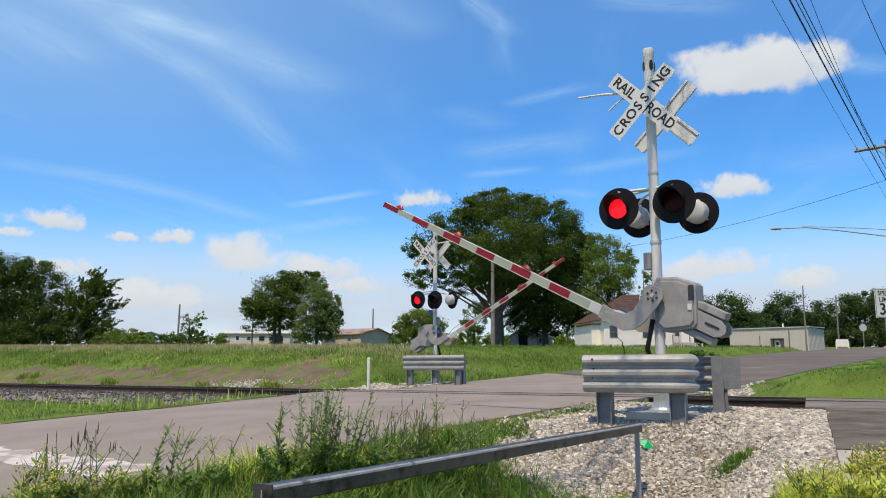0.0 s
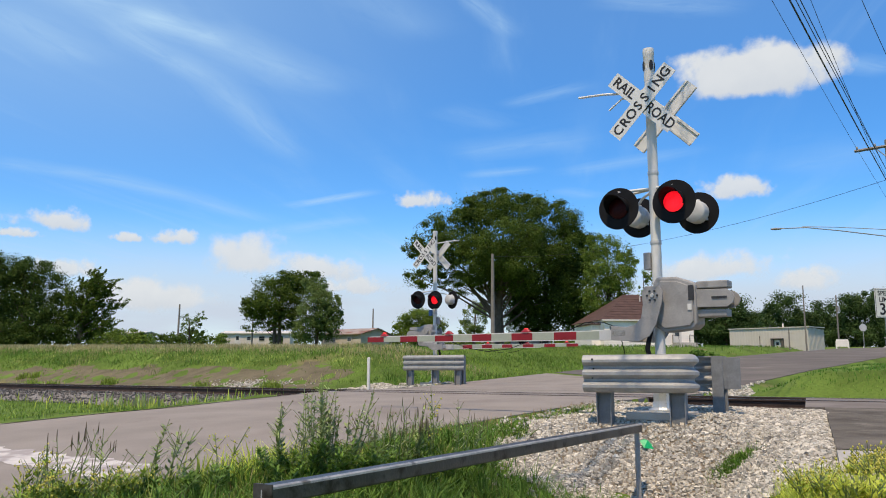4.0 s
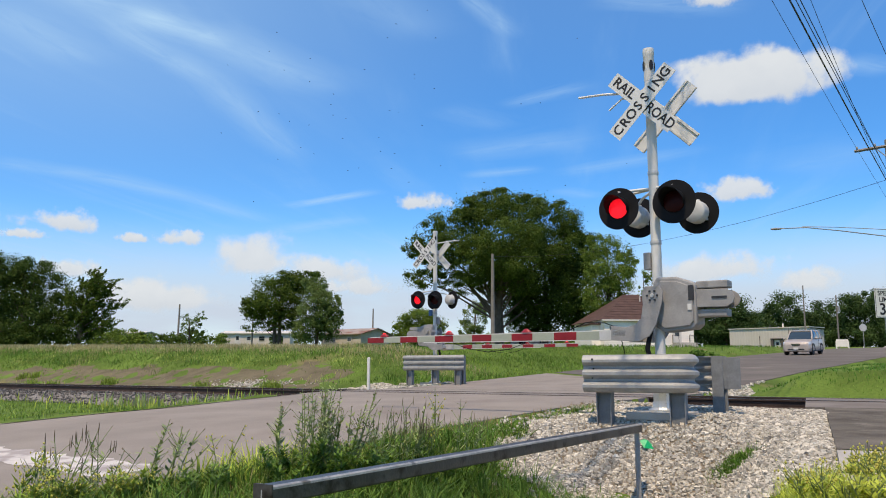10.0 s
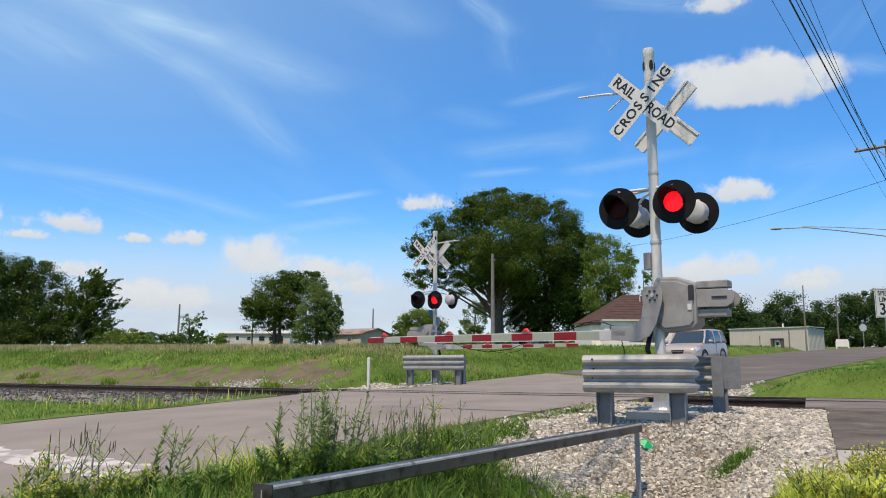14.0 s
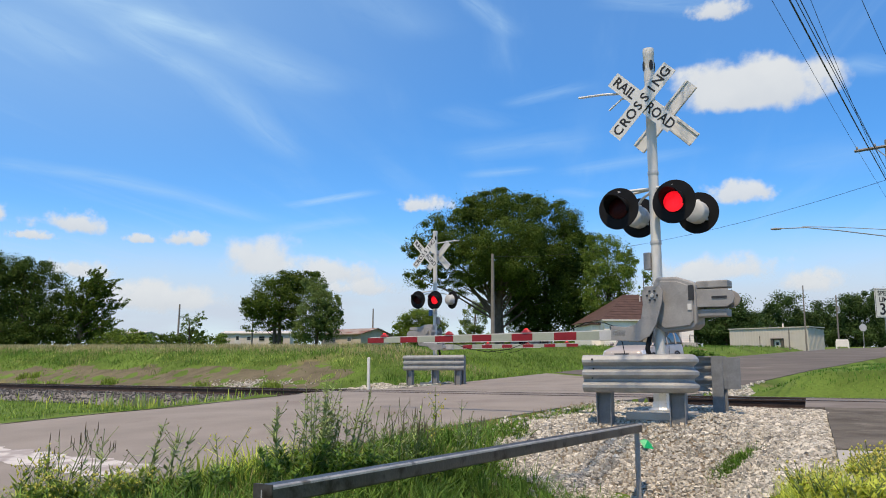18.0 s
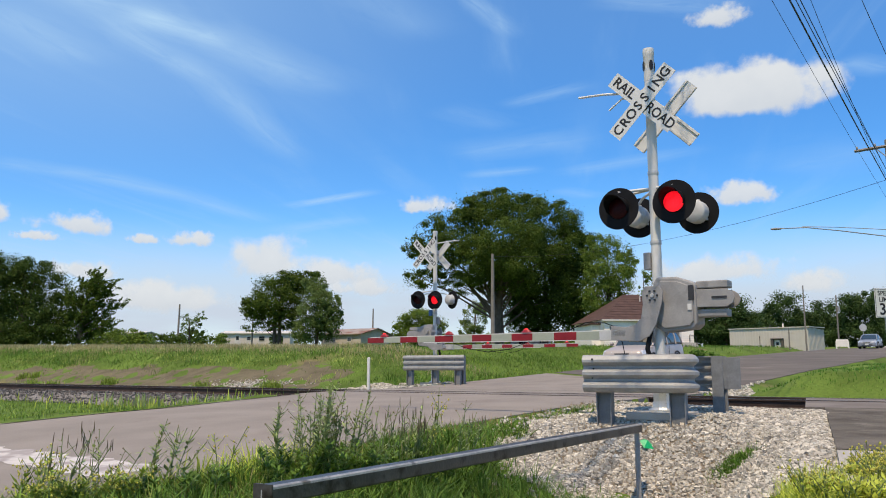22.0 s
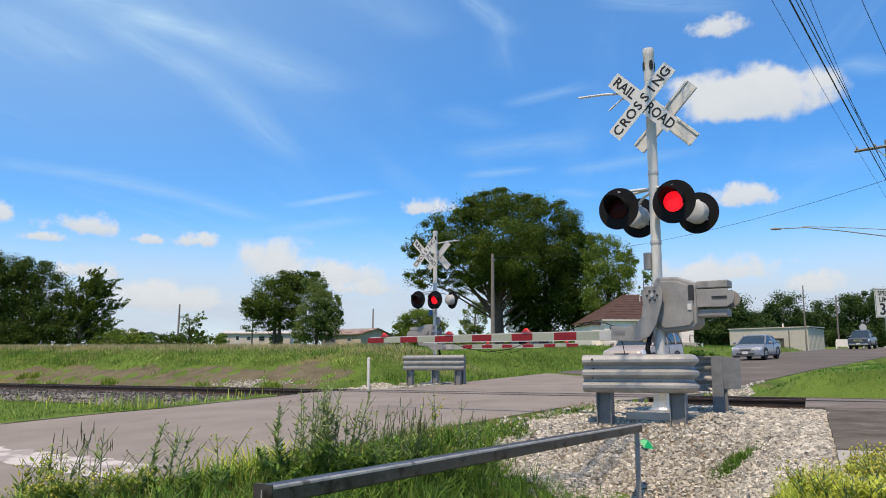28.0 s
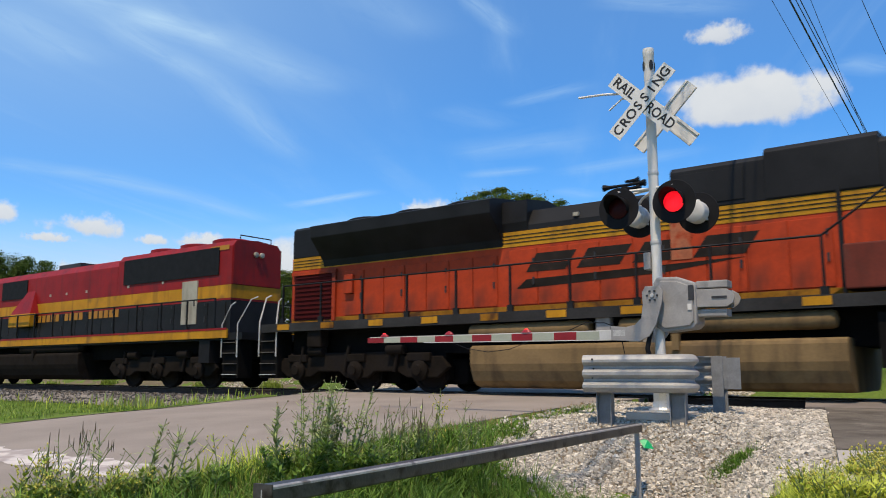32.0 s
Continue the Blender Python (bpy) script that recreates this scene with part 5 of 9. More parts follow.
def build_sheds():
    gable("long_building", -35.6, 130, 2, 10.8, 4.2, 2.3, 0.35, GREY_SIDING, TRIM, "long low white building with small windows", [(4.2, 1.5, 0.6, 0.5), (6.3, 1.5, 0.9, 0.7), (7.9, 1.5, 0.8, 0.6), (9.4, 1.5, 0.7, 0.8)], [2.4])
    gable("barn", -17.7, 117.5, -30, 7.0, 8.0, 1.8, 0.9, TAN_WALL, RUST_ROOF, "low tan barn with a rust-streaked metal roof", [(2.2, 1.1, 0.7, 0.6), (5.0, 1.1, 0.6, 0.5)])
    s = gable("shed", 11.4, 98, 60, 4.4, 3.5, 1.45, 0.9, OLD_WOOD, OLD_WOOD, "grey weathered wooden shed with an open doorway")
    part("doorway", Shape().box(-0.01, 1.8, 0.8, 0.06, 1.2, 1.5), BLACK, s, "dark open doorway")
    for k in range(6):
        for y0, y1 in ((0.05, 1.15), (2.45, 3.45)):
            part("board", Shape().box(-0.02, (y0 + y1) / 2, 0.25 + k * 0.24, 0.04, y1 - y0, 0.21), OLD_WOOD, s)
        part("board", Shape().box(2.2, -0.02, 0.25 + k * 0.24, 4.3, 0.04, 0.21), OLD_WOOD, s)
    for x in (1.0, 2.0, 3.0):
        part("window", Shape().box(x, -0.045, 0.9, 0.4, 0.03, 0.5), BLACK, s, "small dark opening")
    gable("outbuilding", -47.7, 112, 0, 5.9, 5.0, 2.0, 0.25, OLD_WOOD, TRIM, "low grey outbuilding behind bushes")



def build_metal_building():
    b = thing("metal_building", pose(52.0, 146, 3.2, 0, 0, -38), "long cream metal building with ribbed walls and flat roof", "building")
    L, W, H = 13.4, 11.0, 4.9
    part("wall", Shape().box(L / 2, W / 2, H / 2, L, W, H), METAL_WALL, b, "cream ribbed metal walls")
    rib = mesh_of("wall_rib", Shape().box(0, -0.03, H / 2, 0.09, 0.06, H), METAL_WALL)
    for k in range(28):
        ob = new("wall_rib", rib)
        ob.parent = b
        ob.matrix_basis = pose(0.25 + k * L / 28, 0, 0)
    rib2 = mesh_of("wall_rib", Shape().box(0.03, 0, H / 2, 0.06, 0.09, H), METAL_WALL)
    for k in range(12):
        ob = new("wall_rib", rib2)
        ob.parent = b
        ob.matrix_basis = pose(L, 0.4 + k * 0.9, 0)
    part("roof", Shape().add([(-0.2, -0.2, H), (L + 0.2, -0.2, H), (L + 0.2, W, H + 0.3), (-0.2, W, H + 0.3), (-0.2, -0.2, H + 0.16), (L + 0.2, -0.2, H + 0.16), (L + 0.2, W, H + 0.46), (-0.2, W, H + 0.46)], [(0, 3, 2, 1), (4, 5, 6, 7), (0, 1, 5, 4), (1, 2, 6, 5), (2, 3, 7, 6), (3, 0, 4, 7)]), METAL_WALL, b, "cream flat roof edge")
    d = part("door", Shape().box(8.3, -0.1, 1.75, 0.95, 0.08, 2.1), SIDING, b, "white entry door")
    part("pane", Shape().box(8.3, -0.15, 2.25, 0.45, 0.02, 0.55), PANE, d)
    for x in (7.45, 9.15):
        part("porch_post", Shape().box(x, -0.3, 1.85, 0.4, 0.5, 2.3), DARK_WOOD, b, "grey porch side")
    part("porch_roof", Shape().box(8.3, -0.3, 3.05, 2.1, 0.7, 0.12), DARK_WOOD, b, "grey porch roof")
    part("meter", Shape().tube([(5.3, -0.12, 1.2), (5.3, -0.12, 3.6)], 0.05, 6), DARK_STEEL, b)
    part("meter_box", Shape().box(5.3, -0.3, 1.0, 0.7, 0.5, 0.6), DARK_STEEL, b, "dark box at the wall")
    part("flue", Shape().tube([(8.8, 2, H), (8.8, 2, H + 0.9)], 0.12, 8), SIDING, b, "white flue")
    part("flue", Shape().tube([(6.6, 2, H), (6.6, 2, H + 0.7)], 0.1, 8), DARK_STEEL, b, "dark flue")


def pole(name, x, y, top, r, label, base=None):
    z = gz(x, y) if base is None else base
    p = thing(name, Matrix.Translation((x, y, z)), label, "pole")
    part("shaft", Shape().tube([(0, 0, -0.5), (0, 0, (top - z) * 0.5), (0.03, 0, top - z)], [r * 1.2, r, r * 0.75], 10), POLE_WOOD, p, smooth=True)
    return p


def build_poles():
    pole("utility_pole", 49.6, 110, 12.3, 0.1, "bare grey wooden utility pole near the metal building")
    p = pole("utility_pole", 52.6, 107, 10.7, 0.1, "grey wooden utility pole by the side road")
    part("transformer", Shape().lathe([(0.16, 7.0), (0.16, 7.5), (0.1, 7.55)], pose(0.3, 0, -0.2), 10), GALV, p, "grey transformer can")
    pole("utility_pole", 4.35, 70, 10.8, 0.17, "grey wooden pole before the great tree")
    pole("utility_pole", -32.6, 99, 8.8, 0.12, "thin grey pole beside the small tree")
    pole("utility_pole", -10.4, 119, 9.8, 0.12, "thin grey pole behind the barn")
    pole("utility_pole", -26.8, 113, 7.8, 0.1, "short grey pole before the dark tree")
    pole("utility_pole", 41.7, 97, gz(41.7, 97) + 2.7, 0.08, "short dark pole before the metal building")
    # the near roadside pole with its crossarm
    m = pole("utility_pole", 21.75, 38.0, 11.75, 0.17, "tall grey utility pole with a wooden crossarm and wires")
    z0 = gz(21.75, 38.0)
    inv = m.matrix_basis.inverted()
    a, b = inv @ Vector((20.5, 38.7, 11.35)), inv @ Vector((23.1, 37.1, 11.5))
    arm = part("crossarm", Shape().tube([a, b], 0.075, 4), POLE_WOOD, m, "weathered wooden crossarm")
    part("brace", Shape().tube([a.lerp(b, 0.3), inv @ Vector((21.75, 37.9, 10.75))], 0.025, 5), GALV, m)
    for f in (0.04, 0.3, 0.7, 0.96):
        q = a.lerp(b, f)
        part("insulator", Shape().lathe([(0.03, 0), (0.05, 0.06), (0.05, 0.1), (0.03, 0.16)], Matrix.Translation(q + Vector((0, 0, 0.06))), 8), GREY_CAST, m, "small insulator", smooth=True)
    return m


WIRE = surface("black_wire", (0.02, 0.02, 0.022), 0.6, scale=3, vary=0.1, fine=10, bump=0)


def wire(a, b, sag, r, label="black overhead wire strung between poles"):
    a, b = Vector(a), Vector(b)
    pts = [a.lerp(b, k / 24) - Vector((0, 0, sag * 4 * (k / 24) * (1 - k / 24))) for k in range(25)]
    tagged(new("overhead_wire", mesh_of("overhead_wire", Shape().tube(pts, r, 5), WIRE, fix=False)), label, "wire", "overhead wires")


WAYS = (33.45, 32.45, 35.65, 33.75, 34.0, 33.8)


def build_wires():
    # where each wire leaves the pole, its bearing and thickness
    for (x, y, z, r, sag, way) in ((20.58, 38.65, 11.52, 0.008, 0.3, WAYS[0]), (21.07, 38.3, 11.56, 0.009, 0.3, WAYS[1]), (23.05, 37.2, 11.7, 0.011, 0.3, WAYS[2]), (21.6, 38.0, 9.65, 0.022, 0.3, WAYS[3]), (21.7, 37.9, 9.9, 0.012, 0.3, WAYS[4]), (21.75, 37.8, 9.6, 0.012, 0.25, WAYS[5])):
        d = Vector((-math.sin(radians(way)), -math.cos(radians(way)), 0)) * 62
        wire((x, y, z), (x + d.x, y + d.y, z), sag, r)
        wire((x, y, z), (x + 34.5, y + 51.5, z + 1.6), sag, r)
    wire((21.6, 38.1, 9.75), (4.35, 70.0, 10.6), 1.15, 0.011, "thin service wire running from pole to pole")


def build_street_lamp():
    s = thing("street_lamp", Matrix.Translation((24.6, 43.0, gz(24.6, 43.0))), "street lamp with a long thin double arm", "street lamp")
    inv = s.matrix_basis.inverted()
    z = gz(24.6, 43)
    part("pole", Shape().tube([(0, 0, -0.4), (0, 0, 8.2)], [0.12, 0.09], 10), POLE_WOOD, s, smooth=True)
    tip = inv @ Vector((18.4, 43.0, 8.22))
    part("arm", Shape().tube([inv @ Vector((24.6, 43, 7.75)), inv @ Vector((21.5, 43, 8.12)), inv @ Vector((19.8, 43, 8.28)), tip], 0.03, 6), GALV, s, "thin grey lamp arm")
    part("arm", Shape().tube([inv @ Vector((24.6, 43, 8.15)), inv @ Vector((21.5, 43, 8.3)), inv @ Vector((19.6, 43, 8.33))], 0.02, 6), GALV, s, "thin upper stay")
    part("lamp_head", Shape().lathe([(0.03, 0), (0.1, 0.1), (0.12, 0.4), (0.06, 0.62)], Matrix.Translation(tip + Vector((0.1, 0, 0))) @ pose(0, 0, 0, 0, -93, 0) @ Matrix.Diagonal((0.6, 1, 1, 1)), 10), GALV, s, "flat grey lamp head", smooth=True)


def sign_post(name, x, y, top, label, base=None):
    z = gz(x, y) if base is None else base
    s = thing(name, Matrix.Translation((x, y, z)), label, "road sign")
    part("post", Shape().box(0, 0.03, (top - z) / 2 - 0.2, 0.06, 0.04, top - z + 0.4), GALV, s, "thin steel post")
    return s


def build_signs():
    # speed limit board, a little of it seen
    s = sign_post("speed_limit_sign", 11.46, 20.7, 2.62, "white speed limit sign with black words")
    z = gz(11.52, 20.7)
    b = part("board", Shape().box(0, 0, 2.25 - z, 0.61, 0.012, 0.76), SIGN_WHITE, s, "white board with black border", bevel=0.004)
    b.matrix_basis = pose(0, 0, 0, 0, 0, 8)
    for (cx, cz, w, h) in ((0, 0.36, 0.57, 0.012), (0, -0.36, 0.57, 0.012), (-0.285, 0, 0.012, 0.72), (0.285, 0, 0.012, 0.72)):
        part("border", Shape().box(cx, -0.0085, 2.25 - z + cz, w, 0.002, h), INK, b)
    words("lettering", "SPEED", 0.17, INK, b, pose(0, -0.009, 2.25 - z + 0.25, 90, 0, 0), "black words", 0.95)
    words("lettering", "LIMIT", 0.17, INK, b, pose(0, -0.009, 2.25 - z + 0.09, 90, 0, 0), "black words", 0.95)
    words("lettering", "30", 0.42, INK, b, pose(0, -0.009, 2.25 - z - 0.17, 90, 0, 0), "black words", 0.95)
    # white board on legs by the side road
    wb = sign_post("notice_board", 49.55, 100.0, gz(49.55, 100) + 1.3, "white notice board on short legs by the side road")
    z0 = 3.3 - gz(49.55, 100)
    part("board", Shape().box(0, 0, z0 + 0.75, 1.5, 0.08, 0.9), SIDING, wb, "plain white board", bevel=0.02)
    for x in (-0.75, 0.75):
        part("leg", Shape().box(x, 0, z0 + 0.2, 0.14, 0.12, 1.6), SIDING, wb, "white leg")
    for x, lean in ((51.2, -18), (52.9, -10)):
        pst = thing("leaning_post", pose(x, 101, gz(x, 101), 0, lean, 0), "short white post leaning over", "post")
        part("shaft", Shape().box(0, 0, 0.5, 0.14, 0.12, 1.3), SIDING, pst, bevel=0.02)
    # back of a stop sign by the side road
    s = sign_post("stop_sign", 46.0, 88.0, 5.9, "back of a pale octagonal stop sign on a post")
    z = gz(46.0, 88.0)
    a = [(0.42 * math.cos(radians(22.5 + 45 * k)), 0.42 * math.sin(radians(22.5 + 45 * k))) for k in range(8)]
    part("board", Shape().prism(a, Matrix(((1, 0, 0, 0), (0, 0, -1, 0.0), (0, 1, 0, 5.3 - z), (0, 0, 0, 1))), 0.02), ALU, s, "bare metal back of the sign")
    # white board sign on two legs
    s = thing("notice_board", pose(50.6, 103.0, gz(50.6, 103.0), 0, 0, 4), "low white notice board on slanted legs", "notice board")
    part("board", Shape().prism([(-1.3, 0.5), (1.3, 0.5), (1.3, 1.45), (0.8, 1.75), (-0.8, 1.75), (-1.3, 1.45)], Matrix(((1, 0, 0, 0), (0, 0, -1, 0), (0, 1, 0, 0), (0, 0, 0, 1))), 0.1), SIDING, s)
    part("leg", Shape().box(-1.2, 0, 0.3, 0.14, 0.14, 0.8), SIDING, s)
    part("leg", Shape().tube([(1.2, 0, 0.9), (1.9, 0, -0.1)], 0.12, 6), SIDING, s)
    part("leg", Shape().tube([(3.0, 0.3, 1.2), (3.6, 0.3, -0.1)], 0.12, 6), SIDING, s)
    k = thing("kerb", pose(48.0, 100.0, 0), "pale concrete kerb along the side road", "kerb", kind="structure")
    part("kerb_stone", Shape().tube([(-1.0, -2.0, gz(47, 98) + 0.16), (6.0, 4.5, gz(54, 104.5) + 0.16), (14, 12, gz(62, 112) + 0.16)], 0.26, 5), CONCRETE, k)


build_house()
build_sheds()
build_metal_building()
build_poles()
build_wires()
build_street_lamp()
build_signs()

# ---- road vehicles ----
TYRE = surface("tyre_rubber", (0.02, 0.02, 0.02), 0.85, scale=5, vary=0.2, fine=40, bump=0.1)
RIM = surface("alloy_rim", (0.5, 0.5, 0.5), 0.35, 0.8, scale=6, vary=0.1, fine=30, bump=0)
CAR_GLASS = glassy("tinted_glass", (0.03, 0.045, 0.055), 0.04)
HEADLAMP = glassy("clear_headlamp", (0.6, 0.62, 0.65), 0.1)
CHROME = surface("chrome", (0.7, 0.7, 0.7), 0.15, 0.9, scale=4, vary=0.05, fine=20, bump=0)
PLASTIC = surface("black_plastic", (0.02, 0.02, 0.022), 0.6, scale=5, vary=0.2, fine=40, bump=0.05)


def car_paint(name, colour):
    m = surface(name, colour, 0.38, 0.15, scale=2, vary=0.05, fine=30, bump=0)
    m.node_tree.nodes["Principled BSDF"].inputs["Coat Weight"].default_value = 0.35
    return m


PAINTS = {"suv": car_paint("champagne_paint", (0.42, 0.36, 0.31)), "sedan": car_paint("silver_blue_paint", (0.25, 0.26, 0.28)), "pickup": car_paint("slate_blue_paint", (0.05, 0.056, 0.07))}


def loft(stations, n=5, power=0.55):
    """Car body skin through stations (x, half width at foot, half width at top, z foot, z top); rounded shoulders."""
    sh = Shape()
    rows = []
    # round the run of the stations: three steps between each two, eased through their neighbours
    p = [np.array(q, float) for q in stations]
    fine = []
    for i in range(len(p) - 1):
        a, b, c, d = p[max(i - 1, 0)], p[i], p[i + 1], p[min(i + 2, len(p) - 1)]
        for k in range(3):
            f = k / 3
            fine.append(b + 0.35 * f * (1 - f) ** 2 * (c - a) + f * f * (3 - 2 * f) * (c - b) * 0.5 + 0.5 * f * (c - b) - 0.35 * f * f * (1 - f) * (d - b))
    fine.append(p[-1])
    for x, w0, w1, z0, z1 in fine:
        ring = []
        h = z1 - z0
        side = [(w0 * 0.94, z0), (w0, z0 + h * 0.12), (w0 + (w1 - w0) * 0.2, z0 + h * 0.45), (w0 + (w1 - w0) * 0.75, z0 + h * 0.8), (w1 * 0.95, z0 + h * 0.95), (w1 * 0.8, z1), (w1 * 0.4, z1 + h * 0.015)]
        ring = [(x, -a, b) for a, b in side] + [(x, a, b) for a, b in reversed(side)]
        rows.append(ring)
    sh.sheet(rows)
    m = len(rows[0])
    sh.add(rows[0], [tuple(range(m))])
    sh.add(rows[-1], [tuple(range(m - 1, -1, -1))])
    # floor
    sh.sheet([[r[0], r[-1]] for r in rows])
    return sh


def vehicle(kind, label, category):
    """x forward, origin on the road under the middle of the vehicle."""
    paint = PAINTS[kind]
    v = thing(category.replace(" ", "_"), Matrix.Identity(4), label, category, "vehicles on the road")
    if kind == "suv":
        L, W, wb, r = 4.75, 0.96, 2.7, 0.36
        body = [(2.37, 0.70, 0.62, 0.32, 0.72), (2.30, 0.84, 0.78, 0.26, 0.86), (2.05, 0.93, 0.86, 0.24, 0.97), (1.35, 0.96, 0.9, 0.24, 1.07), (0.95, 0.96, 0.9, 0.24, 1.1), (-1.2, 0.96, 0.9, 0.24, 1.12), (-2.1, 0.95, 0.88, 0.28, 1.12), (-2.34, 0.88, 0.8, 0.34, 1.06)]
        cabin = [(1.12, 0.84, 0.8, 1.04, 1.08), (0.45, 0.87, 0.72, 1.06, 1.68), (-0.4, 0.88, 0.74, 1.06, 1.74), (-1.5, 0.87, 0.73, 1.08, 1.73), (-2.0, 0.86, 0.7, 1.08, 1.66), (-2.3, 0.84, 0.78, 1.06, 1.1)]
        roof = (-1.95, 0.5, 0.72, 1.71)
        pillars = [(1.12, 0.82, 1.06, 0.46, 0.7, 1.68), (-0.35, 0.88, 1.08, -0.4, 0.73, 1.72), (-1.35, 0.88, 1.08, -1.45, 0.72, 1.72), (-2.28, 0.83, 1.08, -1.98, 0.7, 1.66)]
        lamp_z, grille = 0.8, (0.62, 0.17, 0.72)
    elif kind == "sedan":
        L, W, wb, r = 4.85, 0.93, 2.78, 0.33
        body = [(2.42, 0.62, 0.55, 0.3, 0.6), (2.34, 0.8, 0.72, 0.24, 0.7), (2.0, 0.9, 0.82, 0.22, 0.8), (1.3, 0.93, 0.87, 0.22, 0.9), (0.9, 0.93, 0.88, 0.22, 0.94), (-1.4, 0.93, 0.88, 0.22, 0.98), (-2.1, 0.9, 0.84, 0.28, 0.98), (-2.42, 0.82, 0.74, 0.36, 0.92)]
        cabin = [(1.15, 0.82, 0.78, 0.88, 0.92), (0.25, 0.85, 0.66, 0.92, 1.40), (-0.4, 0.86, 0.67, 0.92, 1.46), (-1.0, 0.86, 0.65, 0.94, 1.42), (-1.95, 0.82, 0.72, 0.94, 0.99)]
        roof = (-1.0, 0.25, 0.64, 1.44)
        pillars = [(1.15, 0.8, 0.92, 0.25, 0.64, 1.41), (-0.35, 0.87, 0.94, -0.4, 0.66, 1.44), (-1.9, 0.8, 0.96, -1.05, 0.63, 1.41)]
        lamp_z, grille = 0.66, (0.7, 0.1, 0.6)
    else:
        L, W, wb, r = 5.8, 1.0, 3.6, 0.41
        body = [(2.9, 0.86, 0.8, 0.42, 0.95), (2.84, 0.96, 0.9, 0.4, 1.1), (2.4, 1.0, 0.93, 0.4, 1.16), (1.5, 1.0, 0.95, 0.4, 1.2), (1.0, 1.0, 0.95, 0.4, 1.22), (-0.9, 1.0, 0.95, 0.4, 1.22), (-2.6, 1.0, 0.95, 0.42, 1.25), (-2.88, 0.98, 0.93, 0.5, 1.23)]
        cabin = [(1.35, 0.88, 0.84, 1.16, 1.2), (0.75, 0.9, 0.74, 1.18, 1.86), (0.0, 0.92, 0.76, 1.18, 1.93), (-0.75, 0.9, 0.74, 1.18, 1.88), (-0.95, 0.9, 0.84, 1.18, 1.24)]
        roof = (-0.75, 0.75, 0.74, 1.9)
        pillars = [(1.33, 0.86, 1.2, 0.76, 0.73, 1.87), (0.05, 0.93, 1.2, 0.0, 0.75, 1.9), (-0.93, 0.9, 1.22, -0.77, 0.73, 1.87)]
        lamp_z, grille = 0.92, (1.1, 0.34, 0.9)
    k = {"suv": 0.94, "sedan": 0.92, "pickup": 0.88}[kind]
    L, W, wb, r, lamp_z = L * k, W * k, wb * k, r * k, lamp_z * k
    body, cabin = [tuple(c * k for c in b) for b in body], [tuple(c * k for c in b) for b in cabin]
    pillars, roof, grille = [tuple(c * k for c in b) for b in pillars], tuple(c * k for c in roof), tuple(c * k for c in grille)
    b = part("body", loft(body), paint, v, "painted body shell", smooth=True)
    c = part("cabin_glass", loft(cabin), CAR_GLASS, v, "dark tinted glazing", smooth=True)
    x0, x1, w, z = roof
    part("roof", loft([(x1, w * 0.9, w * 0.8, z - 0.05, z + 0.01), ((x0 + x1) / 2, w * 1.06, w * 0.96, z - 0.06, z + 0.05), (x0, w, w * 0.88, z - 0.06, z + 0.0)]), paint, v, "painted roof panel", smooth=True)
    for (xa, ya, za, xb, yb, zb) in pillars:
        for s in (-1, 1):
            part("pillar", Shape().tube([(xa, s * ya, za), ((xa + xb) / 2, s * (ya + yb) / 2 * 1.03, (za + zb) / 2), (xb, s * yb, zb)], 0.045, 6), paint, v, smooth=True)
    f = body[0][0]
    for s in (-1, 1):
        hx, hy = body[1][0], body[1][1]
        part("headlight", Shape().add([(hx + 0.02, s * (hy - 0.40), lamp_z + 0.05), (hx - 0.1, s * (hy - 0.02), lamp_z + 0.1), (hx - 0.36, s * (hy + 0.075), lamp_z + 0.12), (hx - 0.32, s * (hy + 0.075), lamp_z - 0.02), (hx - 0.04, s * (hy + 0.01), lamp_z - 0.08), (hx + 0.06, s * (hy - 0.38), lamp_z - 0.07), (hx - 0.3, s * (hy - 0.3), lamp_z)], [(0, 1, 4, 5), (1, 2, 3, 4), (0, 6, 2, 1), (5, 4, 3, 6), (0, 5, 6), (2, 6, 3)]), HEADLAMP, v, "clear wrap-round headlight", bevel=0.012)
        part("mirror", Shape().lathe([(0.05, -0.08), (0.1, -0.04), (0.1, 0.04), (0.04, 0.08)], pose(cabin[0][0] - 0.25, s * (W + 0.1), cabin[0][4] + 0.08, 90, 0, 0) @ Matrix.Diagonal((1, 0.8, 1, 1)), 10), paint if kind != "pickup" else PLASTIC, v, "door mirror", smooth=True)
        part("tail_light", Shape().box(body[-1][0] + 0.02, s * (body[-1][1] - 0.12), body[-1][4] - 0.18, 0.08, 0.18, 0.2), RED_CAP, v, "red tail light")
        part("door_seam", Shape().box(pillars[1][0], s * (W + 0.001), 0.72, 0.012, 0.012, 0.6), PLASTIC, v)
        part("sill", Shape().box(0, s * (W - 0.03), body[3][3] + 0.06, wb - 0.8, 0.05, 0.1), PLASTIC, v, "black sill")
    gw, gh, gzz = grille
    part("grille", Shape().prism([(-gw * 0.5, gh * 0.5), (gw * 0.5, gh * 0.5), (gw * 0.4, -gh * 0.5), (-gw * 0.4, -gh * 0.5)], Matrix(((0, 0, 1, f - 0.075), (1, 0, 0, 0), (0, 1, 0, gzz), (0, 0, 0, 1))), 0.09), PLASTIC, v, "front grille", bevel=0.02)
    part("grille_bar", Shape().box(f + 0.01, 0, gzz, 0.03, gw * 0.8, gh * 0.2), CHROME, v, "chrome bar")
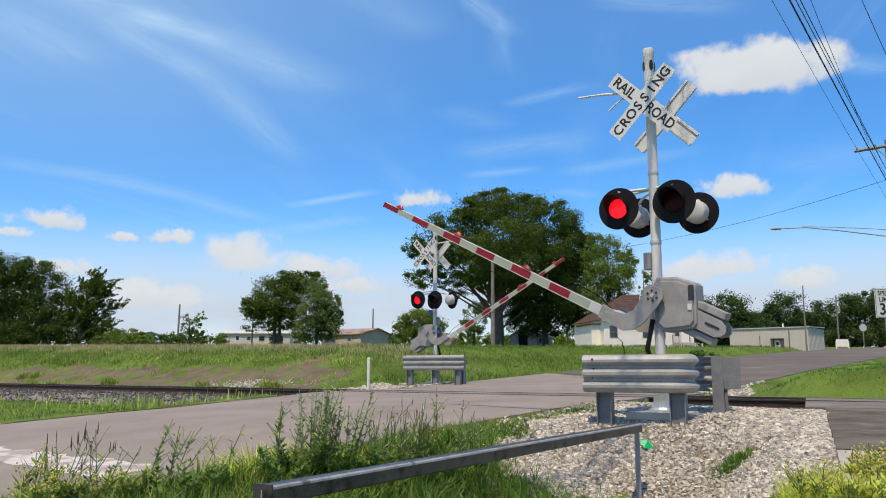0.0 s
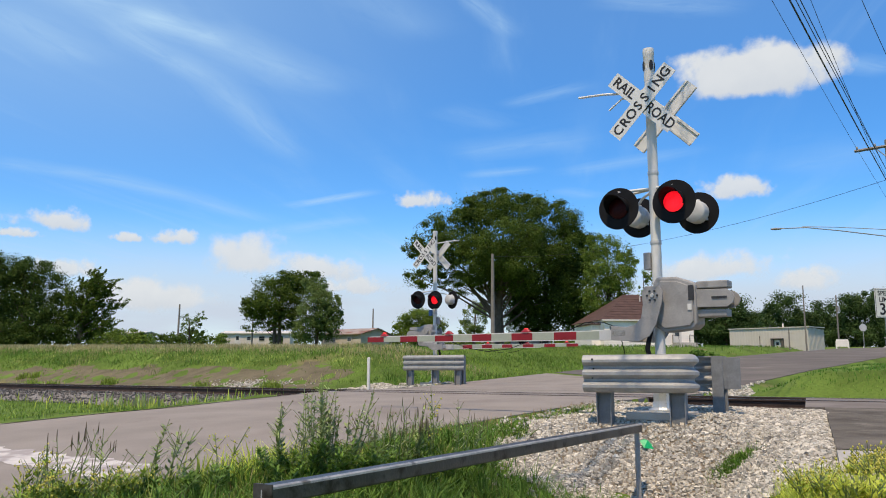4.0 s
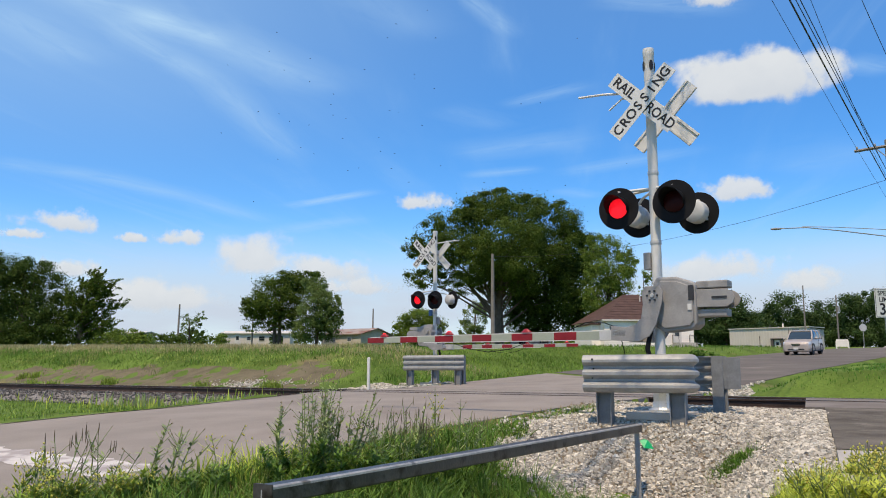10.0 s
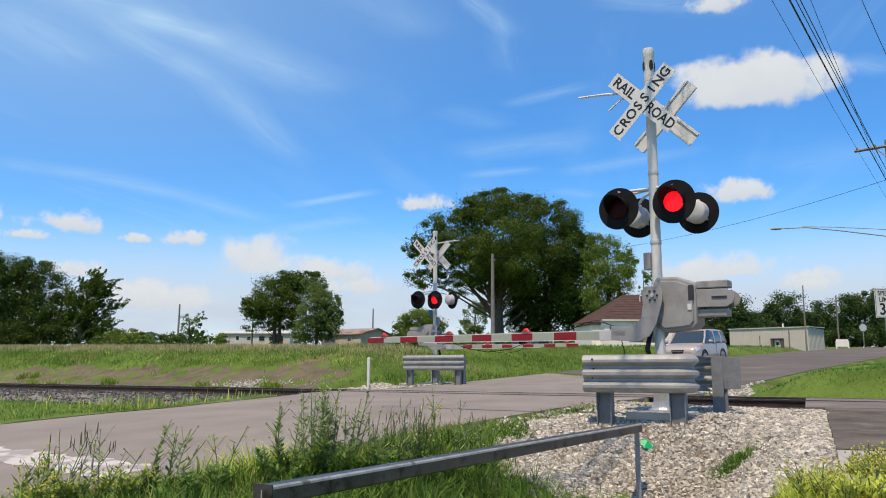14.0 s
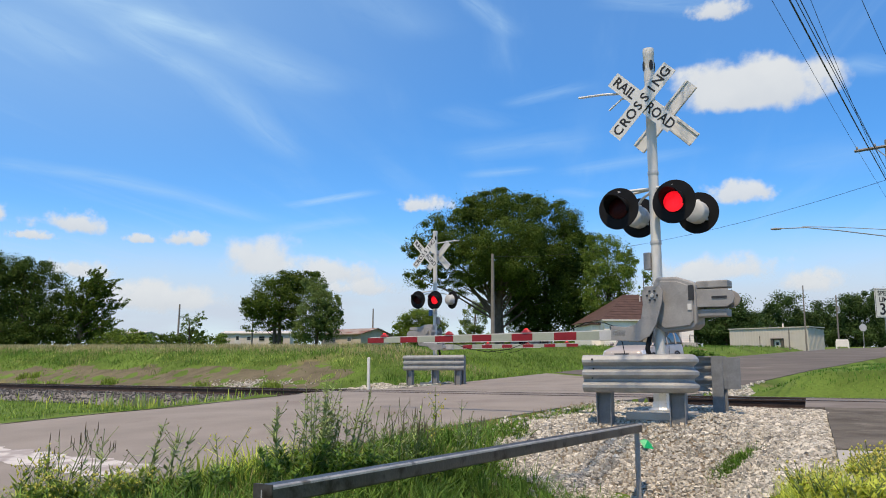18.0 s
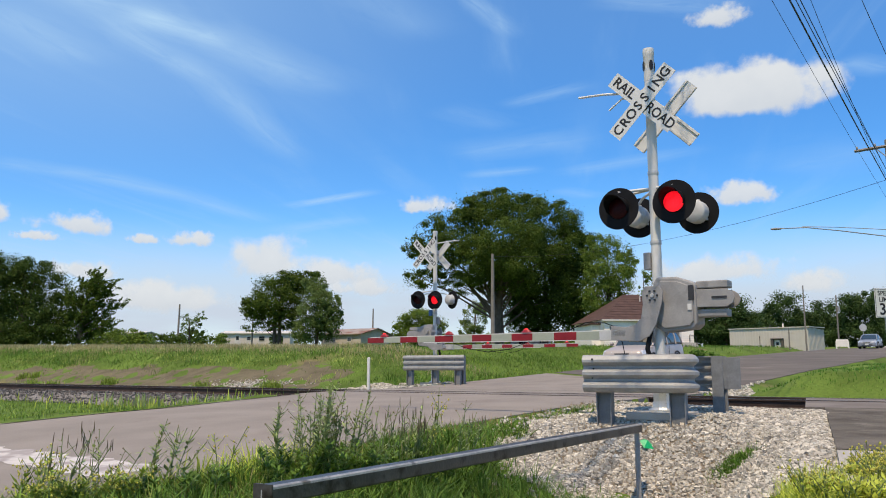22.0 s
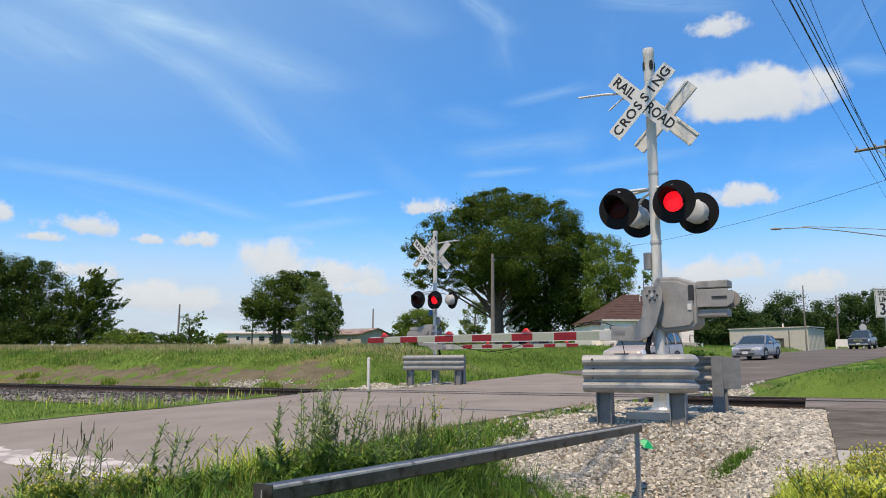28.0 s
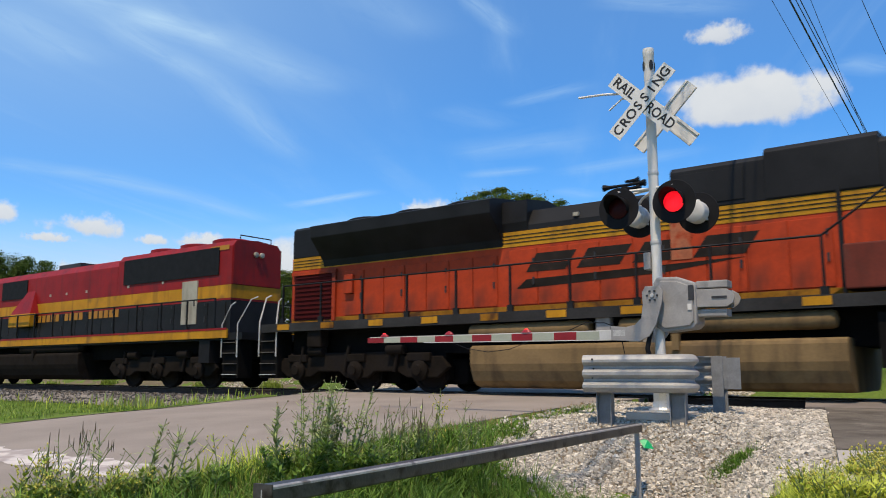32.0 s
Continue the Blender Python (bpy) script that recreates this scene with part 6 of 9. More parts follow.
    if kind == "pickup":
        for dz in (-0.3, 0.3):
            part("grille_bar", Shape().box(f + 0.01, 0, gzz + gh * dz, 0.03, gw * 0.8, gh * 0.1), CHROME, v, "chrome bar")
    part("front_bumper", Shape().box(f - 0.06, 0, body[0][3] + 0.08, 0.16, body[1][1] * (1.9 if kind == "pickup" else 1.3), 0.14 if kind == "pickup" else 0.09), CHROME if kind == "pickup" else PLASTIC, v, "chrome front bumper" if kind == "pickup" else "black lower intake", bevel=0.03)
    part("number_plate", Shape().box(f + 0.03, 0, body[0][3] + 0.14, 0.02, 0.3, 0.14), WHITE_PAINT, v, "plain pale plate")
    if kind == "suv":
        for s in (-1, 1):
            part("roof_rail", Shape().tube([(x1 - 0.1, s * w * 0.82, z + 0.04), (x1 - 0.25, s * w * 0.84, z + 0.1), (x0 + 0.2, s * w * 0.84, z + 0.09), (x0 + 0.05, s * w * 0.82, z + 0.03)], 0.02, 6), PLASTIC, v, "dark roof rail", smooth=True)
    wheels = []
    for sx in (-1, 1):
        for s in (-1, 1):
            x = sx * wb / 2 + (0.05 if kind != "pickup" else 0.0)
            m = pose(x, s * (W - 0.12), r, 90 * s * -1, 0, 0)
            wh = part("wheel", Shape().lathe([(r * 0.66, -0.09), (r * 0.96, -0.11), (r, -0.06), (r, 0.06), (r * 0.96, 0.11), (r * 0.66, 0.1)], None, 20), TYRE, v, "black tyre", at=m, smooth=True)
            part("rim", Shape().lathe([(r * 0.66, 0.06), (r * 0.64, 0.1), (r * 0.5, 0.085), (r * 0.12, 0.1), (r * 0.05, 0.11)], None, 16), RIM, wh, "alloy rim")
            arch = Shape().tube([(x + (r + 0.06) * math.cos(radians(a)), s * (W - 0.01), r + (r + 0.06) * math.sin(radians(a))) for a in range(-10, 191, 20)], 0.035, 5)
            part("wheel_arch", arch, PLASTIC, v, "dark wheel arch")
            wheels.append((wh, m, r))
    return v, wheels


suv, suv_wheels = vehicle("suv", "champagne sport utility vehicle driving up to the crossing", "sport utility vehicle")
sedan, sedan_wheels = vehicle("sedan", "silver blue sedan driving up behind the first vehicle", "sedan")
pickup, pickup_wheels = vehicle("pickup", "dark blue pickup truck with a chrome grille", "pickup truck")

# ---- locomotives ----
ORANGE = surface("orange_loco_paint", (0.36, 0.04, 0.009), 0.62, scale=1.2, vary=0.25, fine=14, bump=0.05, other=(0.17, 0.03, 0.014), other_at=0.56, other_scale=0.9, spec=0.2)
LOCO_BLACK = surface("black_loco_paint", (0.011, 0.0115, 0.0125), 0.6, scale=1.5, vary=0.35, fine=25, bump=0.05, spec=0.18)
LOCO_YELLOW = surface("yellow_loco_paint", (0.42, 0.2, 0.008), 0.6, scale=1.5, vary=0.18, fine=25, bump=0.03, other=(0.24, 0.12, 0.02), other_at=0.6, other_scale=1.6, spec=0.2)
MAROON = surface("faded_maroon_panel", (0.135, 0.03, 0.02), 0.75, scale=1.5, vary=0.2, fine=25, bump=0.05, other=(0.1, 0.035, 0.025), other_at=0.55, other_scale=2, spec=0.15)
GRILLE_RED = surface("dark_red_grille", (0.06, 0.006, 0.006), 0.8, scale=3, vary=0.2, fine=40, bump=0.2, spec=0.1)
LOCO_RED = surface("red_loco_paint", (0.225, 0.007, 0.007), 0.55, scale=1.2, vary=0.2, fine=20, bump=0.04, other=(0.17, 0.008, 0.012), other_at=0.58, other_scale=1.2, spec=0.22)
GOLD = surface("gold_lettering", (0.36, 0.17, 0.02), 0.5, scale=3, vary=0.1, fine=30, bump=0, spec=0.2)
TANK_TAN = surface("dusty_tank", (0.18, 0.122, 0.058), 0.8, scale=0.9, vary=0.2, fine=20, bump=0.1, other=(0.13, 0.09, 0.05), other_at=0.55, other_scale=0.7, spec=0.1)
TRUCK_GREY = surface("dusty_truck", (0.014, 0.011, 0.0085), 0.95, scale=2, vary=0.4, fine=25, bump=0.2, other=(0.013, 0.011, 0.01), other_at=0.5, other_scale=2, spec=0.06)
UNDER = surface("grimy_underframe", (0.008, 0.0075, 0.007), 0.95, scale=2, vary=0.3, fine=25, bump=0.1, spec=0.04)
WHEEL = surface("grimy_wheel_steel", (0.016, 0.013, 0.012), 0.85, scale=3, vary=0.3, fine=25, bump=0.1, spec=0.1)
TREAD = surface("worn_tread_edge", (0.11, 0.1, 0.09), 0.8, scale=4, vary=0.2, fine=40, bump=0, spec=0.1)
BASE_YELLOW = surface("grimy_yellow_line", (0.26, 0.115, 0.012), 0.8, scale=2, vary=0.25, fine=20, bump=0, other=(0.09, 0.04, 0.015), other_at=0.52, other_scale=2.4, spec=0.1)
WORN_ORANGE = surface("worn_pinkish_orange", (0.36, 0.12, 0.06), 0.8, scale=3, vary=0.25, fine=20, bump=0.03, other=(0.3, 0.045, 0.015), other_at=0.5, other_scale=3, spec=0.15)
# faded orange, paler still: steep sun on roof and awning is in the colour
FADED_LIT = surface("faded_orange_sunlit", (0.36, 0.07, 0.04), 0.7, scale=2, vary=0.2, fine=20, bump=0.03, spec=0.2)
CAB_DUST = surface("brown_brake_dust", (0.115, 0.035, 0.018), 0.9, scale=1.5, vary=0.3, fine=18, bump=0.03, other=(0.06, 0.03, 0.02), other_at=0.5, other_scale=1.4, spec=0.08)
SILL_GREY = surface("dusty_grey_sill", (0.03, 0.03, 0.03), 0.85, scale=1.2, vary=0.3, fine=20, bump=0.05, other=(0.06, 0.045, 0.035), other_at=0.58, other_scale=1.0, spec=0.1)
CAB_GLASS = surface("tinted_cab_glass", (0.012, 0.014, 0.016), 0.15, scale=2, vary=0.3, fine=6, bump=0, other=(0.05, 0.052, 0.05), other_at=0.6, other_scale=1.5, spec=0.18)
EMBLEM = surface("faded_black_emblem", (0.02, 0.016, 0.013), 0.7, scale=3, vary=0.3, fine=25, bump=0.0, other=(0.05, 0.026, 0.018), other_at=0.62, other_scale=3, spec=0.1)
SCREEN_GLASS = surface("grey_windscreen", (0.07, 0.075, 0.08), 0.12, scale=2, vary=0.3, fine=6, bump=0, other=(0.11, 0.11, 0.105), other_at=0.55, other_scale=1.5, spec=0.35)
RAIL_WHITE = surface("white_handrail", (0.5, 0.49, 0.46), 0.6, scale=3, vary=0.15, fine=40, bump=0, spec=0.2)
PALE_DOOR = surface("pale_door", (0.34, 0.32, 0.26), 0.7, scale=2, vary=0.14, fine=25, bump=0.03, spec=0.15)
LAMP_WHITE = glow("lit_headlamp", (1.0, 0.9, 0.74), 1.6)


for m, c, a in ((ORANGE, (0.08, 0.022, 0.012), 0.5), (LOCO_RED, (0.05, 0.012, 0.012), 0.6), (LOCO_YELLOW, (0.1, 0.05, 0.015), 0.6), (TANK_TAN, (0.06, 0.042, 0.026), 0.7), (PALE_DOOR, (0.1, 0.08, 0.06), 0.6), (MAROON, (0.03, 0.016, 0.012), 0.6)):
    streaky(m, c, a, 3.2, 0.5)


def truck(loco, x, side_mat):
    """A three-axle truck: side frames, journal boxes, springs, six wheels."""
    t = part("truck", Shape().box(x, 0, 0.78, 5.2, 1.9, 0.5), UNDER, loco, "grimy dark three-axle truck")
    for k in (-2.07, 0, 2.07):
        part("traction_motor", Shape().box(x + k + 0.5, 0, 0.5, 0.9, 1.3, 0.6), UNDER, t, "dark traction motor", bevel=0.08)
    for s in (-1, 1):
        prof = [(-2.9, 0.6), (-2.7, 0.86), (-1.6, 0.86), (-1.2, 0.98), (1.2, 0.98), (1.6, 0.86), (2.7, 0.86), (2.9, 0.6), (2.55, 0.36), (1.65, 0.36), (1.35, 0.5), (0.6, 0.5), (0.36, 0.34), (-0.36, 0.34), (-0.6, 0.5), (-1.35, 0.5), (-1.65, 0.36), (-2.55, 0.36)]
        part("side_frame", Shape().prism(prof, Matrix(((1, 0, 0, x), (0, 0, -1, s * 1.16 + 0.07), (0, 1, 0, 0), (0, 0, 0, 1))), 0.14), TRUCK_GREY, t, "cast side frame", bevel=0.03)
        for k in (-2.07, 0, 2.07):
            part("journal_box", Shape().lathe([(0.25, 0), (0.25, 0.1), (0.13, 0.16), (0.12, 0.2)], pose(x + k, s * 1.2, 0.53, -90 * s, 0, 0), 12), TRUCK_GREY, t, "round journal box", smooth=True)
            part("wheel", Shape().lathe([(0.1, -0.07), (0.53, -0.07), (0.53, 0.06), (0.46, 0.07), (0.42, 0.02), (0.12, 0.03)], pose(x + k, s * 0.78, 0.53, -90 * s, 0, 0), 28), WHEEL, t, "steel wheel", smooth=True)
            part("shock_absorber", Shape().tube([(x + k * 0.8 - 0.35, s * 1.28, 0.5), (x + k * 0.8 - 0.2, s * 1.28, 1.15)], 0.05, 8), TRUCK_GREY, t)
            part("brake_shoe", Shape().box(x + k + 0.58, s * 0.86, 0.5, 0.1, 0.2, 0.4), UNDER, t)
            part("spring_pocket", Shape().box(x + k - 0.02, s * 1.24, 0.84, 0.7, 0.14, 0.2), TRUCK_GREY, t, bevel=0.03)
        for k in (-1.35, 1.35):
            part("brake_cylinder", Shape().tube([(x + k - 0.25, s * 1.28, 1.02), (x + k + 0.25, s * 1.28, 1.02)], 0.12, 10), TRUCK_GREY, t, "brake cylinder", smooth=True)


def handrail(loco, xs, z0, z1, y, mat, r=0.022):
    for s in (-1, 1):
        part("handrail", Shape().tube([(x, s * y, z1) for x in xs], r, 6), mat, loco, "long tubular handrail")
        for x in xs:
            part("stanchion", Shape().box(x, s * y, (z0 + z1) / 2, 0.04, 0.05, z1 - z0).box(x, s * y, z0 + 0.06, 0.14, 0.07, 0.14), mat, loco, "handrail stanchion")


def steps(loco, x, y, out, mat=None):
    """Stair well with treads and two white grab rails, at the corner of the frame."""
    for s in (-1, 1):
        part("step_well", Shape().box(x, s * (y - 0.32), 0.95, 0.7, 0.5, 1.25), UNDER, loco, "black stair well")
        for z in (0.42, 0.72, 1.02, 1.32):
            part("tread", Shape().box(x, s * (y - 0.03), z, 0.56, 0.1, 0.018), TREAD if z > 0.5 else RAIL_WHITE, loco, "pale-edged tread")
        for dx, top, dy in ((-0.35 * out, 2.5, 0.3), (0.35 * out, 2.64, 0.55)):
            part("grab_rail", Shape().tube([(x + dx, s * y, 0.9), (x + dx, s * y, 1.84), (x + dx + 0.14 * out, s * (y - dy * 0.6), top - 0.1), (x + dx + 0.18 * out, s * (y - dy), top)], 0.018, 6), RAIL_WHITE, loco, "white grab rail")


def coupler(loco, x, s):
    part("coupler", Shape().box(x - s * 0.25, 0, 0.85, 0.6, 0.22, 0.24).box(x + s * 0.06, 0.05, 0.85, 0.26, 0.34, 0.32), WHEEL, loco, "dark knuckle coupler", bevel=0.03)
    for y in (-0.55, 0.5):
        part("air_hose", Shape().tube([(x - s * 0.2, y, 1.2), (x + s * 0.1, y * 0.95, 0.85), (x + s * 0.2, y * 0.7, 0.5), (x + s * 0.3, y * 0.4, 0.62)], 0.03, 6), BLACK, loco, "black air hose")


def hood_doors(loco, x0, x1, n, y, z0, z1, mat, gap=0.03):
    """Panel doors along both sides of the hood, with handles."""
    w = (x1 - x0) / n
    for s in (-1, 1):
        me = mesh_of("hood_door", Shape().box(0, 0, 0, w - gap, 0.03, z1 - z0), mat, bevel=0.008)
        for i in range(n):
            d = new("hood_door", me)
            d.parent = loco
            d.matrix_basis = pose(x0 + w * (i + 0.5), s * (y + 0.012), (z0 + z1) / 2)
            if i % 2 == 0 and s < 0:
                part("latch", Shape().box(w * 0.36, s * 0.025, -0.1, 0.04, 0.03, 0.16), DARK_STEEL, d)
                part("hinge", Shape().box(w * 0.36, s * 0.025, 0.35, 0.04, 0.03, 0.1), DARK_STEEL, d)


def hood_section(loco, name, x0, x1, prof, mat, label, bevel=0.0):
    """A length of hood: half profile (y, z) mirrored, pushed from x0 to x1."""
    full = [(-a, b) for a, b in prof] + [(a, b) for a, b in reversed(prof)]
    m = Matrix(((0, 0, 1, x0), (1, 0, 0, 0), (0, 1, 0, 0), (0, 0, 0, 1)))
    return part(name, Shape().prism(full, m, x1 - x0), mat, loco, label, bevel=bevel)


def fuel_tank(loco, x0, x1, zt, zb, mat):
    prof = [(1.4, zt), (1.48, zt - 0.04), (1.5, zt - 0.1), (1.5, zt - 0.4), (1.46, zt - 0.55), (1.37, zb + 0.16), (1.24, zb + 0.05), (1.08, zb), (0, zb)]
    t = hood_section(loco, "fuel_tank", x0, x1, prof, mat, "large fuel tank slung under the frame", 0.03)
    for s in (-1, 1):
        part("filler", Shape().box((x0 + x1) / 2 + 0.9, s * 1.5, zt - 0.02, 0.14, 0.1, 0.3), mat, t, "fuel filler")
    return t


def build_orange_loco():
    L = thing("locomotive", Matrix.Identity(4), "orange and black diesel locomotive with yellow stripes, hauling a train", "locomotive", "locomotives")
    # frame
    part("frame", Shape().box(-7.95, 0, 1.66, 20.6, 2.96, 0.2), LOCO_BLACK, L, "black underframe")
    for s in (-1, 1):
        part("side_sill", Shape().box(-7.95, s * 1.5, 1.66, 20.7, 0.04, 0.22), SILL_GREY, L, "dusty grey side sill")
        for i, x in enumerate(np.arange(-17.4, 2.6, 1.66)):
            part("sill_stripe", Shape().box(x, s * 1.525, 1.67, 0.46, 0.012, 0.15), BASE_YELLOW if i % 3 == 1 else LOCO_YELLOW, L, "faded sill mark")
        part("base_line", Shape().box(-9.4, s * 0.944, 1.86, 16.6, 0.03, 0.13), BASE_YELLOW, L, "grimy yellow line at the foot of the hood")
    # long hood
    hood_section(L, "hood_lower", -17.7, -1.02, [(0.93, 1.76), (0.93, 3.26)], ORANGE, "orange engine hood")
    hood_doors(L, -15.7, -10.9, 7, 0.93, 1.95, 3.1, ORANGE)
    hood_doors(L, -10.6, -3.9, 9, 0.93, 1.95, 3.18, ORANGE)
    band = hood_section(L, "yellow_band", -17.72, -1.02, [(0.94, 3.26), (0.94, 3.6)], LOCO_YELLOW, "yellow band along the hood")
    for z in (3.35, 3.43, 3.51):
        for s in (-1, 1):
            part("pinstripe", Shape().box(-9.4, s * 0.946, z, 16.6, 0.006, 0.016), LOCO_BLACK, band)
    hood_section(L, "low_hood_top", -10.6, -6.8, [(0.93, 3.6), (0.93, 3.72), (0.72, 4.08), (0, 4.12)], LOCO_BLACK, "black rounded hood top")
    hood_section(L, "high_hood_top", -6.8, -1.02, [(0.95, 3.6), (0.95, 4.38), (0.85, 4.48), (0, 4.55)], LOCO_BLACK, "black raised hood top", 0.02)
    hood_section(L, "intake_housing", -5.0, -3.1, [(0.965, 3.62), (0.965, 4.5), (0.86, 4.6), (0, 4.66)], LOCO_BLACK, "raised black air intake", 0.02)
    for x in (-6.0, -1.9):
        for s in (-1, 1):
            part("hood_panel", Shape().box(x, s * 0.955, 4.0, 1.25, 0.02, 0.62), LOCO_BLACK, L, "black intake panel", bevel=0.006)
    fl = hood_section(L, "radiator_wing", -16.5, -10.75, [(0.93, 3.26), (1.0, 3.45), (1.47, 4.0), (1.5, 4.3), (1.3, 4.36), (0, 4.5)], LOCO_BLACK, "flared black radiator section", 0.015)
    hood_section(L, "tail_hood", -17.72, -16.5, [(0.95, 3.6), (0.95, 4.38), (0.85, 4.46), (0, 4.5)], LOCO_BLACK, "black tail end of the hood", 0.015)
    hood_section(L, "radiator_cowl", -10.75, -10.1, [(0.93, 3.6), (0.98, 3.8), (0.95, 4.3), (0, 4.42)], LOCO_BLACK, "black sloping cowl")
    for x in (-15.6, -13.9, -12.2):
        part("radiator_fan", Shape().lathe([(0.7, 4.48), (0.7, 4.56), (0.6, 4.6), (0.1, 4.6)], pose(x, 0, 0), 20), LOCO_BLACK, fl, "round radiator fan", smooth=True)
    for s in (-1, 1):
        g = part("rear_grille", Shape().box(-16.85, s * 0.94, 2.5, 1.5, 0.06, 1.25), GRILLE_RED, L, "dark red louvred grille")
        for k in range(10):
            part("louvre", Shape().box(-16.85, s * 0.98, 1.95 + k * 0.12, 1.36, 0.03, 0.03), GRILLE_RED, g)
        part("grille_frame", Shape().box(-16.07, s * 0.97, 2.5, 0.12, 0.06, 1.35).box(-16.85, s * 0.97, 3.15, 1.7, 0.06, 0.1), ORANGE, g)
        part("sand_filler", Shape().box(-15.5, s * 1.0, 2.75, 0.3, 0.1, 0.5), ORANGE, L, "orange equipment box", bevel=0.02)
    # emblem as plain slanted shapes, and its underline
    for x0 in (-10.0, -8.75, -7.5, -6.25):
        for s in (-1, 1):
            y = s * 0.962
            slant = lambda a, z: (x0 + a + (z - 2.66) * 0.7 - 0.15, y, z)
            sh = Shape()
            for z0, z1 in ((2.66, 2.83), (2.88, 3.06)):
                sh.add([slant(0.0, z0), slant(0.98, z0), slant(0.98, z1), slant(0.0, z1)], [(0, 1, 2, 3)])
            part("emblem", sh, EMBLEM, L, "faded black slanted emblem shape")
    for s in (-1, 1):
        part("emblem", Shape().add([(-10.4, s * 0.962, 2.3), (-5.6, s * 0.962, 2.6), (-10.15, s * 0.962, 2.5)], [(0, 1, 2)]).add([(-10.4, s * 0.962, 2.3), (-7.0, s * 0.962, 2.42), (-5.4, s * 0.962, 2.6), (-10.15, s * 0.962, 2.5)], [(0, 1, 2, 3)]), EMBLEM, L, "black tapering underline")
    for s in (-1, 1):
        part("worn_patch", Shape().box(-6.62, s * 0.965, 3.12, 0.42, 0.008, 0.95), WORN_ORANGE, L, "scuffed pinkish patch on the hood")
        part("hood_post", Shape().box(-3.78, s * 0.96, 2.75, 0.07, 0.05, 1.9), LOCO_BLACK, L, "dark upright at the hood joint")
    # electrical locker along the walkway
    for s in (-1, 1):
        b = part("side_locker", Shape().box(-2.4, s * 1.22, 2.22, 2.55, 0.56, 0.76), MAROON, L, "faded maroon side locker", bevel=0.03)
        for x in (-2.75, -1.85):
            for k in range(4):
                for dx in (-0.12, 0.12):
                    part("louvre", Shape().box(x + dx, s * 1.505, 2.3 + k * 0.06, 0.19, 0.02, 0.025), PALE_DOOR, b)
    # cab
    side = [(-1.05, 1.78), (2.38, 1.84), (2.4, 3.38), (1.6, 3.64), (1.4, 4.36), (-1.05, 4.36)]
    for s in (-1, 1):
        part("cab_side", Shape().prism(side, Matrix(((1, 0, 0, 0), (0, 0, -1, s * 1.5 + 0.03), (0, 1, 0, 0), (0, 0, 0, 1))), 0.06), ORANGE, L, "orange cab side")
        w = part("cab_window", Shape().box(0.19, s * 1.5, 3.815, 1.88, 0.09, 0.6), CAB_GLASS, L, "dark side window")
        for x, wide in ((-0.74, 0.06), (-0.3, 0.1), (0.2, 0.03), (0.66, 0.05), (1.12, 0.06)):
            part("window_frame", Shape().box(x, s * 1.535, 3.815, wide, 0.05, 0.62), ORANGE if wide > 0.09 else PALE_DOOR, w, "red inner upright" if wide > 0.09 else "pale window frame")
        for z in (3.51, 4.12):
            part("window_frame", Shape().box(0.19, s * 1.535, z, 1.92, 0.05, 0.05), ORANGE if z > 4 else PALE_DOOR, w)
        part("window_awning", Shape().add([(-0.95, s * 1.5, 4.4), (1.15, s * 1.5, 4.4), (1.15, s * 1.68, 4.3), (-0.95, s * 1.68, 4.3), (-0.95, s * 1.5, 4.36), (1.15, s * 1.5, 4.36), (1.15, s * 1.68, 4.27), (-0.95, s * 1.68, 4.27)], [(0, 1, 2, 3), (7, 6, 5, 4), (3, 2, 6, 7), (0, 3, 7, 4), (1, 5, 6, 2)]), FADED_LIT, L, "faded window awning, sunlit pink put into its colour")
        part("cab_panel", Shape().box(0.35, s * 1.535, 2.62, 2.2, 0.006, 0.012).box(1.9, s * 1.535, 3.1, 0.3, 0.03, 0.02), DARK_STEEL, L, "panel seam and grab iron")
        part("side_placard", Shape().box(1.7, s * 1.536, 2.32, 0.36, 0.008, 0.3), surface_once("faded_placard", (0.5, 0.33, 0.12)), L, "faded yellow placard")
        part("cab_sill", Shape().box(0.67, s * 1.535, 1.9, 3.4, 0.012, 0.22), CAB_DUST, L, "brown dust along the cab foot")
        words("lettering", "9258", 0.56, EMBLEM, L, pose(0.19, s * 1.537, 2.96, 90, 0, 0 if s < 0 else 180), "black numerals", 1.24)
    part("cab_rear", Shape().box(-1.03, 0, 3.1, 0.06, 2.94, 2.5), ORANGE, L)
    part("cab_roof", Shape().add([(-1.1, -1.53, 4.34), (1.28, -1.53, 4.34), (1.28, 1.53, 4.34), (-1.1, 1.53, 4.34), (-1.1, -0.8, 4.66), (1.4, -0.8, 4.66), (1.4, 0.8, 4.66), (-1.1, 0.8, 4.66)], [(0, 4, 5, 1), (4, 7, 6, 5), (7, 3, 2, 6), (1, 5, 6, 2), (0, 3, 7, 4), (0, 1, 2, 3)]), FADED_LIT, L, "faded orange faceted cab roof, sunlit brightness put into its colour", bevel=0.02)
    part("roof_unit", Shape().box(0.1, -0.1, 4.72, 0.75, 0.9, 0.14), PALE_DOOR, L, "pale roof air unit", bevel=0.02)
    part("number_box", Shape().box(1.52, 0, 4.52, 0.34, 1.3, 0.24), ORANGE, L, "orange headlight and number housing", bevel=0.03)
    for s in (-1, 1):
        part("number_pane", Shape().box(1.695, s * 0.42, 4.52, 0.02, 0.34, 0.13), CAB_GLASS, L)
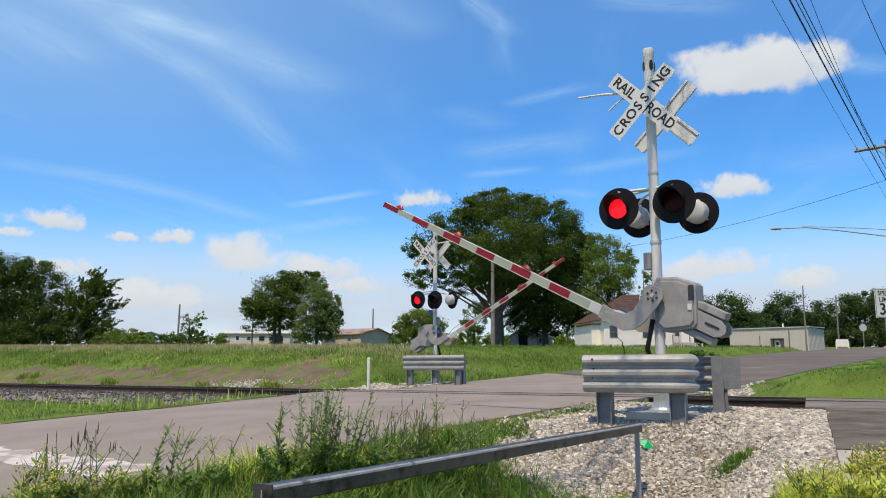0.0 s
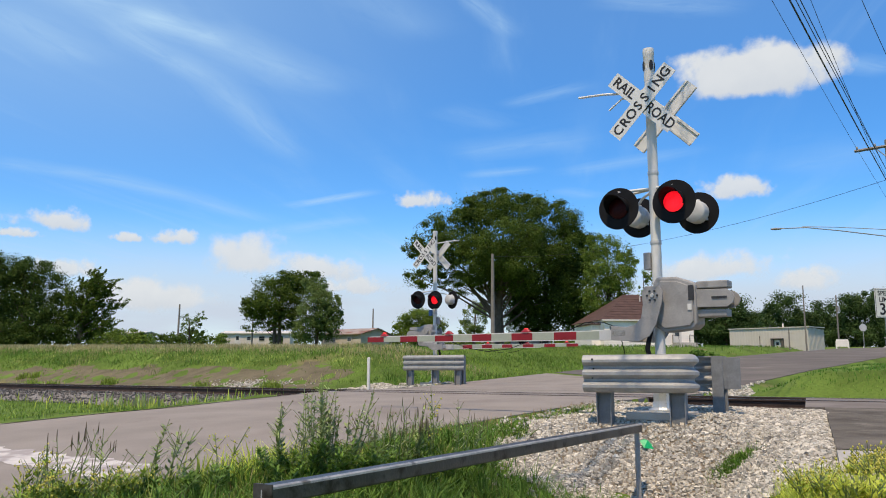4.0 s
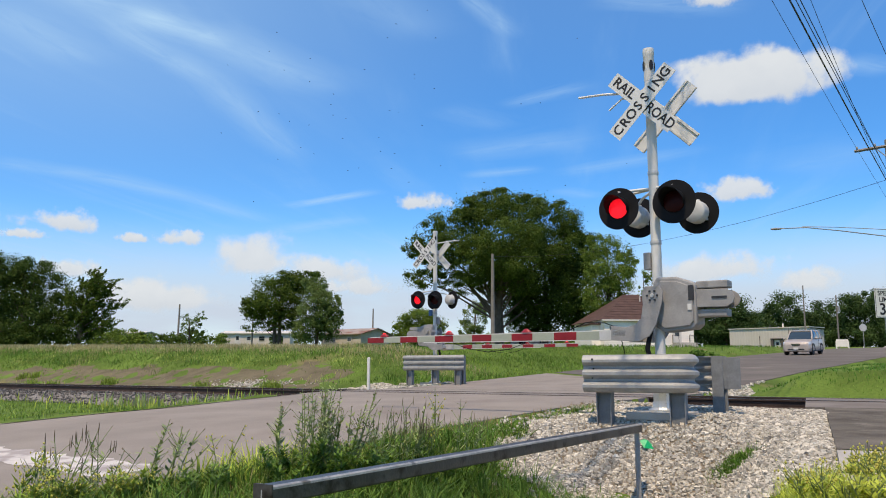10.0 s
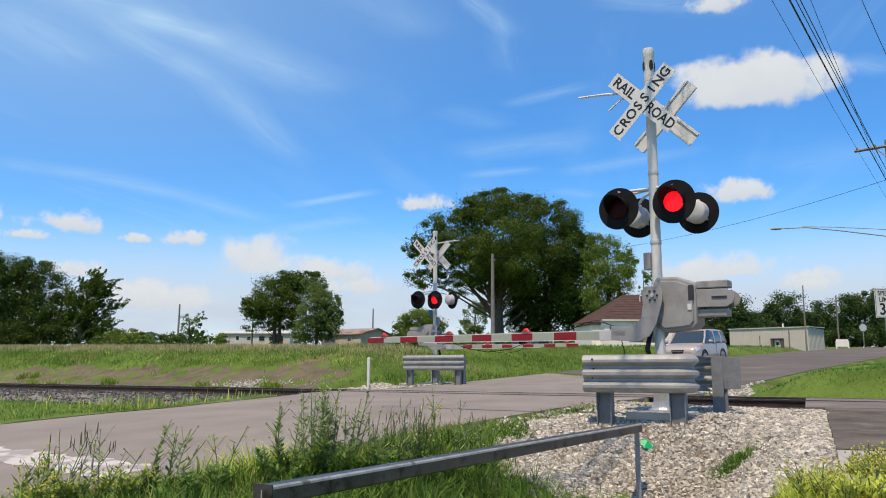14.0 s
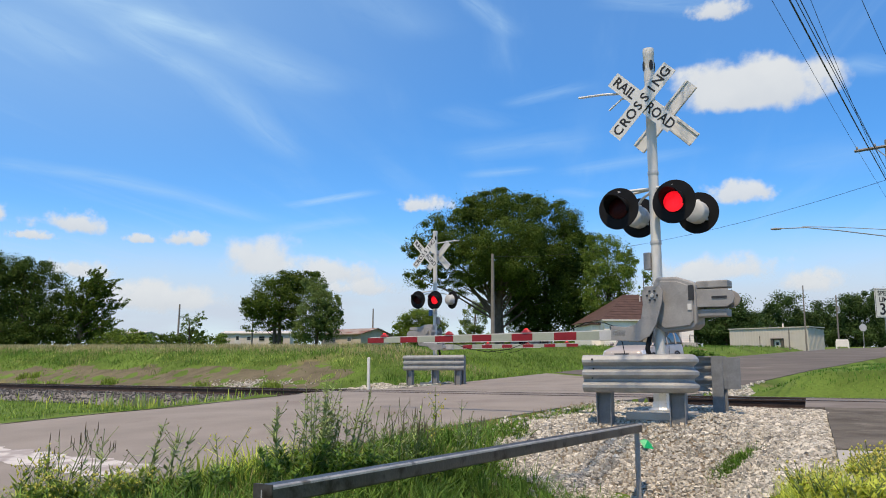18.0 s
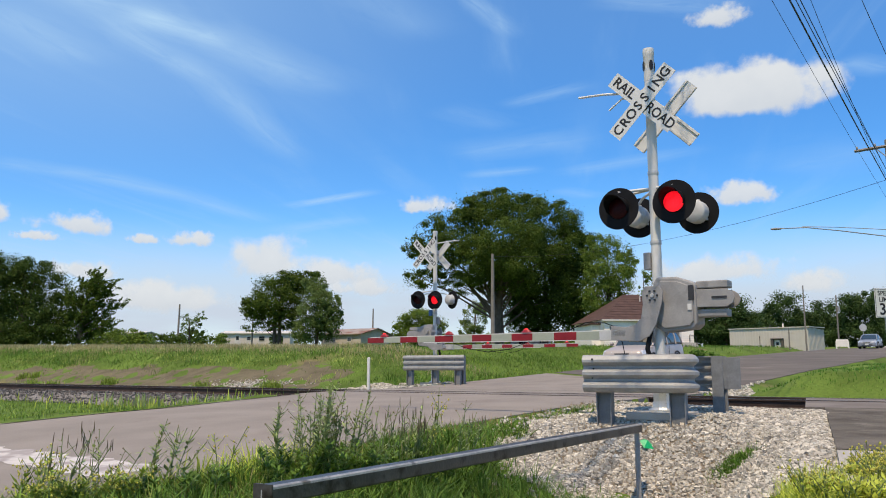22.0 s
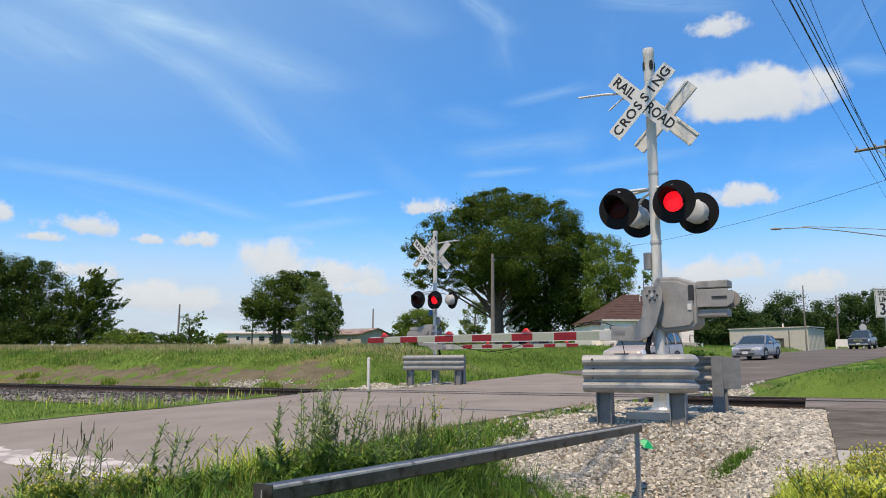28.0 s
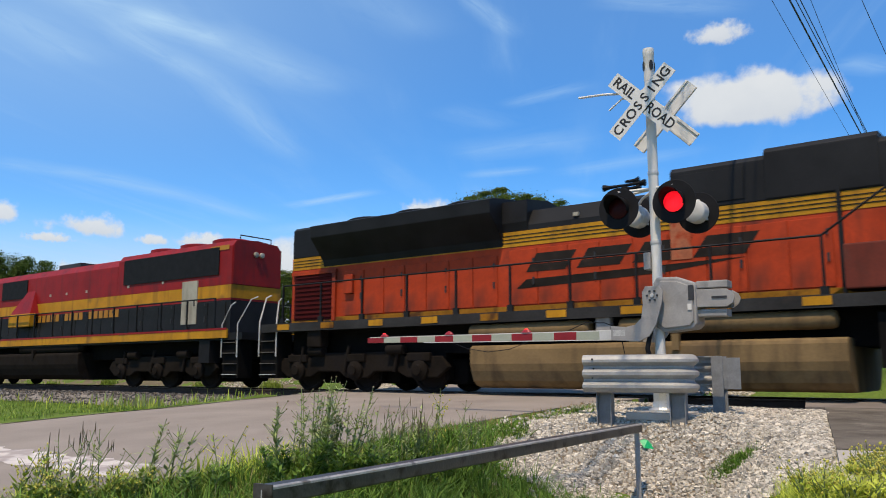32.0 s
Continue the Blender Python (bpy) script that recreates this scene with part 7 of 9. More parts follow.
    # windscreens: a shallow vee with a post between
    brow = [(1.4, -1.5, 4.38), (1.66, -0.1, 4.44), (1.66, 0.1, 4.44), (1.4, 1.5, 4.38), (1.58, -1.5, 3.4), (1.84, -0.1, 3.44), (1.84, 0.1, 3.44), (1.58, 1.5, 3.4)]
    back = [(a - 0.08, b, c) for a, b, c in brow]
    part("windscreen_frame", Shape().add(brow + back, [(0, 4, 5, 1), (1, 5, 6, 2), (2, 6, 7, 3), (8, 9, 13, 12), (9, 10, 14, 13), (10, 11, 15, 14), (0, 1, 9, 8), (1, 2, 10, 9), (2, 3, 11, 10), (4, 12, 13, 5), (5, 13, 14, 6), (6, 14, 15, 7), (0, 8, 12, 4), (3, 7, 15, 11)]), ORANGE, L, "orange windscreen frame")
    for s in (-1, 1):
        a, b, c, d = Vector((1.442, s * 1.38, 4.22)), Vector((1.655, s * 0.22, 4.27)), Vector((1.765, s * 0.22, 3.68)), Vector((1.545, s * 1.38, 3.7))
        o = Vector((0.03, s * -0.006, 0.005))
        w = part("windscreen", Shape().add([a + o, b + o, c + o, d + o, a, b, c, d], [(0, 1, 2, 3), (4, 7, 6, 5), (0, 4, 5, 1), (1, 5, 6, 2), (2, 6, 7, 3), (3, 7, 4, 0)]), SCREEN_GLASS, L, "grey front windscreen")
        rim = [a, b, c, d, a]
        part("seal", Shape().tube([p + o for p in rim], 0.022, 5), UNDER, w, "black rubber seal")
        part("wiper", Shape().tube([b + o * 1.8 + Vector((0, s * 0.55, 0.02)), (a + d) * 0.25 + (b + c) * 0.25 + o * 2 - Vector((0, 0, 0.08))], 0.012, 5), UNDER, w)
    # nose, slightly tapered, with a raised middle
    nose = [(1.55, -1.5), (2.4, -1.5), (2.86, -0.98), (2.98, -0.4), (2.98, 0.4), (2.86, 0.98), (2.4, 1.5), (1.55, 1.5)]
    v = [(x, y, 1.8) for x, y in nose] + [(x - (0.04 if x > 2.5 else 0), y, 3.38 if x > 2 else 3.66) for x, y in nose]
    part("nose", Shape().add(v, [(7, 6, 5, 4, 3, 2, 1, 0), (8, 9, 10, 11, 12, 13, 14, 15)] + [(j, (j + 1) % 8, 8 + (j + 1) % 8, 8 + j) for j in range(8)]), ORANGE, L, "orange tapered nose", bevel=0.025)
    hump = [(2.2, -0.9, 3.36), (2.87, -0.9, 3.36), (2.975, -0.4, 3.36), (2.975, 0.4, 3.36), (2.87, 0.9, 3.36), (2.2, 0.9, 3.36), (2.26, -0.84, 3.82), (2.82, -0.84, 3.76), (2.94, -0.38, 3.76), (2.94, 0.38, 3.76), (2.82, 0.84, 3.76), (2.26, 0.84, 3.82)]
    part("nose_hump", Shape().add(hump, [(5, 4, 3, 2, 1, 0), (6, 7, 8, 9, 10, 11)] + [(j, (j + 1) % 6, 6 + (j + 1) % 6, 6 + j) for j in range(6)]), ORANGE, L, "raised middle of the nose", bevel=0.02)
    for s in (-1, 1):
        part("glare_panel", Shape().add([(1.72, s * 1.42, 3.635), (2.3, s * 1.42, 3.435), (2.3, s * 0.9, 3.435), (1.72, s * 0.9, 3.635)], [(0, 1, 2, 3)]), surface_once("dull_grey_panel", (0.09, 0.09, 0.09)), L, "dull grey anti-glare panel")
    part("headlight_box", Shape().box(2.96, 0.0, 3.27, 0.08, 0.24, 0.5), UNDER, L, "black headlight surround", bevel=0.02)
    for z in (3.17, 3.38):
        part("headlight", Shape().lathe([(0.058, 0), (0.058, 0.02), (0.02, 0.03)], pose(3.0, 0, z, 0, 90, 0), 16), LAMP_WHITE, L, "lit white headlight")
    for s in (-1, 1):
        part("ditch_light", Shape().lathe([(0.058, 0), (0.058, 0.02), (0.02, 0.03)], pose(3.74, s * 0.75, 1.98, 0, 90, 0), 16), LAMP_WHITE, L, "lit white ditch light")
        part("ditch_light_case", Shape().box(3.68, s * 0.75, 1.98, 0.12, 0.2, 0.2), ORANGE, L, bevel=0.03)
    def nose_strip(name, y0, y1, z0, z1, lean, mat, label):
        """A painted strip that follows the faces of the nose; its top leans sideways."""
        ys = [y0] + [b for b in (-0.98, -0.4, 0.4, 0.98) if y0 + 0.02 < b < y1 - 0.02] + [y1]
        at = lambda y, z: (float(np.interp(abs(y), [0.4, 0.98, 1.5], [2.98, 2.86, 2.4])) + 0.016, y * 1.008, z)
        part(name, Shape().sheet([[at(y + d * (y in (y0, y1)), z) for y in ys] for z, d in ((z0, 0.0), (z1, lean))]), mat, L, label)
    for y0 in (-1.3, -0.74, -0.16, 0.42):
        for z0, z1, inset in ((2.72, 2.81, 0.0), (2.86, 2.95, 0.05)):
            nose_strip("emblem", y0 + inset, y0 + 0.47 + inset, z0, z1, 0.03, EMBLEM, "black nose emblem shape")
    nose_strip("emblem", -1.42, -0.3, 2.55, 2.62, 0.03, EMBLEM, "black nose underline")
    nose_strip("base_line", -1.46, 1.46, 1.82, 1.92, 0.0, BASE_YELLOW, "grimy yellow line at the foot of the nose")
    # front platform, plow and steps
    deck = [(2.4, -1.45), (3.3, -1.42), (3.62, -1.05), (3.72, -0.5), (3.72, 0.5), (3.62, 1.05), (3.3, 1.42), (2.4, 1.45)]
    v = [(x, y, 1.64) for x, y in deck] + [(x, y, 1.8) for x, y in deck]
    part("front_platform", Shape().add(v, [(7, 6, 5, 4, 3, 2, 1, 0), (8, 9, 10, 11, 12, 13, 14, 15)] + [(j, (j + 1) % 8, 8 + (j + 1) % 8, 8 + j) for j in range(8)]), SILL_GREY, L, "grimy front platform", bevel=0.015)
    v = [(x + 0.012, y * 1.008, z) for z in (1.7, 1.79) for x, y in deck]
    part("platform_edge", Shape().add(v, [(j, j + 1, 9 + j, 8 + j) for j in range(7)]), BASE_YELLOW, L, "grimy yellow edge of the platform")
    part("pilot", Shape().box(3.4, 0, 1.2, 0.36, 2.7, 0.9), UNDER, L, "black pilot sheet")
    part("uncoupling_lever", Shape().tube([(3.62, -1.3, 1.5), (3.66, -1.25, 1.2), (3.72, -0.4, 1.15), (3.76, 0, 1.25)], 0.014, 5), DARK_STEEL, L, "bent uncoupling lever")
    plow = Shape().add([(3.38, -1.45, 0.95), (3.75, 0, 0.95), (3.38, 1.45, 0.95), (3.5, -1.4, 0.14), (4.0, 0, 0.14), (3.5, 1.4, 0.14), (3.2, -1.45, 0.95), (3.2, 1.45, 0.95), (3.2, -1.4, 0.14), (3.2, 1.4, 0.14)], [(0, 3, 4, 1), (1, 4, 5, 2), (0, 6, 8, 3), (2, 5, 9, 7), (0, 1, 2, 7, 6), (3, 8, 9, 5, 4), (6, 7, 9, 8)])
    part("plow", plow, UNDER, L, "grimy black plow blade")
    steps(L, 3.07, 1.46, 1)
    steps(L, -18.1, 1.45, -1)
    part("front_rail", Shape().tube([(3.6, -0.91, 2.64), (3.64, -0.5, 2.7), (3.64, 0.5, 2.7), (3.6, 0.91, 2.64)], 0.016, 6), BASE_YELLOW, L, "dull yellow front handrail")
    for y in (-0.5, 0.5):
        part("rail_post", Shape().box(3.64, y, 2.24, 0.05, 0.05, 0.9), ORANGE, L, "orange rail post")
    part("chain", Shape().tube([(3.66, -0.5, 2.4), (3.68, 0, 2.2), (3.66, 0.5, 2.4)], 0.012, 5), TREAD, L, "sagging safety chain")
    coupler(L, 4.05, 1)
    coupler(L, -18.55, -1)
    part("rear_end", Shape().box(-17.75, 0, 2.7, 0.06, 1.8, 1.8), ORANGE, L, "orange rear wall")
    # underframe gear
    fuel_tank(L, -11.3, -3.7, 1.06, 0.14, TANK_TAN)
    for s in (-1, 1):
        for x0, x1 in ((-11.4, -8.4), (-7.8, -3.85)):
            part("air_reservoir", Shape().lathe([(0.05, 0), (0.14, 0.03), (0.17, 0.1), (0.17, x1 - x0 - 0.1), (0.14, x1 - x0 - 0.03), (0.05, x1 - x0)], pose(x0, s * 1.3, 1.37, 0, 90, 0), 16), TANK_TAN, L, "tan air reservoir", smooth=True)
        part("valve_box", Shape().box(-8.1, s * 1.36, 1.42, 0.3, 0.16, 0.3), GREY_CAST, L, "grey valve gear")
        part("equipment_rack", Shape().box(-2.9, s * 1.2, 1.0, 0.7, 0.4, 0.9), UNDER, L, "dark equipment rack")
        part("sander", Shape().box(1.1, s * 1.3, 1.35, 0.5, 0.3, 0.45), TRUCK_GREY, L, "dusty sand box", bevel=0.03)
        part("sander", Shape().box(-16.3, s * 1.3, 1.35, 0.5, 0.3, 0.45), TRUCK_GREY, L, "dusty sand box", bevel=0.03)
    part("belly", Shape().box(-7.3, 0, 1.25, 20.6, 1.9, 0.66), UNDER, L, "black underframe centre")
    truck(L, 0.0, TRUCK_GREY)
    truck(L, -14.98, TRUCK_GREY)
    handrail(L, [-17.5] + list(np.arange(-16.05, -4.5, 1.45)) + [-4.0], 1.78, 2.78, 1.46, LOCO_BLACK)
    for s in (-1, 1):
        part("handrail", Shape().tube([(-4.0, s * 1.46, 2.78), (-2.95, s * 1.46, 3.5), (-1.1, s * 1.46, 3.5)], 0.022, 6), LOCO_BLACK, L, "raised handrail")
        for x in (-2.95, -2.05, -1.2):
            part("stanchion", Shape().box(x, s * 1.46, 3.05, 0.04, 0.05, 0.9), LOCO_BLACK, L)
        for x in (-10.2, -8.9, -7.2, -5.9):
            part("lifting_lug", Shape().box(x, s * 0.93, 3.82, 0.12, 0.06, 0.08), PALE_DOOR, L, "small pale lifting lug")
    horn = part("horn", Shape().box(-8.0, -0.4, 4.24, 0.12, 0.12, 0.3), BLACK, L, "black air horn cluster")
    for dx, dz, ln in ((0.0, 0.42, 0.45), (0.0, 0.33, 0.35), (-0.02, 0.42, -0.5), (0.0, 0.5, 0.3)):
        part("trumpet", Shape().tube([(-8.0, -0.4 + dz * 0.3 - 0.12, 4.0 + dz), (-8.0 + ln * 0.7, -0.4 + dz * 0.3 - 0.12, 4.0 + dz), (-8.0 + ln, -0.4 + dz * 0.3 - 0.12, 4.0 + dz)], [0.03, 0.04, 0.08], 8), BLACK, horn)
    return L


_once = {}


def surface_once(name, colour):
    if name not in _once:
        _once[name] = surface(name, colour, 0.6, scale=4, vary=0.12, fine=30, bump=0.0)
    return _once[name]


def build_red_loco():
    """Origin 19.0 m behind the first locomotive's; x forward."""
    L = thing("locomotive", Matrix.Identity(4), "red, yellow and black diesel locomotive coupled behind the orange one", "locomotive", "locomotives")
    part("frame", Shape().box(-11.2, 0, 1.5, 22.0, 2.9, 0.2), LOCO_BLACK, L, "black underframe")
    for s in (-1, 1):
        part("side_sill", Shape().box(-11.4, s * 1.5, 1.585, 21.2, 0.05, 0.26), LOCO_YELLOW, L, "yellow side sill")
        part("sill_line", Shape().box(-11.4, s * 1.528, 1.71, 21.2, 0.01, 0.06), LOCO_RED, L, "red sill line")
    hood_section(L, "hood_base", -19.0, -1.4, [(0.95, 1.6), (0.95, 2.64)], LOCO_BLACK, "black lower hood")
    hood_section(L, "red_line", -19.0, -1.395, [(0.955, 2.62), (0.955, 2.68)], LOCO_RED, "thin red line")
    hood_section(L, "yellow_band", -19.0, -1.39, [(0.96, 2.68), (0.96, 3.08)], LOCO_YELLOW, "yellow band round the hood")
    hood_section(L, "hood_top", -7.6, -1.4, [(0.95, 3.08), (0.95, 4.25), (0.8, 4.44), (0, 4.5)], LOCO_RED, "red upper hood", 0.02)
    hood_section(L, "hood_top", -19.0, -7.6, [(0.95, 3.08), (0.95, 4.1), (0.72, 4.36), (0, 4.42)], LOCO_RED, "red upper hood", 0.02)
    hood_doors(L, -18.8, -1.6, 20, 0.95, 1.78, 2.58, LOCO_BLACK)
    for s in (-1, 1):
        part("radiator_grille", Shape().box(-4.6, s * 0.955, 3.83, 5.2, 0.06, 0.84), BLACK, L, "black radiator grille")
        part("intake_grille", Shape().box(-15.1, s * 0.955, 3.72, 2.1, 0.06, 0.72), BLACK, L, "black intake grille")
        part("blower_duct", Shape().add([(-14.0, s * 0.96, 3.6), (-13.4, s * 0.96, 3.6), (-13.0, s * 1.3, 2.7), (-14.6, s * 1.3, 2.7), (-14.6, s * 0.96, 2.7), (-13.0, s * 0.96, 2.7)], [(0, 1, 2, 3), (0, 3, 4), (1, 5, 2), (3, 2, 5, 4)]), LOCO_RED, L, "red sloping duct")
        part("duct_band", Shape().box(-13.8, s * 1.2, 2.45, 1.7, 0.25, 0.5), LOCO_YELLOW, L, "yellow duct base", bevel=0.02)
        d = part("hood_door", Shape().box(-3.4, s * 0.97, 2.62, 0.78, 0.05, 1.35), PALE_DOOR, L, "pale replacement door", bevel=0.01)
        part("door_handle", Shape().box(-3.12, s * 1.0, 2.6, 0.04, 0.04, 0.2), DARK_STEEL, d)
        for k in range(18):
            if k in (6, 11):
                continue
            part("lettering_bar", Shape().box(-13.2 + k * 0.335, s * 0.985, 2.48, 0.24, 0.006, 0.26), GOLD, L, "gold lettering bar")
        for x in (-12.2, -11.0, -9.6, -6.9, -4.9):
            part("marker", Shape().box(x, s * 0.96, 3.35, 0.1, 0.03, 0.09), PALE_DOOR, L)
    part("end_wall", Shape().box(-1.385, 0, 3.7, 0.03, 1.84, 1.2), LOCO_RED, L, "red end wall")
    part("number_bars", Shape().box(-2.0, -0.965, 4.22, 0.9, 0.006, 0.14), GOLD, L, "gold number bars")
    for y in (-0.1, 0.12):
        part("headlight", Shape().lathe([(0.09, 0), (0.08, 0.06), (0.02, 0.07)], pose(-1.36, y, 4.05, 0, 90, 0), 12), PALE_DOOR, L, "unlit headlight")
    for x in (-2.6, -4.3, -6.0):
        part("radiator_fan", Shape().lathe([(0.65, 4.44), (0.65, 4.58), (0.55, 4.62), (0.1, 4.62)], pose(x, 0, 0), 20), LOCO_RED, L, "round roof fan", smooth=True)
    part("exhaust_stack", Shape().box(-12.0, 0, 4.5, 1.6, 0.8, 0.2), DARK_STEEL, L, "dark exhaust stack", bevel=0.02)
    part("roof_rail", Shape().tube([(-1.5, -0.6, 4.45), (-1.5, -0.6, 4.62), (-1.5, 0.6, 4.62), (-1.5, 0.6, 4.45)], 0.02, 5), DARK_STEEL, L)
    # cab at the far end
    part("cab", Shape().box(-20.2, 0, 3.0, 2.4, 2.9, 2.7), LOCO_RED, L, "red cab", bevel=0.04)
    for s in (-1, 1):
        part("cab_window", Shape().box(-20.2, s * 1.46, 3.75, 1.6, 0.04, 0.7), PANE, L, "dark cab window")
    part("nose", Shape().box(-21.9, 0, 2.4, 1.2, 1.9, 1.6), LOCO_RED, L, "red nose", bevel=0.05)
    fuel_tank(L, -17.0, -8.9, 1.16, 0.22, TRUCK_GREY)
    for s in (-1, 1):
        part("air_reservoir", Shape().lathe([(0.05, 0), (0.17, 0.1), (0.17, 4.4), (0.05, 4.5)], pose(-13.4, s * 1.3, 1.32, 0, 90, 0), 14), TRUCK_GREY, L, "dark air reservoir", smooth=True)
        part("sander", Shape().box(-1.9, s * 1.25, 1.1, 0.5, 0.4, 0.7), BLACK, L, "dark sand box")
    part("belly", Shape().box(-11.2, 0, 1.2, 20.6, 1.9, 0.6), UNDER, L, "black underframe centre")
    truck(L, -4.45, TRUCK_GREY)
    truck(L, -18.4, TRUCK_GREY)
    steps(L, -0.75, 1.45, 1)
    coupler(L, 0.05, 1)
    coupler(L, -22.6, -1)
    handrail(L, list(np.arange(-19.0, -1.4, 1.35)), 1.7, 2.62, 1.46, LOCO_BLACK)
    return L


orange_loco = build_orange_loco()
red_loco = build_red_loco()

# ---- gravel, ballast stones, grass and weeds ----
GRASS_FRESH = leafy("fresh_grass", (0.25, 0.33, 0.055), 0.35, 0.5)
GRASS_DITCH = leafy("ditch_grass", (0.12, 0.215, 0.034), 0.35, 0.5)
GRASS_LIGHT = leafy("light_green_grass", (0.42, 0.47, 0.12), 0.35, 0.4)
GRASS_BROWN = leafy("brown_dead_grass", (0.3, 0.2, 0.1), 0.3, 0.4)
BROAD_LEAF = leafy("broad_green_leaves", (0.14, 0.23, 0.04), 0.3, 0.5)
GRASS_LAWN = leafy("mown_grass", (0.088, 0.2, 0.03), 0.35, 0.3)
GRASS_BANK = leafy("bank_grass", (0.13, 0.215, 0.036), 0.35, 0.5)
GRASS_DRY = leafy("dry_grass", (0.44, 0.37, 0.18), 0.3, 0.35)
GRASS_YELLOW = leafy("yellow_green_weeds", (0.52, 0.57, 0.09), 0.4, 0.35)
WEED_GREEN = leafy("weed_leaves", (0.3, 0.36, 0.14), 0.3, 0.3)
WEED_STEM = leafy("weed_stems", (0.2, 0.25, 0.1), 0.1, 0.3)
SEED_HEAD = leafy("seed_heads", (0.27, 0.22, 0.14), 0.2, 0.4)
FLOWER = leafy("yellow_flowers", (0.62, 0.56, 0.12), 0.3, 0.2)
SOIL = surface("bare_soil", (0.14, 0.118, 0.074), 0.95, scale=1.2, vary=0.25, fine=25, bump=0.5, other=(0.11, 0.11, 0.045), other_at=0.6, other_scale=1.2, spec=0.05)
PAINT_WORN = surface("worn_white_paint", (0.56, 0.51, 0.46), 0.8, scale=3, vary=0.12, fine=40, bump=0.1, other=(0.32, 0.275, 0.25), other_at=0.47, other_scale=3)


def uq(x, y):
    u = x * TRACK_N.x + y * TRACK_N.y - TRACK_OFF
    q = (x - ROAD_M.x) * ROAD_W.x + (y - ROAD_M.y) * ROAD_W.y
    e = (x - PATH_B.x) * PATH_W.x + (y - PATH_B.y) * PATH_W.y
    return u, q, e


def wob(x, y, k=1.0):
    return 0.25 * np.sin(x * 1.7 * k + 1) * np.cos(y * 2.3 * k) + 0.15 * np.sin(x * 4.1 * k + y * 3.3 * k)


def in_gravel(x, y, grow=0.0):
    u, q, e = uq(x, y)
    w = wob(x, y)
    edge = np.interp(u, [-9, -8.1, -7.5, -6.5, -4, -2.6], [5.9, 5.25, 4.8, 4.55, 4.5, 4.3])
    return (q > edge - grow + w * 0.4) & (e < -0.06 + min(grow, 0.08) + 0.3 * np.clip(w, 0, 1)) & (u > np.where(e > -1.9, -9.6, -8.6) - grow + w) & (u < -2.45 + grow)


def stones(name, x, y, z, size, material, label, category, seed, flat=0.8):
    """Many loose stones: jittered blocks, joined."""
    rng = np.random.default_rng(seed)
    n = len(x)
    cube = np.array([(a, b, c) for a in (-1, 1) for b in (-1, 1) for c in (-1, 1)], float)
    v = cube[None] * rng.uniform(0.55, 1.0, (n, 8, 3)) * (size * rng.uniform(0.5, 1.2, n))[:, None, None]
    v[:, :, 2] *= flat
    v[:, :, 0] *= rng.uniform(0.8, 1.25, n)[:, None]
    a, t = rng.uniform(0, 6.28, n), rng.uniform(-0.6, 0.6, n)
    c, s = np.cos(a)[:, None], np.sin(a)[:, None]
    ct, st = np.cos(t)[:, None], np.sin(t)[:, None]
    X, Z = v[:, :, 0] * ct - v[:, :, 2] * st, v[:, :, 0] * st + v[:, :, 2] * ct
    P = np.stack([x[:, None] + X * c - v[:, :, 1] * s, y[:, None] + X * s + v[:, :, 1] * c, z[:, None] + Z], -1).reshape(-1, 3)
    f = np.array([(0, 1, 3, 2), (4, 6, 7, 5), (0, 4, 5, 1), (2, 3, 7, 6), (0, 2, 6, 4), (1, 5, 7, 3)])
    F = (f[None] + (np.arange(n) * 8)[:, None, None]).reshape(-1, 4)
    me = bpy.data.meshes.new(name)
    me.from_pydata(P.tolist(), [], F.tolist())
    me.materials.append(material)
    tagged(new(name, me), label, category, kind="stuff")


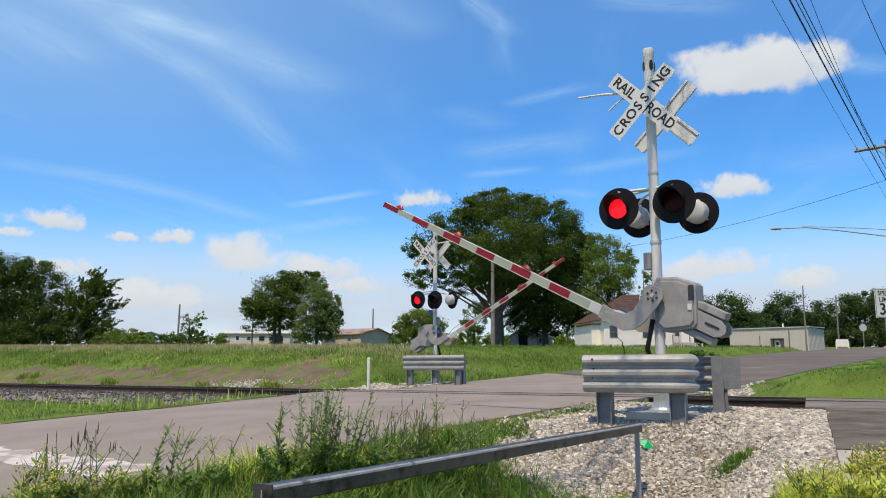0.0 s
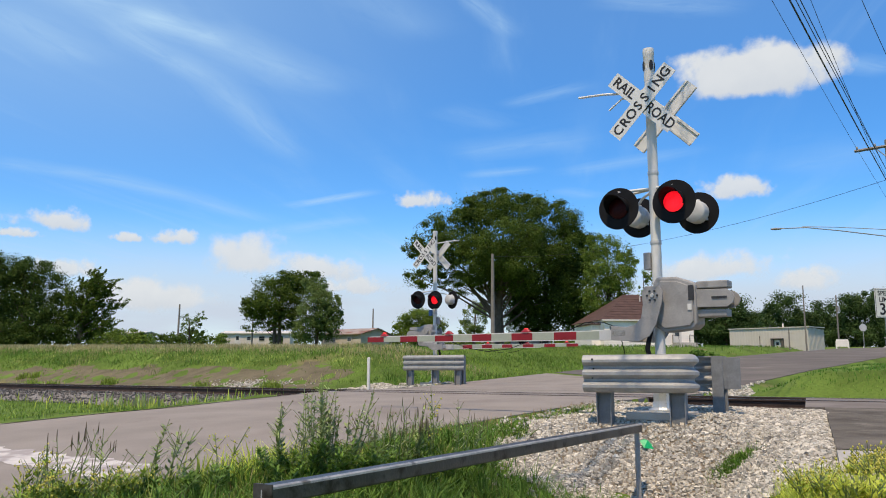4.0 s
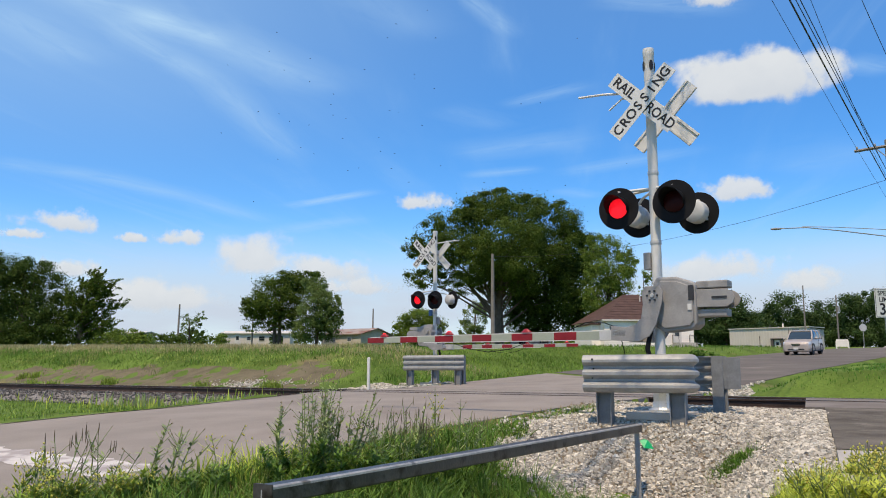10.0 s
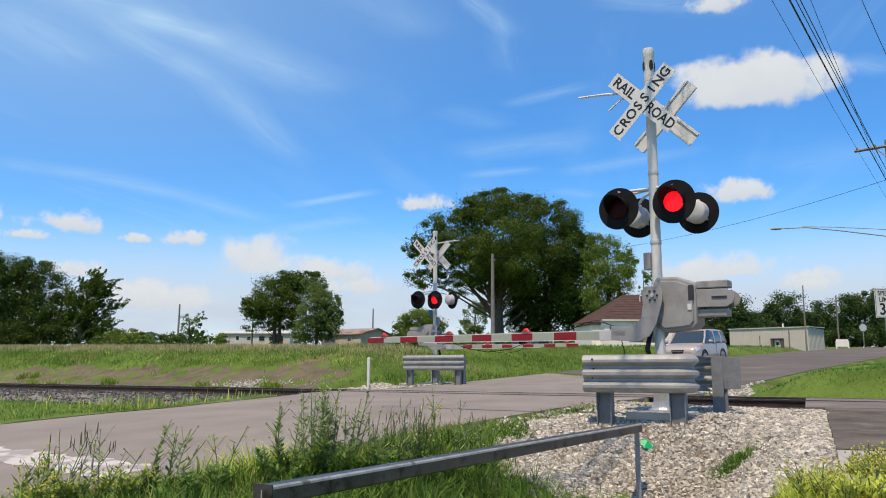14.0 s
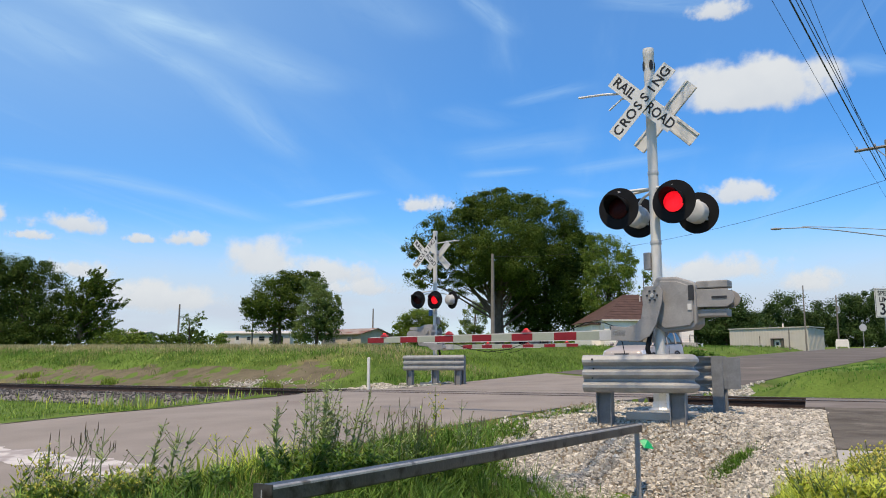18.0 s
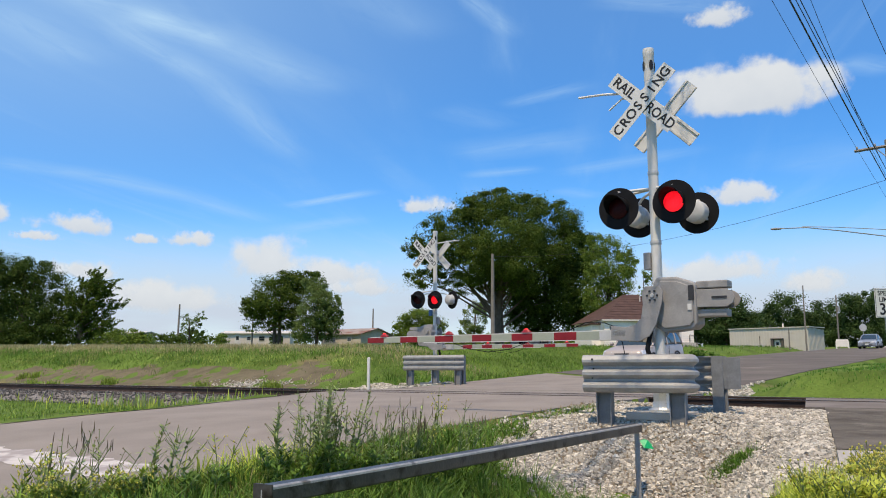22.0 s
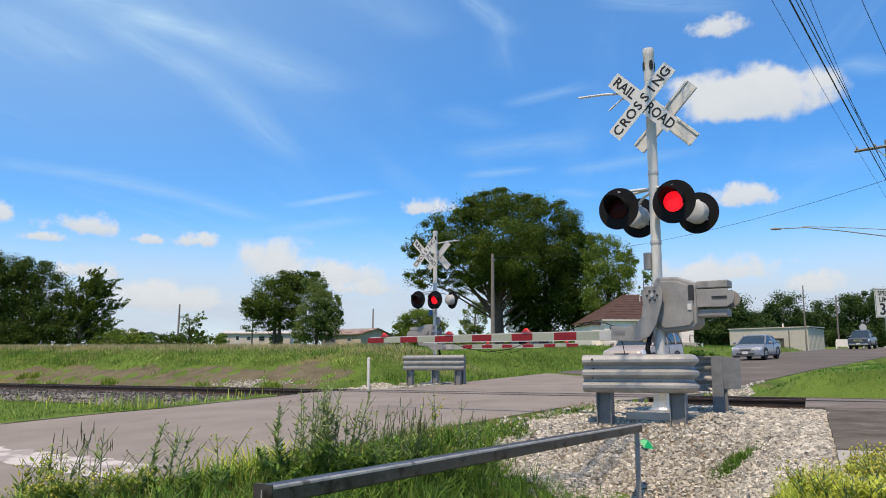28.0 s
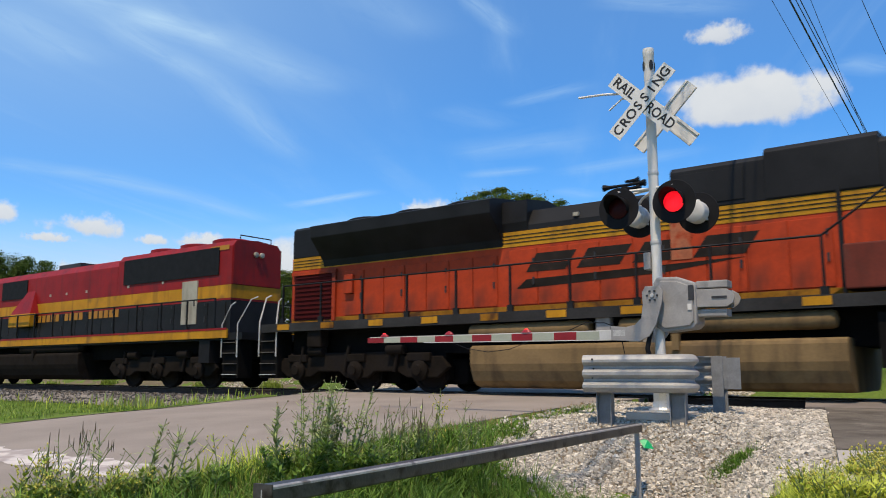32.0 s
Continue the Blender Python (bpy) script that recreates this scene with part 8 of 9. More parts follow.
def build_gravel():
    rng = np.random.default_rng(3)
    # bed under the stones
    gx, gy = np.meshgrid(np.arange(-0.4, 7.2, 0.09), np.arange(6.1, 15.2, 0.09))
    zz = ground(gx, gy) + 0.02
    ok = in_gravel(gx, gy, 0.0)
    idx = -np.ones(gx.shape, int)
    vs, fs = [], []
    for i in range(gx.shape[0] - 1):
        for j in range(gx.shape[1] - 1):
            if ok[i, j] and ok[i + 1, j] and ok[i, j + 1] and ok[i + 1, j + 1]:
                quad = []
                for a, b in ((i, j), (i, j + 1), (i + 1, j + 1), (i + 1, j)):
                    if idx[a, b] < 0:
                        idx[a, b] = len(vs)
                        vs.append((gx[a, b], gy[a, b], zz[a, b]))
                    quad.append(idx[a, b])
                fs.append(quad)
    tagged(new("gravel_pad", mesh_of("gravel_pad", Shape().add(vs, fs), GRAVEL, smooth=True)), "gravel bed sloping down from the signal", "gravel", kind="structure")
    x, y = rng.uniform(-0.4, 7.0, 92000), rng.uniform(6.1, 15, 92000)
    k = in_gravel(x, y, 0.05) | (in_gravel(x, y, 0.5) & (rng.random(92000) < 0.08))
    x, y = x[k], y[k]
    stones("gravel", x, y, ground(x, y) + 0.03, rng.choice([0.017, 0.022, 0.03], len(x), p=[0.45, 0.4, 0.15]), STONE, "loose pale limestone gravel round the signal", "gravel", 4)
    # pale stones by the other signal and along the far ballast edge
    s, u = rng.uniform(-21, -11.0, 9000), rng.uniform(2.3, 6.2, 9000)
    x, y = TRACK_D.x * s + TRACK_N.x * (TRACK_OFF + u), TRACK_D.y * s + TRACK_N.y * (TRACK_OFF + u)
    q = uq(x, y)[1]
    k = (q < ROAD_LEFT - 0.05) & (u < 5.6 + wob(x, y) * 2 - np.clip(-18 - s, 0, 6) * 0.5)
    stones("gravel", x[k], y[k], ground(x[k], y[k]) + 0.03, np.full(k.sum(), 0.05), STONE, "pale gravel round the foot of the other signal", "gravel", 5)
    s, u = rng.normal(-25.6, 1.1, 500), rng.normal(5.2, 0.3, 500)
    x, y = TRACK_D.x * s + TRACK_N.x * (TRACK_OFF + u), TRACK_D.y * s + TRACK_N.y * (TRACK_OFF + u)
    stones("stone_spill", x, y, ground(x, y) + 0.02, np.full(500, 0.034), STONE, "spill of pale stones on the railway bank", "gravel", 8)
    s, u = rng.uniform(-7.8, -4.2, 3200), rng.uniform(2.2, 8.5, 3200)
    x, y = TRACK_D.x * s + TRACK_N.x * (TRACK_OFF + u), TRACK_D.y * s + TRACK_N.y * (TRACK_OFF + u)
    q = uq(x, y)[1]
    k = (q > ROAD_RIGHT + 0.05) & (q < ROAD_RIGHT + np.interp(u, [2.2, 4.6, 6.0, 8.5], [1.3, 0.8, 0.25, 0.1]) + 0.3 * wob(x, y, 2))
    stones("gravel", x[k], y[k], ground(x[k], y[k]) + 0.02, np.full(k.sum(), 0.04), STONE, "pale gravel at the road's shoulder", "gravel", 6)
    # ballast stones on both shoulders
    s, u = rng.uniform(-52, 16, 11000), rng.choice([-1, 1], 11000) * rng.uniform(0.9, 2.75, 11000)
    h = np.interp(np.abs(u), [0, 1.4, 1.9, 2.3, 2.7], [-0.215, -0.2, -0.26, -0.36, -0.5])
    x, y = TRACK_D.x * s + TRACK_N.x * (TRACK_OFF + u), TRACK_D.y * s + TRACK_N.y * (TRACK_OFF + u)
    q = uq(x, y)[1]
    k = ((q < ROAD_LEFT - 0.3) | (q > ROAD_RIGHT + 0.3))
    stones("ballast_stones", x[k], y[k], h[k] + 0.02, np.full(k.sum(), 0.042), BALLAST, "loose grey ballast stones along the rails", "ballast", 7)


def blades(name, x, y, height, width, material, label, category, seed, lean=0.35, base=None):
    """Grass: each blade a bent tapering strip."""
    rng = np.random.default_rng(seed)
    n = len(x)
    z = ground(x, y) if base is None else base
    h = height * rng.uniform(0.45, 1.15, n)
    a = rng.uniform(0, 6.28, n)
    dx, dy = np.cos(a), np.sin(a)
    b = rng.uniform(0.05, lean, n) * h
    w = width * rng.uniform(0.6, 1.3, n)
    turn = a + 1.57 + rng.uniform(-0.6, 0.6, n)
    wx, wy = np.cos(turn) * w / 2, np.sin(turn) * w / 2
    V = []
    for f, k in ((0.0, 1.0), (0.5, 0.85), (0.85, 0.5)):
        ox, oy, oz = dx * b * f * f, dy * b * f * f, h * f * (1 - 0.12 * f)
        V += [np.stack([x + ox - wx * k, y + oy - wy * k, z + oz - 0.02], -1), np.stack([x + ox + wx * k, y + oy + wy * k, z + oz - 0.02], -1)]
    V.append(np.stack([x + dx * b, y + dy * b, z + h * 0.9], -1))
    P = np.stack(V, 1).reshape(-1, 3)
    o = np.arange(n) * 7
    Q = np.concatenate([np.stack([o, o + 1, o + 3, o + 2], -1), np.stack([o + 2, o + 3, o + 5, o + 4], -1)])
    T = np.stack([o + 4, o + 5, o + 6], -1)
    me = bpy.data.meshes.new(name)
    me.from_pydata(P.tolist(), [], Q.tolist() + T.tolist())
    me.materials.append(material)
    return tagged(new(name, me), label, category, kind="stuff")


def scatter(rng, n, x0, x1, y0, y1, test):
    x, y = rng.uniform(x0, x1, n), rng.uniform(y0, y1, n)
    k = test(x, y, rng)
    return x[k], y[k]


def track_scatter(rng, n, s0, s1, u0, u1, test):
    s, u = rng.uniform(s0, s1, n), rng.uniform(u0, u1, n)
    x, y = TRACK_D.x * s + TRACK_N.x * (TRACK_OFF + u), TRACK_D.y * s + TRACK_N.y * (TRACK_OFF + u)
    k = test(x, y, s, u, rng)
    return x[k], y[k]


def patchy(x, y, k=1.0):
    return np.sin(x * 0.9 * k + 0.4) * np.sin(y * 0.7 * k + 1.3) + 0.6 * np.sin(x * 2.3 * k - y * 1.9 * k) + 0.4 * np.sin(x * 5.1 * k + y * 4.3 * k)


def bare_bank(x, y, s, u):
    """Where the far bank shows bare earth: its foot and lower slope, with a wavy upper edge."""
    f = np.clip((-20.5 - s) / 4, 0, 1)
    return f * np.clip((7.7 + 0.5 * patchy(x, y, 0.38) - u) / 0.8, 0, 1)


def build_grass():
    rng = np.random.default_rng(9)
    # ditch between road and rail barrier
    def ditch(x, y, r):
        u, q, e = uq(x, y)
        keep = (q > ROAD_RIGHT + 0.1 + 0.25 * wob(x, y)) & ~in_gravel(x, y, -0.1) & (u < -2.7) & (e < -1.6)
        return keep & ((~in_gravel(x, y, 0.25)) | (r.random(len(x)) < 0.6))
    def tall(x, y, k=1.0):
        """How high the ditch plants stand: low along the road's edge and towards the gravel."""
        u, q, e = uq(x, y)
        return k * np.interp(q, [3.8, 4.3, 5.2, 6.5, 8], [0.13, 0.18, 0.3, 0.27, 0.24]) * np.interp(u, [-8.6, -7.4, -6.5], [1.0, 0.75, 0.4]) * (1 + 0.35 * np.clip(patchy(x, y, 0.9), -1, 1))
    x, y = scatter(rng, 66000, -6.5, 3.4, 2.6, 14.5, ditch)
    blades("ditch_grass", x, y, tall(x, y), np.full(len(x), 0.0085), GRASS_DITCH, "lush green grass filling the ditch", "grass", 1, 1.25)
    x, y = scatter(rng, 5000, -6.5, 3.4, 2.6, 14.5, ditch)
    blades("dry_ditch_grass", x, y, tall(x, y, 0.9), np.full(len(x), 0.006), GRASS_DRY, "scattered dry straw along the verge", "grass", 2)
    # broad-leaved plants, brown dead grass at the road's edge, lighter tufts
    x, y = scatter(rng, 46000, -6.5, 3.4, 2.6, 14.5, lambda x, y, r: ditch(x, y, r) & (patchy(x, y, 1.6) > -0.35) & (uq(x, y)[1] > 4.3))
    blades("ditch_herbs", x, y, tall(x, y, 0.95), np.full(len(x), 0.027), BROAD_LEAF, "broad-leaved herbs among the ditch grass", "plants", 21, 1.7)
    x, y = scatter(rng, 30000, -6.5, 3.4, 2.6, 14.5, lambda x, y, r: ditch(x, y, r) & (uq(x, y)[1] < 4.7 + 0.5 * wob(x, y)) & ((patchy(x, y, 0.8) > -0.3) | (uq(x, y)[0] > -7)))
    blades("dead_verge_grass", x, y, np.full(len(x), 0.11) * np.interp(uq(x, y)[0], [-8, -6], [1.5, 1.0]), np.full(len(x), 0.008), GRASS_BROWN, "brown dead grass along the road's edge", "grass", 22, 1.0)
    x, y = scatter(rng, 14000, -6.5, 3.4, 2.6, 14.5, lambda x, y, r: ditch(x, y, r) & (patchy(x + 3, y, 1.1) > 0.2))
    blades("light_ditch_grass", x, y, tall(x, y, 1.1), np.full(len(x), 0.007), GRASS_LIGHT, "light green grass tufts in the ditch", "grass", 23, 0.9)
    x, y = scatter(rng, 7000, -6.5, -1.2, 2.6, 8.5, lambda x, y, r: ditch(x, y, r) & (patchy(x, y + 2, 1.3) > 0.2))
    blades("flowering_mustard", x, y, np.full(len(x), 0.3), np.full(len(x), 0.016), GRASS_YELLOW, "yellow flowering plants at the road's edge", "plants", 24, 1.2)
    # strip between road and track
    def strip(x, y, s, u, r):
        t = (x - ROAD_M.x) * ROAD_R.x + (y - ROAD_M.y) * ROAD_R.y
        return uq(x, y)[1] < left_edge(t) - 0.24 - 0.15 * np.abs(wob(x, y))
    x, y = track_scatter(rng, 10000, -52, -8, -12.5, -2.4, strip)
    blades("light_trackside_grass", x, y, np.full(len(x), 0.13), np.full(len(x), 0.011), GRASS_FRESH, "fresh yellow-green grass beside the track", "grass", 35, 1.2)
    x, y = track_scatter(rng, 20000, -52, -8, -12.5, -2.4, strip)
    blades("trackside_grass", x, y, np.full(len(x), 0.12), np.full(len(x), 0.013), GRASS_BANK, "green grass strip between road and track", "grass", 3, 1.2)
    x, y = track_scatter(rng, 3500, -52, -8, -8, -2.6, lambda x, y, s, u, r: strip(x, y, s, u, r) & (patchy(x, y) > 0.5))
    blades("trackside_weeds", x, y, np.full(len(x), 0.34), np.full(len(x), 0.03), GRASS_YELLOW, "yellow-green weeds beside the track", "grass", 4)
    x, y = track_scatter(rng, 260, -24, -16.5, -3.3, -2.2, lambda x, y, s, u, r: patchy(x, y, 1.5) > -0.2)
    blades("ballast_weeds", x, y, np.full(len(x), 0.42), np.full(len(x), 0.08), WEED_GREEN, "upright green weeds at the edge of the ballast", "grass", 5)
    # the far bank
    def bank(x, y, s, u, r):
        q = uq(x, y)[1]
        side = ROAD_LEFT - q
        return (side > 0.3) & (r.random(len(x)) > np.clip((u - 9.3) / 1.2, 0, 0.93)) & (r.random(len(x)) > 0.985 * bare_bank(x, y, s, u) ** 0.4) & ((u > 5.4) | (s < -24) | (r.random(len(x)) < 0.25))
    x, y = track_scatter(rng, 115000, -75, -4, 3.2, 13, bank)
    hgt = np.interp(uq(x, y)[0], [3, 6, 9, 14], [0.09, 0.11, 0.14, 0.16]) * (1 + 0.25 * np.sin(x * 0.8) * np.sin(y * 0.6))
    blades("bank_grass", x, y, hgt, np.full(len(x), 0.017), GRASS_BANK, "rough green grass over the railway bank", "grass", 6, 1.1)
    x, y = track_scatter(rng, 24000, -75, -4, 4.5, 12, lambda x, y, s, u, r: bank(x, y, s, u, r) & (patchy(x, y, 0.6) > np.where(s > -22, 0.0, 0.5)))
    blades("bank_weeds", x, y, np.full(len(x), 0.32), np.full(len(x), 0.028), GRASS_DITCH, "taller green weeds in clumps on the bank", "grass", 7, 0.9)
    x, y = track_scatter(rng, 30000, -75, -4, 4.5, 13, lambda x, y, s, u, r: bank(x, y, s, u, r) & (patchy(x, y + 4, 0.3) > np.where(s > -22, 0.3, -0.3)) & (u < 9))
    blades("light_bank_grass", x, y, np.full(len(x), 0.18), np.full(len(x), 0.02), GRASS_LIGHT, "lighter yellow-green grass on the bank", "grass", 25, 0.9)
    x, y = track_scatter(rng, 13, -56, -20, 3.4, 6.0, lambda x, y, s, u, r: u > 0)
    cx, cy = np.repeat(x, 150) + rng.normal(0, 0.16, 150 * len(x)), np.repeat(y, 150) + rng.normal(0, 0.16, 150 * len(y))
    keep = uq(cx, cy)[1] < ROAD_LEFT - 0.6
    blades("bank_tufts", cx[keep], cy[keep], np.full(int(keep.sum()), 0.36), np.full(int(keep.sum()), 0.03), GRASS_FRESH, "green tufts at the foot of the bank", "grass", 26, 0.7)
    x, y = track_scatter(rng, 42000, -90, -2, 8.6, 14, lambda x, y, s, u, r: (uq(x, y)[1] < ROAD_LEFT - 5 + 2 * r.random(len(x))) & (r.random(len(x)) < 1.0 * np.clip((u - 9.0) / 1.2, 0, 1)))
    blades("field_edge_grass", x, y, np.full(len(x), 0.26), np.full(len(x), 0.018), GRASS_DRY, "pale dry grass along the top of the bank", "grass", 8)
    # verge before the house, beyond the road's far side
    def house_verge(x, y, r):
        u, q, e = uq(x, y)
        return (q < ROAD_LEFT - 0.6) & (u > 14)
    x, y = scatter(rng, 12000, 12, 45, 50, 110, house_verge)
    blades("far_verge_grass", x, y, np.full(len(x), 0.3), np.full(len(x), 0.035), GRASS_BANK, "green verge running up beside the far road", "grass", 9)
    def slope(x, y, r):
        u, q, e = uq(x, y)
        return (q < ROAD_LEFT - 0.35) & (q > -17) & (u > 11)
    x, y = scatter(rng, 60000, -5, 16, 30, 58, slope)
    blades("slope_grass", x, y, 0.15 + 0.05 * np.clip(patchy(x, y, 0.7), -1, 1), np.full(len(x), 0.017), GRASS_BANK, "deep green grass on the slope beside the far road", "grass", 31, 1.1)
    x, y = scatter(rng, 26000, -5, 16, 30, 58, lambda x, y, r: slope(x, y, r) & (patchy(x + 2, y, 0.55) > 0.1))
    blades("slope_weeds", x, y, 0.2 + 0.1 * np.clip(patchy(x + 2, y, 0.55), -1, 1), np.full(len(x), 0.022), BROAD_LEAF, "taller leafy weeds in clumps on the slope", "weeds", 32, 1.0)
    x, y = scatter(rng, 16000, -5, 16, 30, 58, lambda x, y, r: slope(x, y, r) & (patchy(x, y + 3, 0.45) > 0.5))
    blades("light_slope_grass", x, y, np.full(len(x), 0.23), np.full(len(x), 0.014), GRASS_FRESH, "yellow-green grass heads on the slope", "grass", 33, 0.8)
    # mown grass on the other side of the road
    def lawn(x, y, s, u, r):
        q = uq(x, y)[1]
        return (q > ROAD_RIGHT + 0.5 + 0.4 * wob(x, y)) & (u > 3.2 + np.clip(3.0 - (q - ROAD_RIGHT), 0, 3) * 0.5)
    x, y = track_scatter(rng, 34000, -12, 10, 2.6, 22, lawn)
    blades("lawn", x, y, 0.065 + 0.025 * np.clip(patchy(x, y, 0.9), -1, 1), np.full(len(x), 0.016), GRASS_LAWN, "bright mown grass on the slope beside the road", "grass", 10)
    x, y = track_scatter(rng, 9000, -9, 6, 2.6, 9, lambda x, y, s, u, r: lawn(x, y, s, u, r) & (patchy(x, y, 1.3) > np.interp(u, [3, 6, 9], [-0.4, 0.3, 0.9])))
    blades("lawn_tufts", x, y, np.full(len(x), 0.08), np.full(len(x), 0.012), BROAD_LEAF, "rougher dark green tufts at the foot of the lawn", "grass", 34, 1.0)
    # tall yellow-green weeds by the concrete slab
    def corner(x, y, r):
        u, q, e = uq(x, y)
        return (e > -0.45 + 0.5 * wob(x, y, 2)) & (e < 2.4) & (y < 6.2 + 0.3 * wob(x, y, 2))
    x, y = scatter(rng, 17000, 1.9, 4.6, 4.2, 7.0, corner)
    blades("yellow_weeds", x, y, np.full(len(x), 0.15) + 0.07 * wob(x, y, 2), np.full(len(x), 0.0055), GRASS_YELLOW, "dense yellow-green flowering weeds by the slab", "weeds", 11, 1.0)
    # rough grass round about, behind the eye too
    def around(x, y, r):
        u, q, e = uq(x, y)
        return (q > ROAD_RIGHT + 0.3) & ((e < -0.1) | (e > 3.4)) & (np.hypot(x, y) > 0.7)
    x, y = scatter(rng, 5000, -6.5, 7.5, -5.0, 2.7, around)
    blades("verge_grass", x, y, np.full(len(x), 0.14), np.full(len(x), 0.012), GRASS_FRESH, "rough short grass beside the slab path", "grass", 27, 0.9)
    # the tuft in the gravel
    x, y = rng.normal(3.3, 0.11, 1800), rng.normal(9.3, 0.09, 1800)
    blades("gravel_tuft", x, y, np.full(len(x), 0.11), np.full(len(x), 0.012), GRASS_DITCH, "small green tuft growing in the gravel", "grass", 12, 0.8)
    x, y = rng.normal(1.65, 0.24, 1100), rng.normal(8.5, 0.22, 1100)
    blades("gravel_tuft", x, y, np.full(len(x), 0.12), np.full(len(x), 0.012), GRASS_DITCH, "grass creeping into the gravel", "grass", 14, 0.8)
    x, y = rng.normal(2.15, 0.22, 500), rng.normal(8.9, 0.2, 500)
    blades("gravel_tuft", x, y, np.full(len(x), 0.16), np.full(len(x), 0.012), GRASS_DITCH, "sparse grass tuft by the thin post", "grass", 13, 0.6)


tall_weeds = []


def weed(x, y, h, stems, label, seed, leafy_amount=1.0, head="seed", spread=0.12, leaf=None, lean=0.0):
    """A tall weed: several stems with narrow leaves and seed heads or flowers."""
    rng = random.Random(seed)
    w = thing("weed", Matrix.Translation((x, y, gz(x, y))), label, "weed", "tall roadside weeds")
    st, lf, hd = Shape(), Shape(), Shape()
    for k in range(stems):
        tips = []
        a, l = rng.uniform(0, 6.28), rng.uniform(0.3, 1.0)
        top = Vector((math.cos(a) * spread * l * 2.0, math.sin(a) * spread * l * 2.0, h * rng.uniform(0.65, 1.0)))
        foot = Vector((math.cos(a) * spread * 0.3, math.sin(a) * spread * 0.3, -0.05))
        top.x += lean * h * rng.uniform(0.6, 1.3)
        mid = foot.lerp(top, 0.5) + Vector((rng.uniform(-0.03, 0.03) - lean * h * 0.12, rng.uniform(-0.03, 0.03), 0.02))
        st.tube([foot, mid, top], [0.006, 0.0045, 0.0025], 4, False)
        for j in range(2 if head != "none" else 0):
            f = rng.uniform(0.45, 0.85)
            p = foot.lerp(mid, f * 2) if f < 0.5 else mid.lerp(top, f * 2 - 1)
            b = rng.uniform(0, 6.28)
            tip = p + Vector((math.cos(b) * 0.1, math.sin(b) * 0.1, rng.uniform(0.06, 0.16)))
            st.tube([p, tip], [0.003, 0.002], 4, False)
            tips.append(tip)
        tips.append(top)
        for j in range(int(30 * leafy_amount)):
            f = rng.uniform(0.08, 0.92)
            p = foot.lerp(mid, f * 2) if f < 0.5 else mid.lerp(top, f * 2 - 1)
            b, ln, wd = rng.uniform(0, 6.28), rng.uniform(0.06, 0.17) * (1.2 - f * 0.75), rng.uniform(0.007, 0.018)
            o = Vector((math.cos(b), math.sin(b), rng.uniform(0.1, 0.9))).normalized() * ln
            n = Vector((-math.sin(b), math.cos(b), 0)) * wd
            lf.add([p, p + o * 0.5 + n, p + o, p + o * 0.5 - n], [(0, 1, 2, 3)])
        for j in range(len(tips) if head == 'seed' else 11 if head != "none" else 0):
            b = rng.uniform(0, 6.28)
            if head == "seed" and j < len(tips):
                p, r = tips[j], rng.uniform(0.005, 0.012)
                hd.add([p + Vector((r, 0, 0)), p + Vector((0, r, 0)), p + Vector((-r, 0, 0)), p + Vector((0, -r, 0)), p + Vector((0, 0, r)), p - Vector((0, 0, r * 0.8))], [(0, 1, 4), (1, 2, 4), (2, 3, 4), (3, 0, 4), (1, 0, 5), (2, 1, 5), (3, 2, 5), (0, 3, 5)])
                continue
            if head == "spike":
                p, r = tips[j % len(tips)], 0.0042
                hd.tube([p - Vector((0, 0, 0.05)), p, p + Vector((0, 0, 0.05))], [r * 0.5, r, r * 0.3], 5)
                continue
            p = tips[j % len(tips)] + Vector((math.cos(b) * 0.06 * rng.random(), math.sin(b) * 0.06 * rng.random(), rng.uniform(-0.12, 0.03)))
            r = rng.uniform(0.005, 0.011)
            hd.add([p + Vector((r, 0, 0)), p + Vector((0, r, 0)), p + Vector((-r, 0, 0)), p + Vector((0, -r, 0)), p + Vector((0, 0, r * 1.4)), p - Vector((0, 0, r * 1.4))], [(0, 1, 4), (1, 2, 4), (2, 3, 4), (3, 0, 4), (1, 0, 5), (2, 1, 5), (3, 2, 5), (0, 3, 5)])
    tagged(part("stalk", st, WEED_STEM, w, "thin green stems", fix=False), kind="stuff")
    tagged(part("foliage", lf, leaf or (WEED_GREEN if head != "flower" else GRASS_FRESH), w, "narrow green leaves", fix=False), kind="stuff")
    if hd.v:
        tagged(part("flower_head" if head == "flower" else "seed_head", hd, FLOWER if head == "flower" else SEED_HEAD, w, "brown seed heads" if head != "flower" else "small yellow flowers", fix=False), kind="stuff")
    tall_weeds.append((w, rng.uniform(0, 6.28)))


def on_ray(column, dist):
    """A spot on the ground at that share of the view's half width, dist ahead."""
    return column * 0.553 * dist, dist


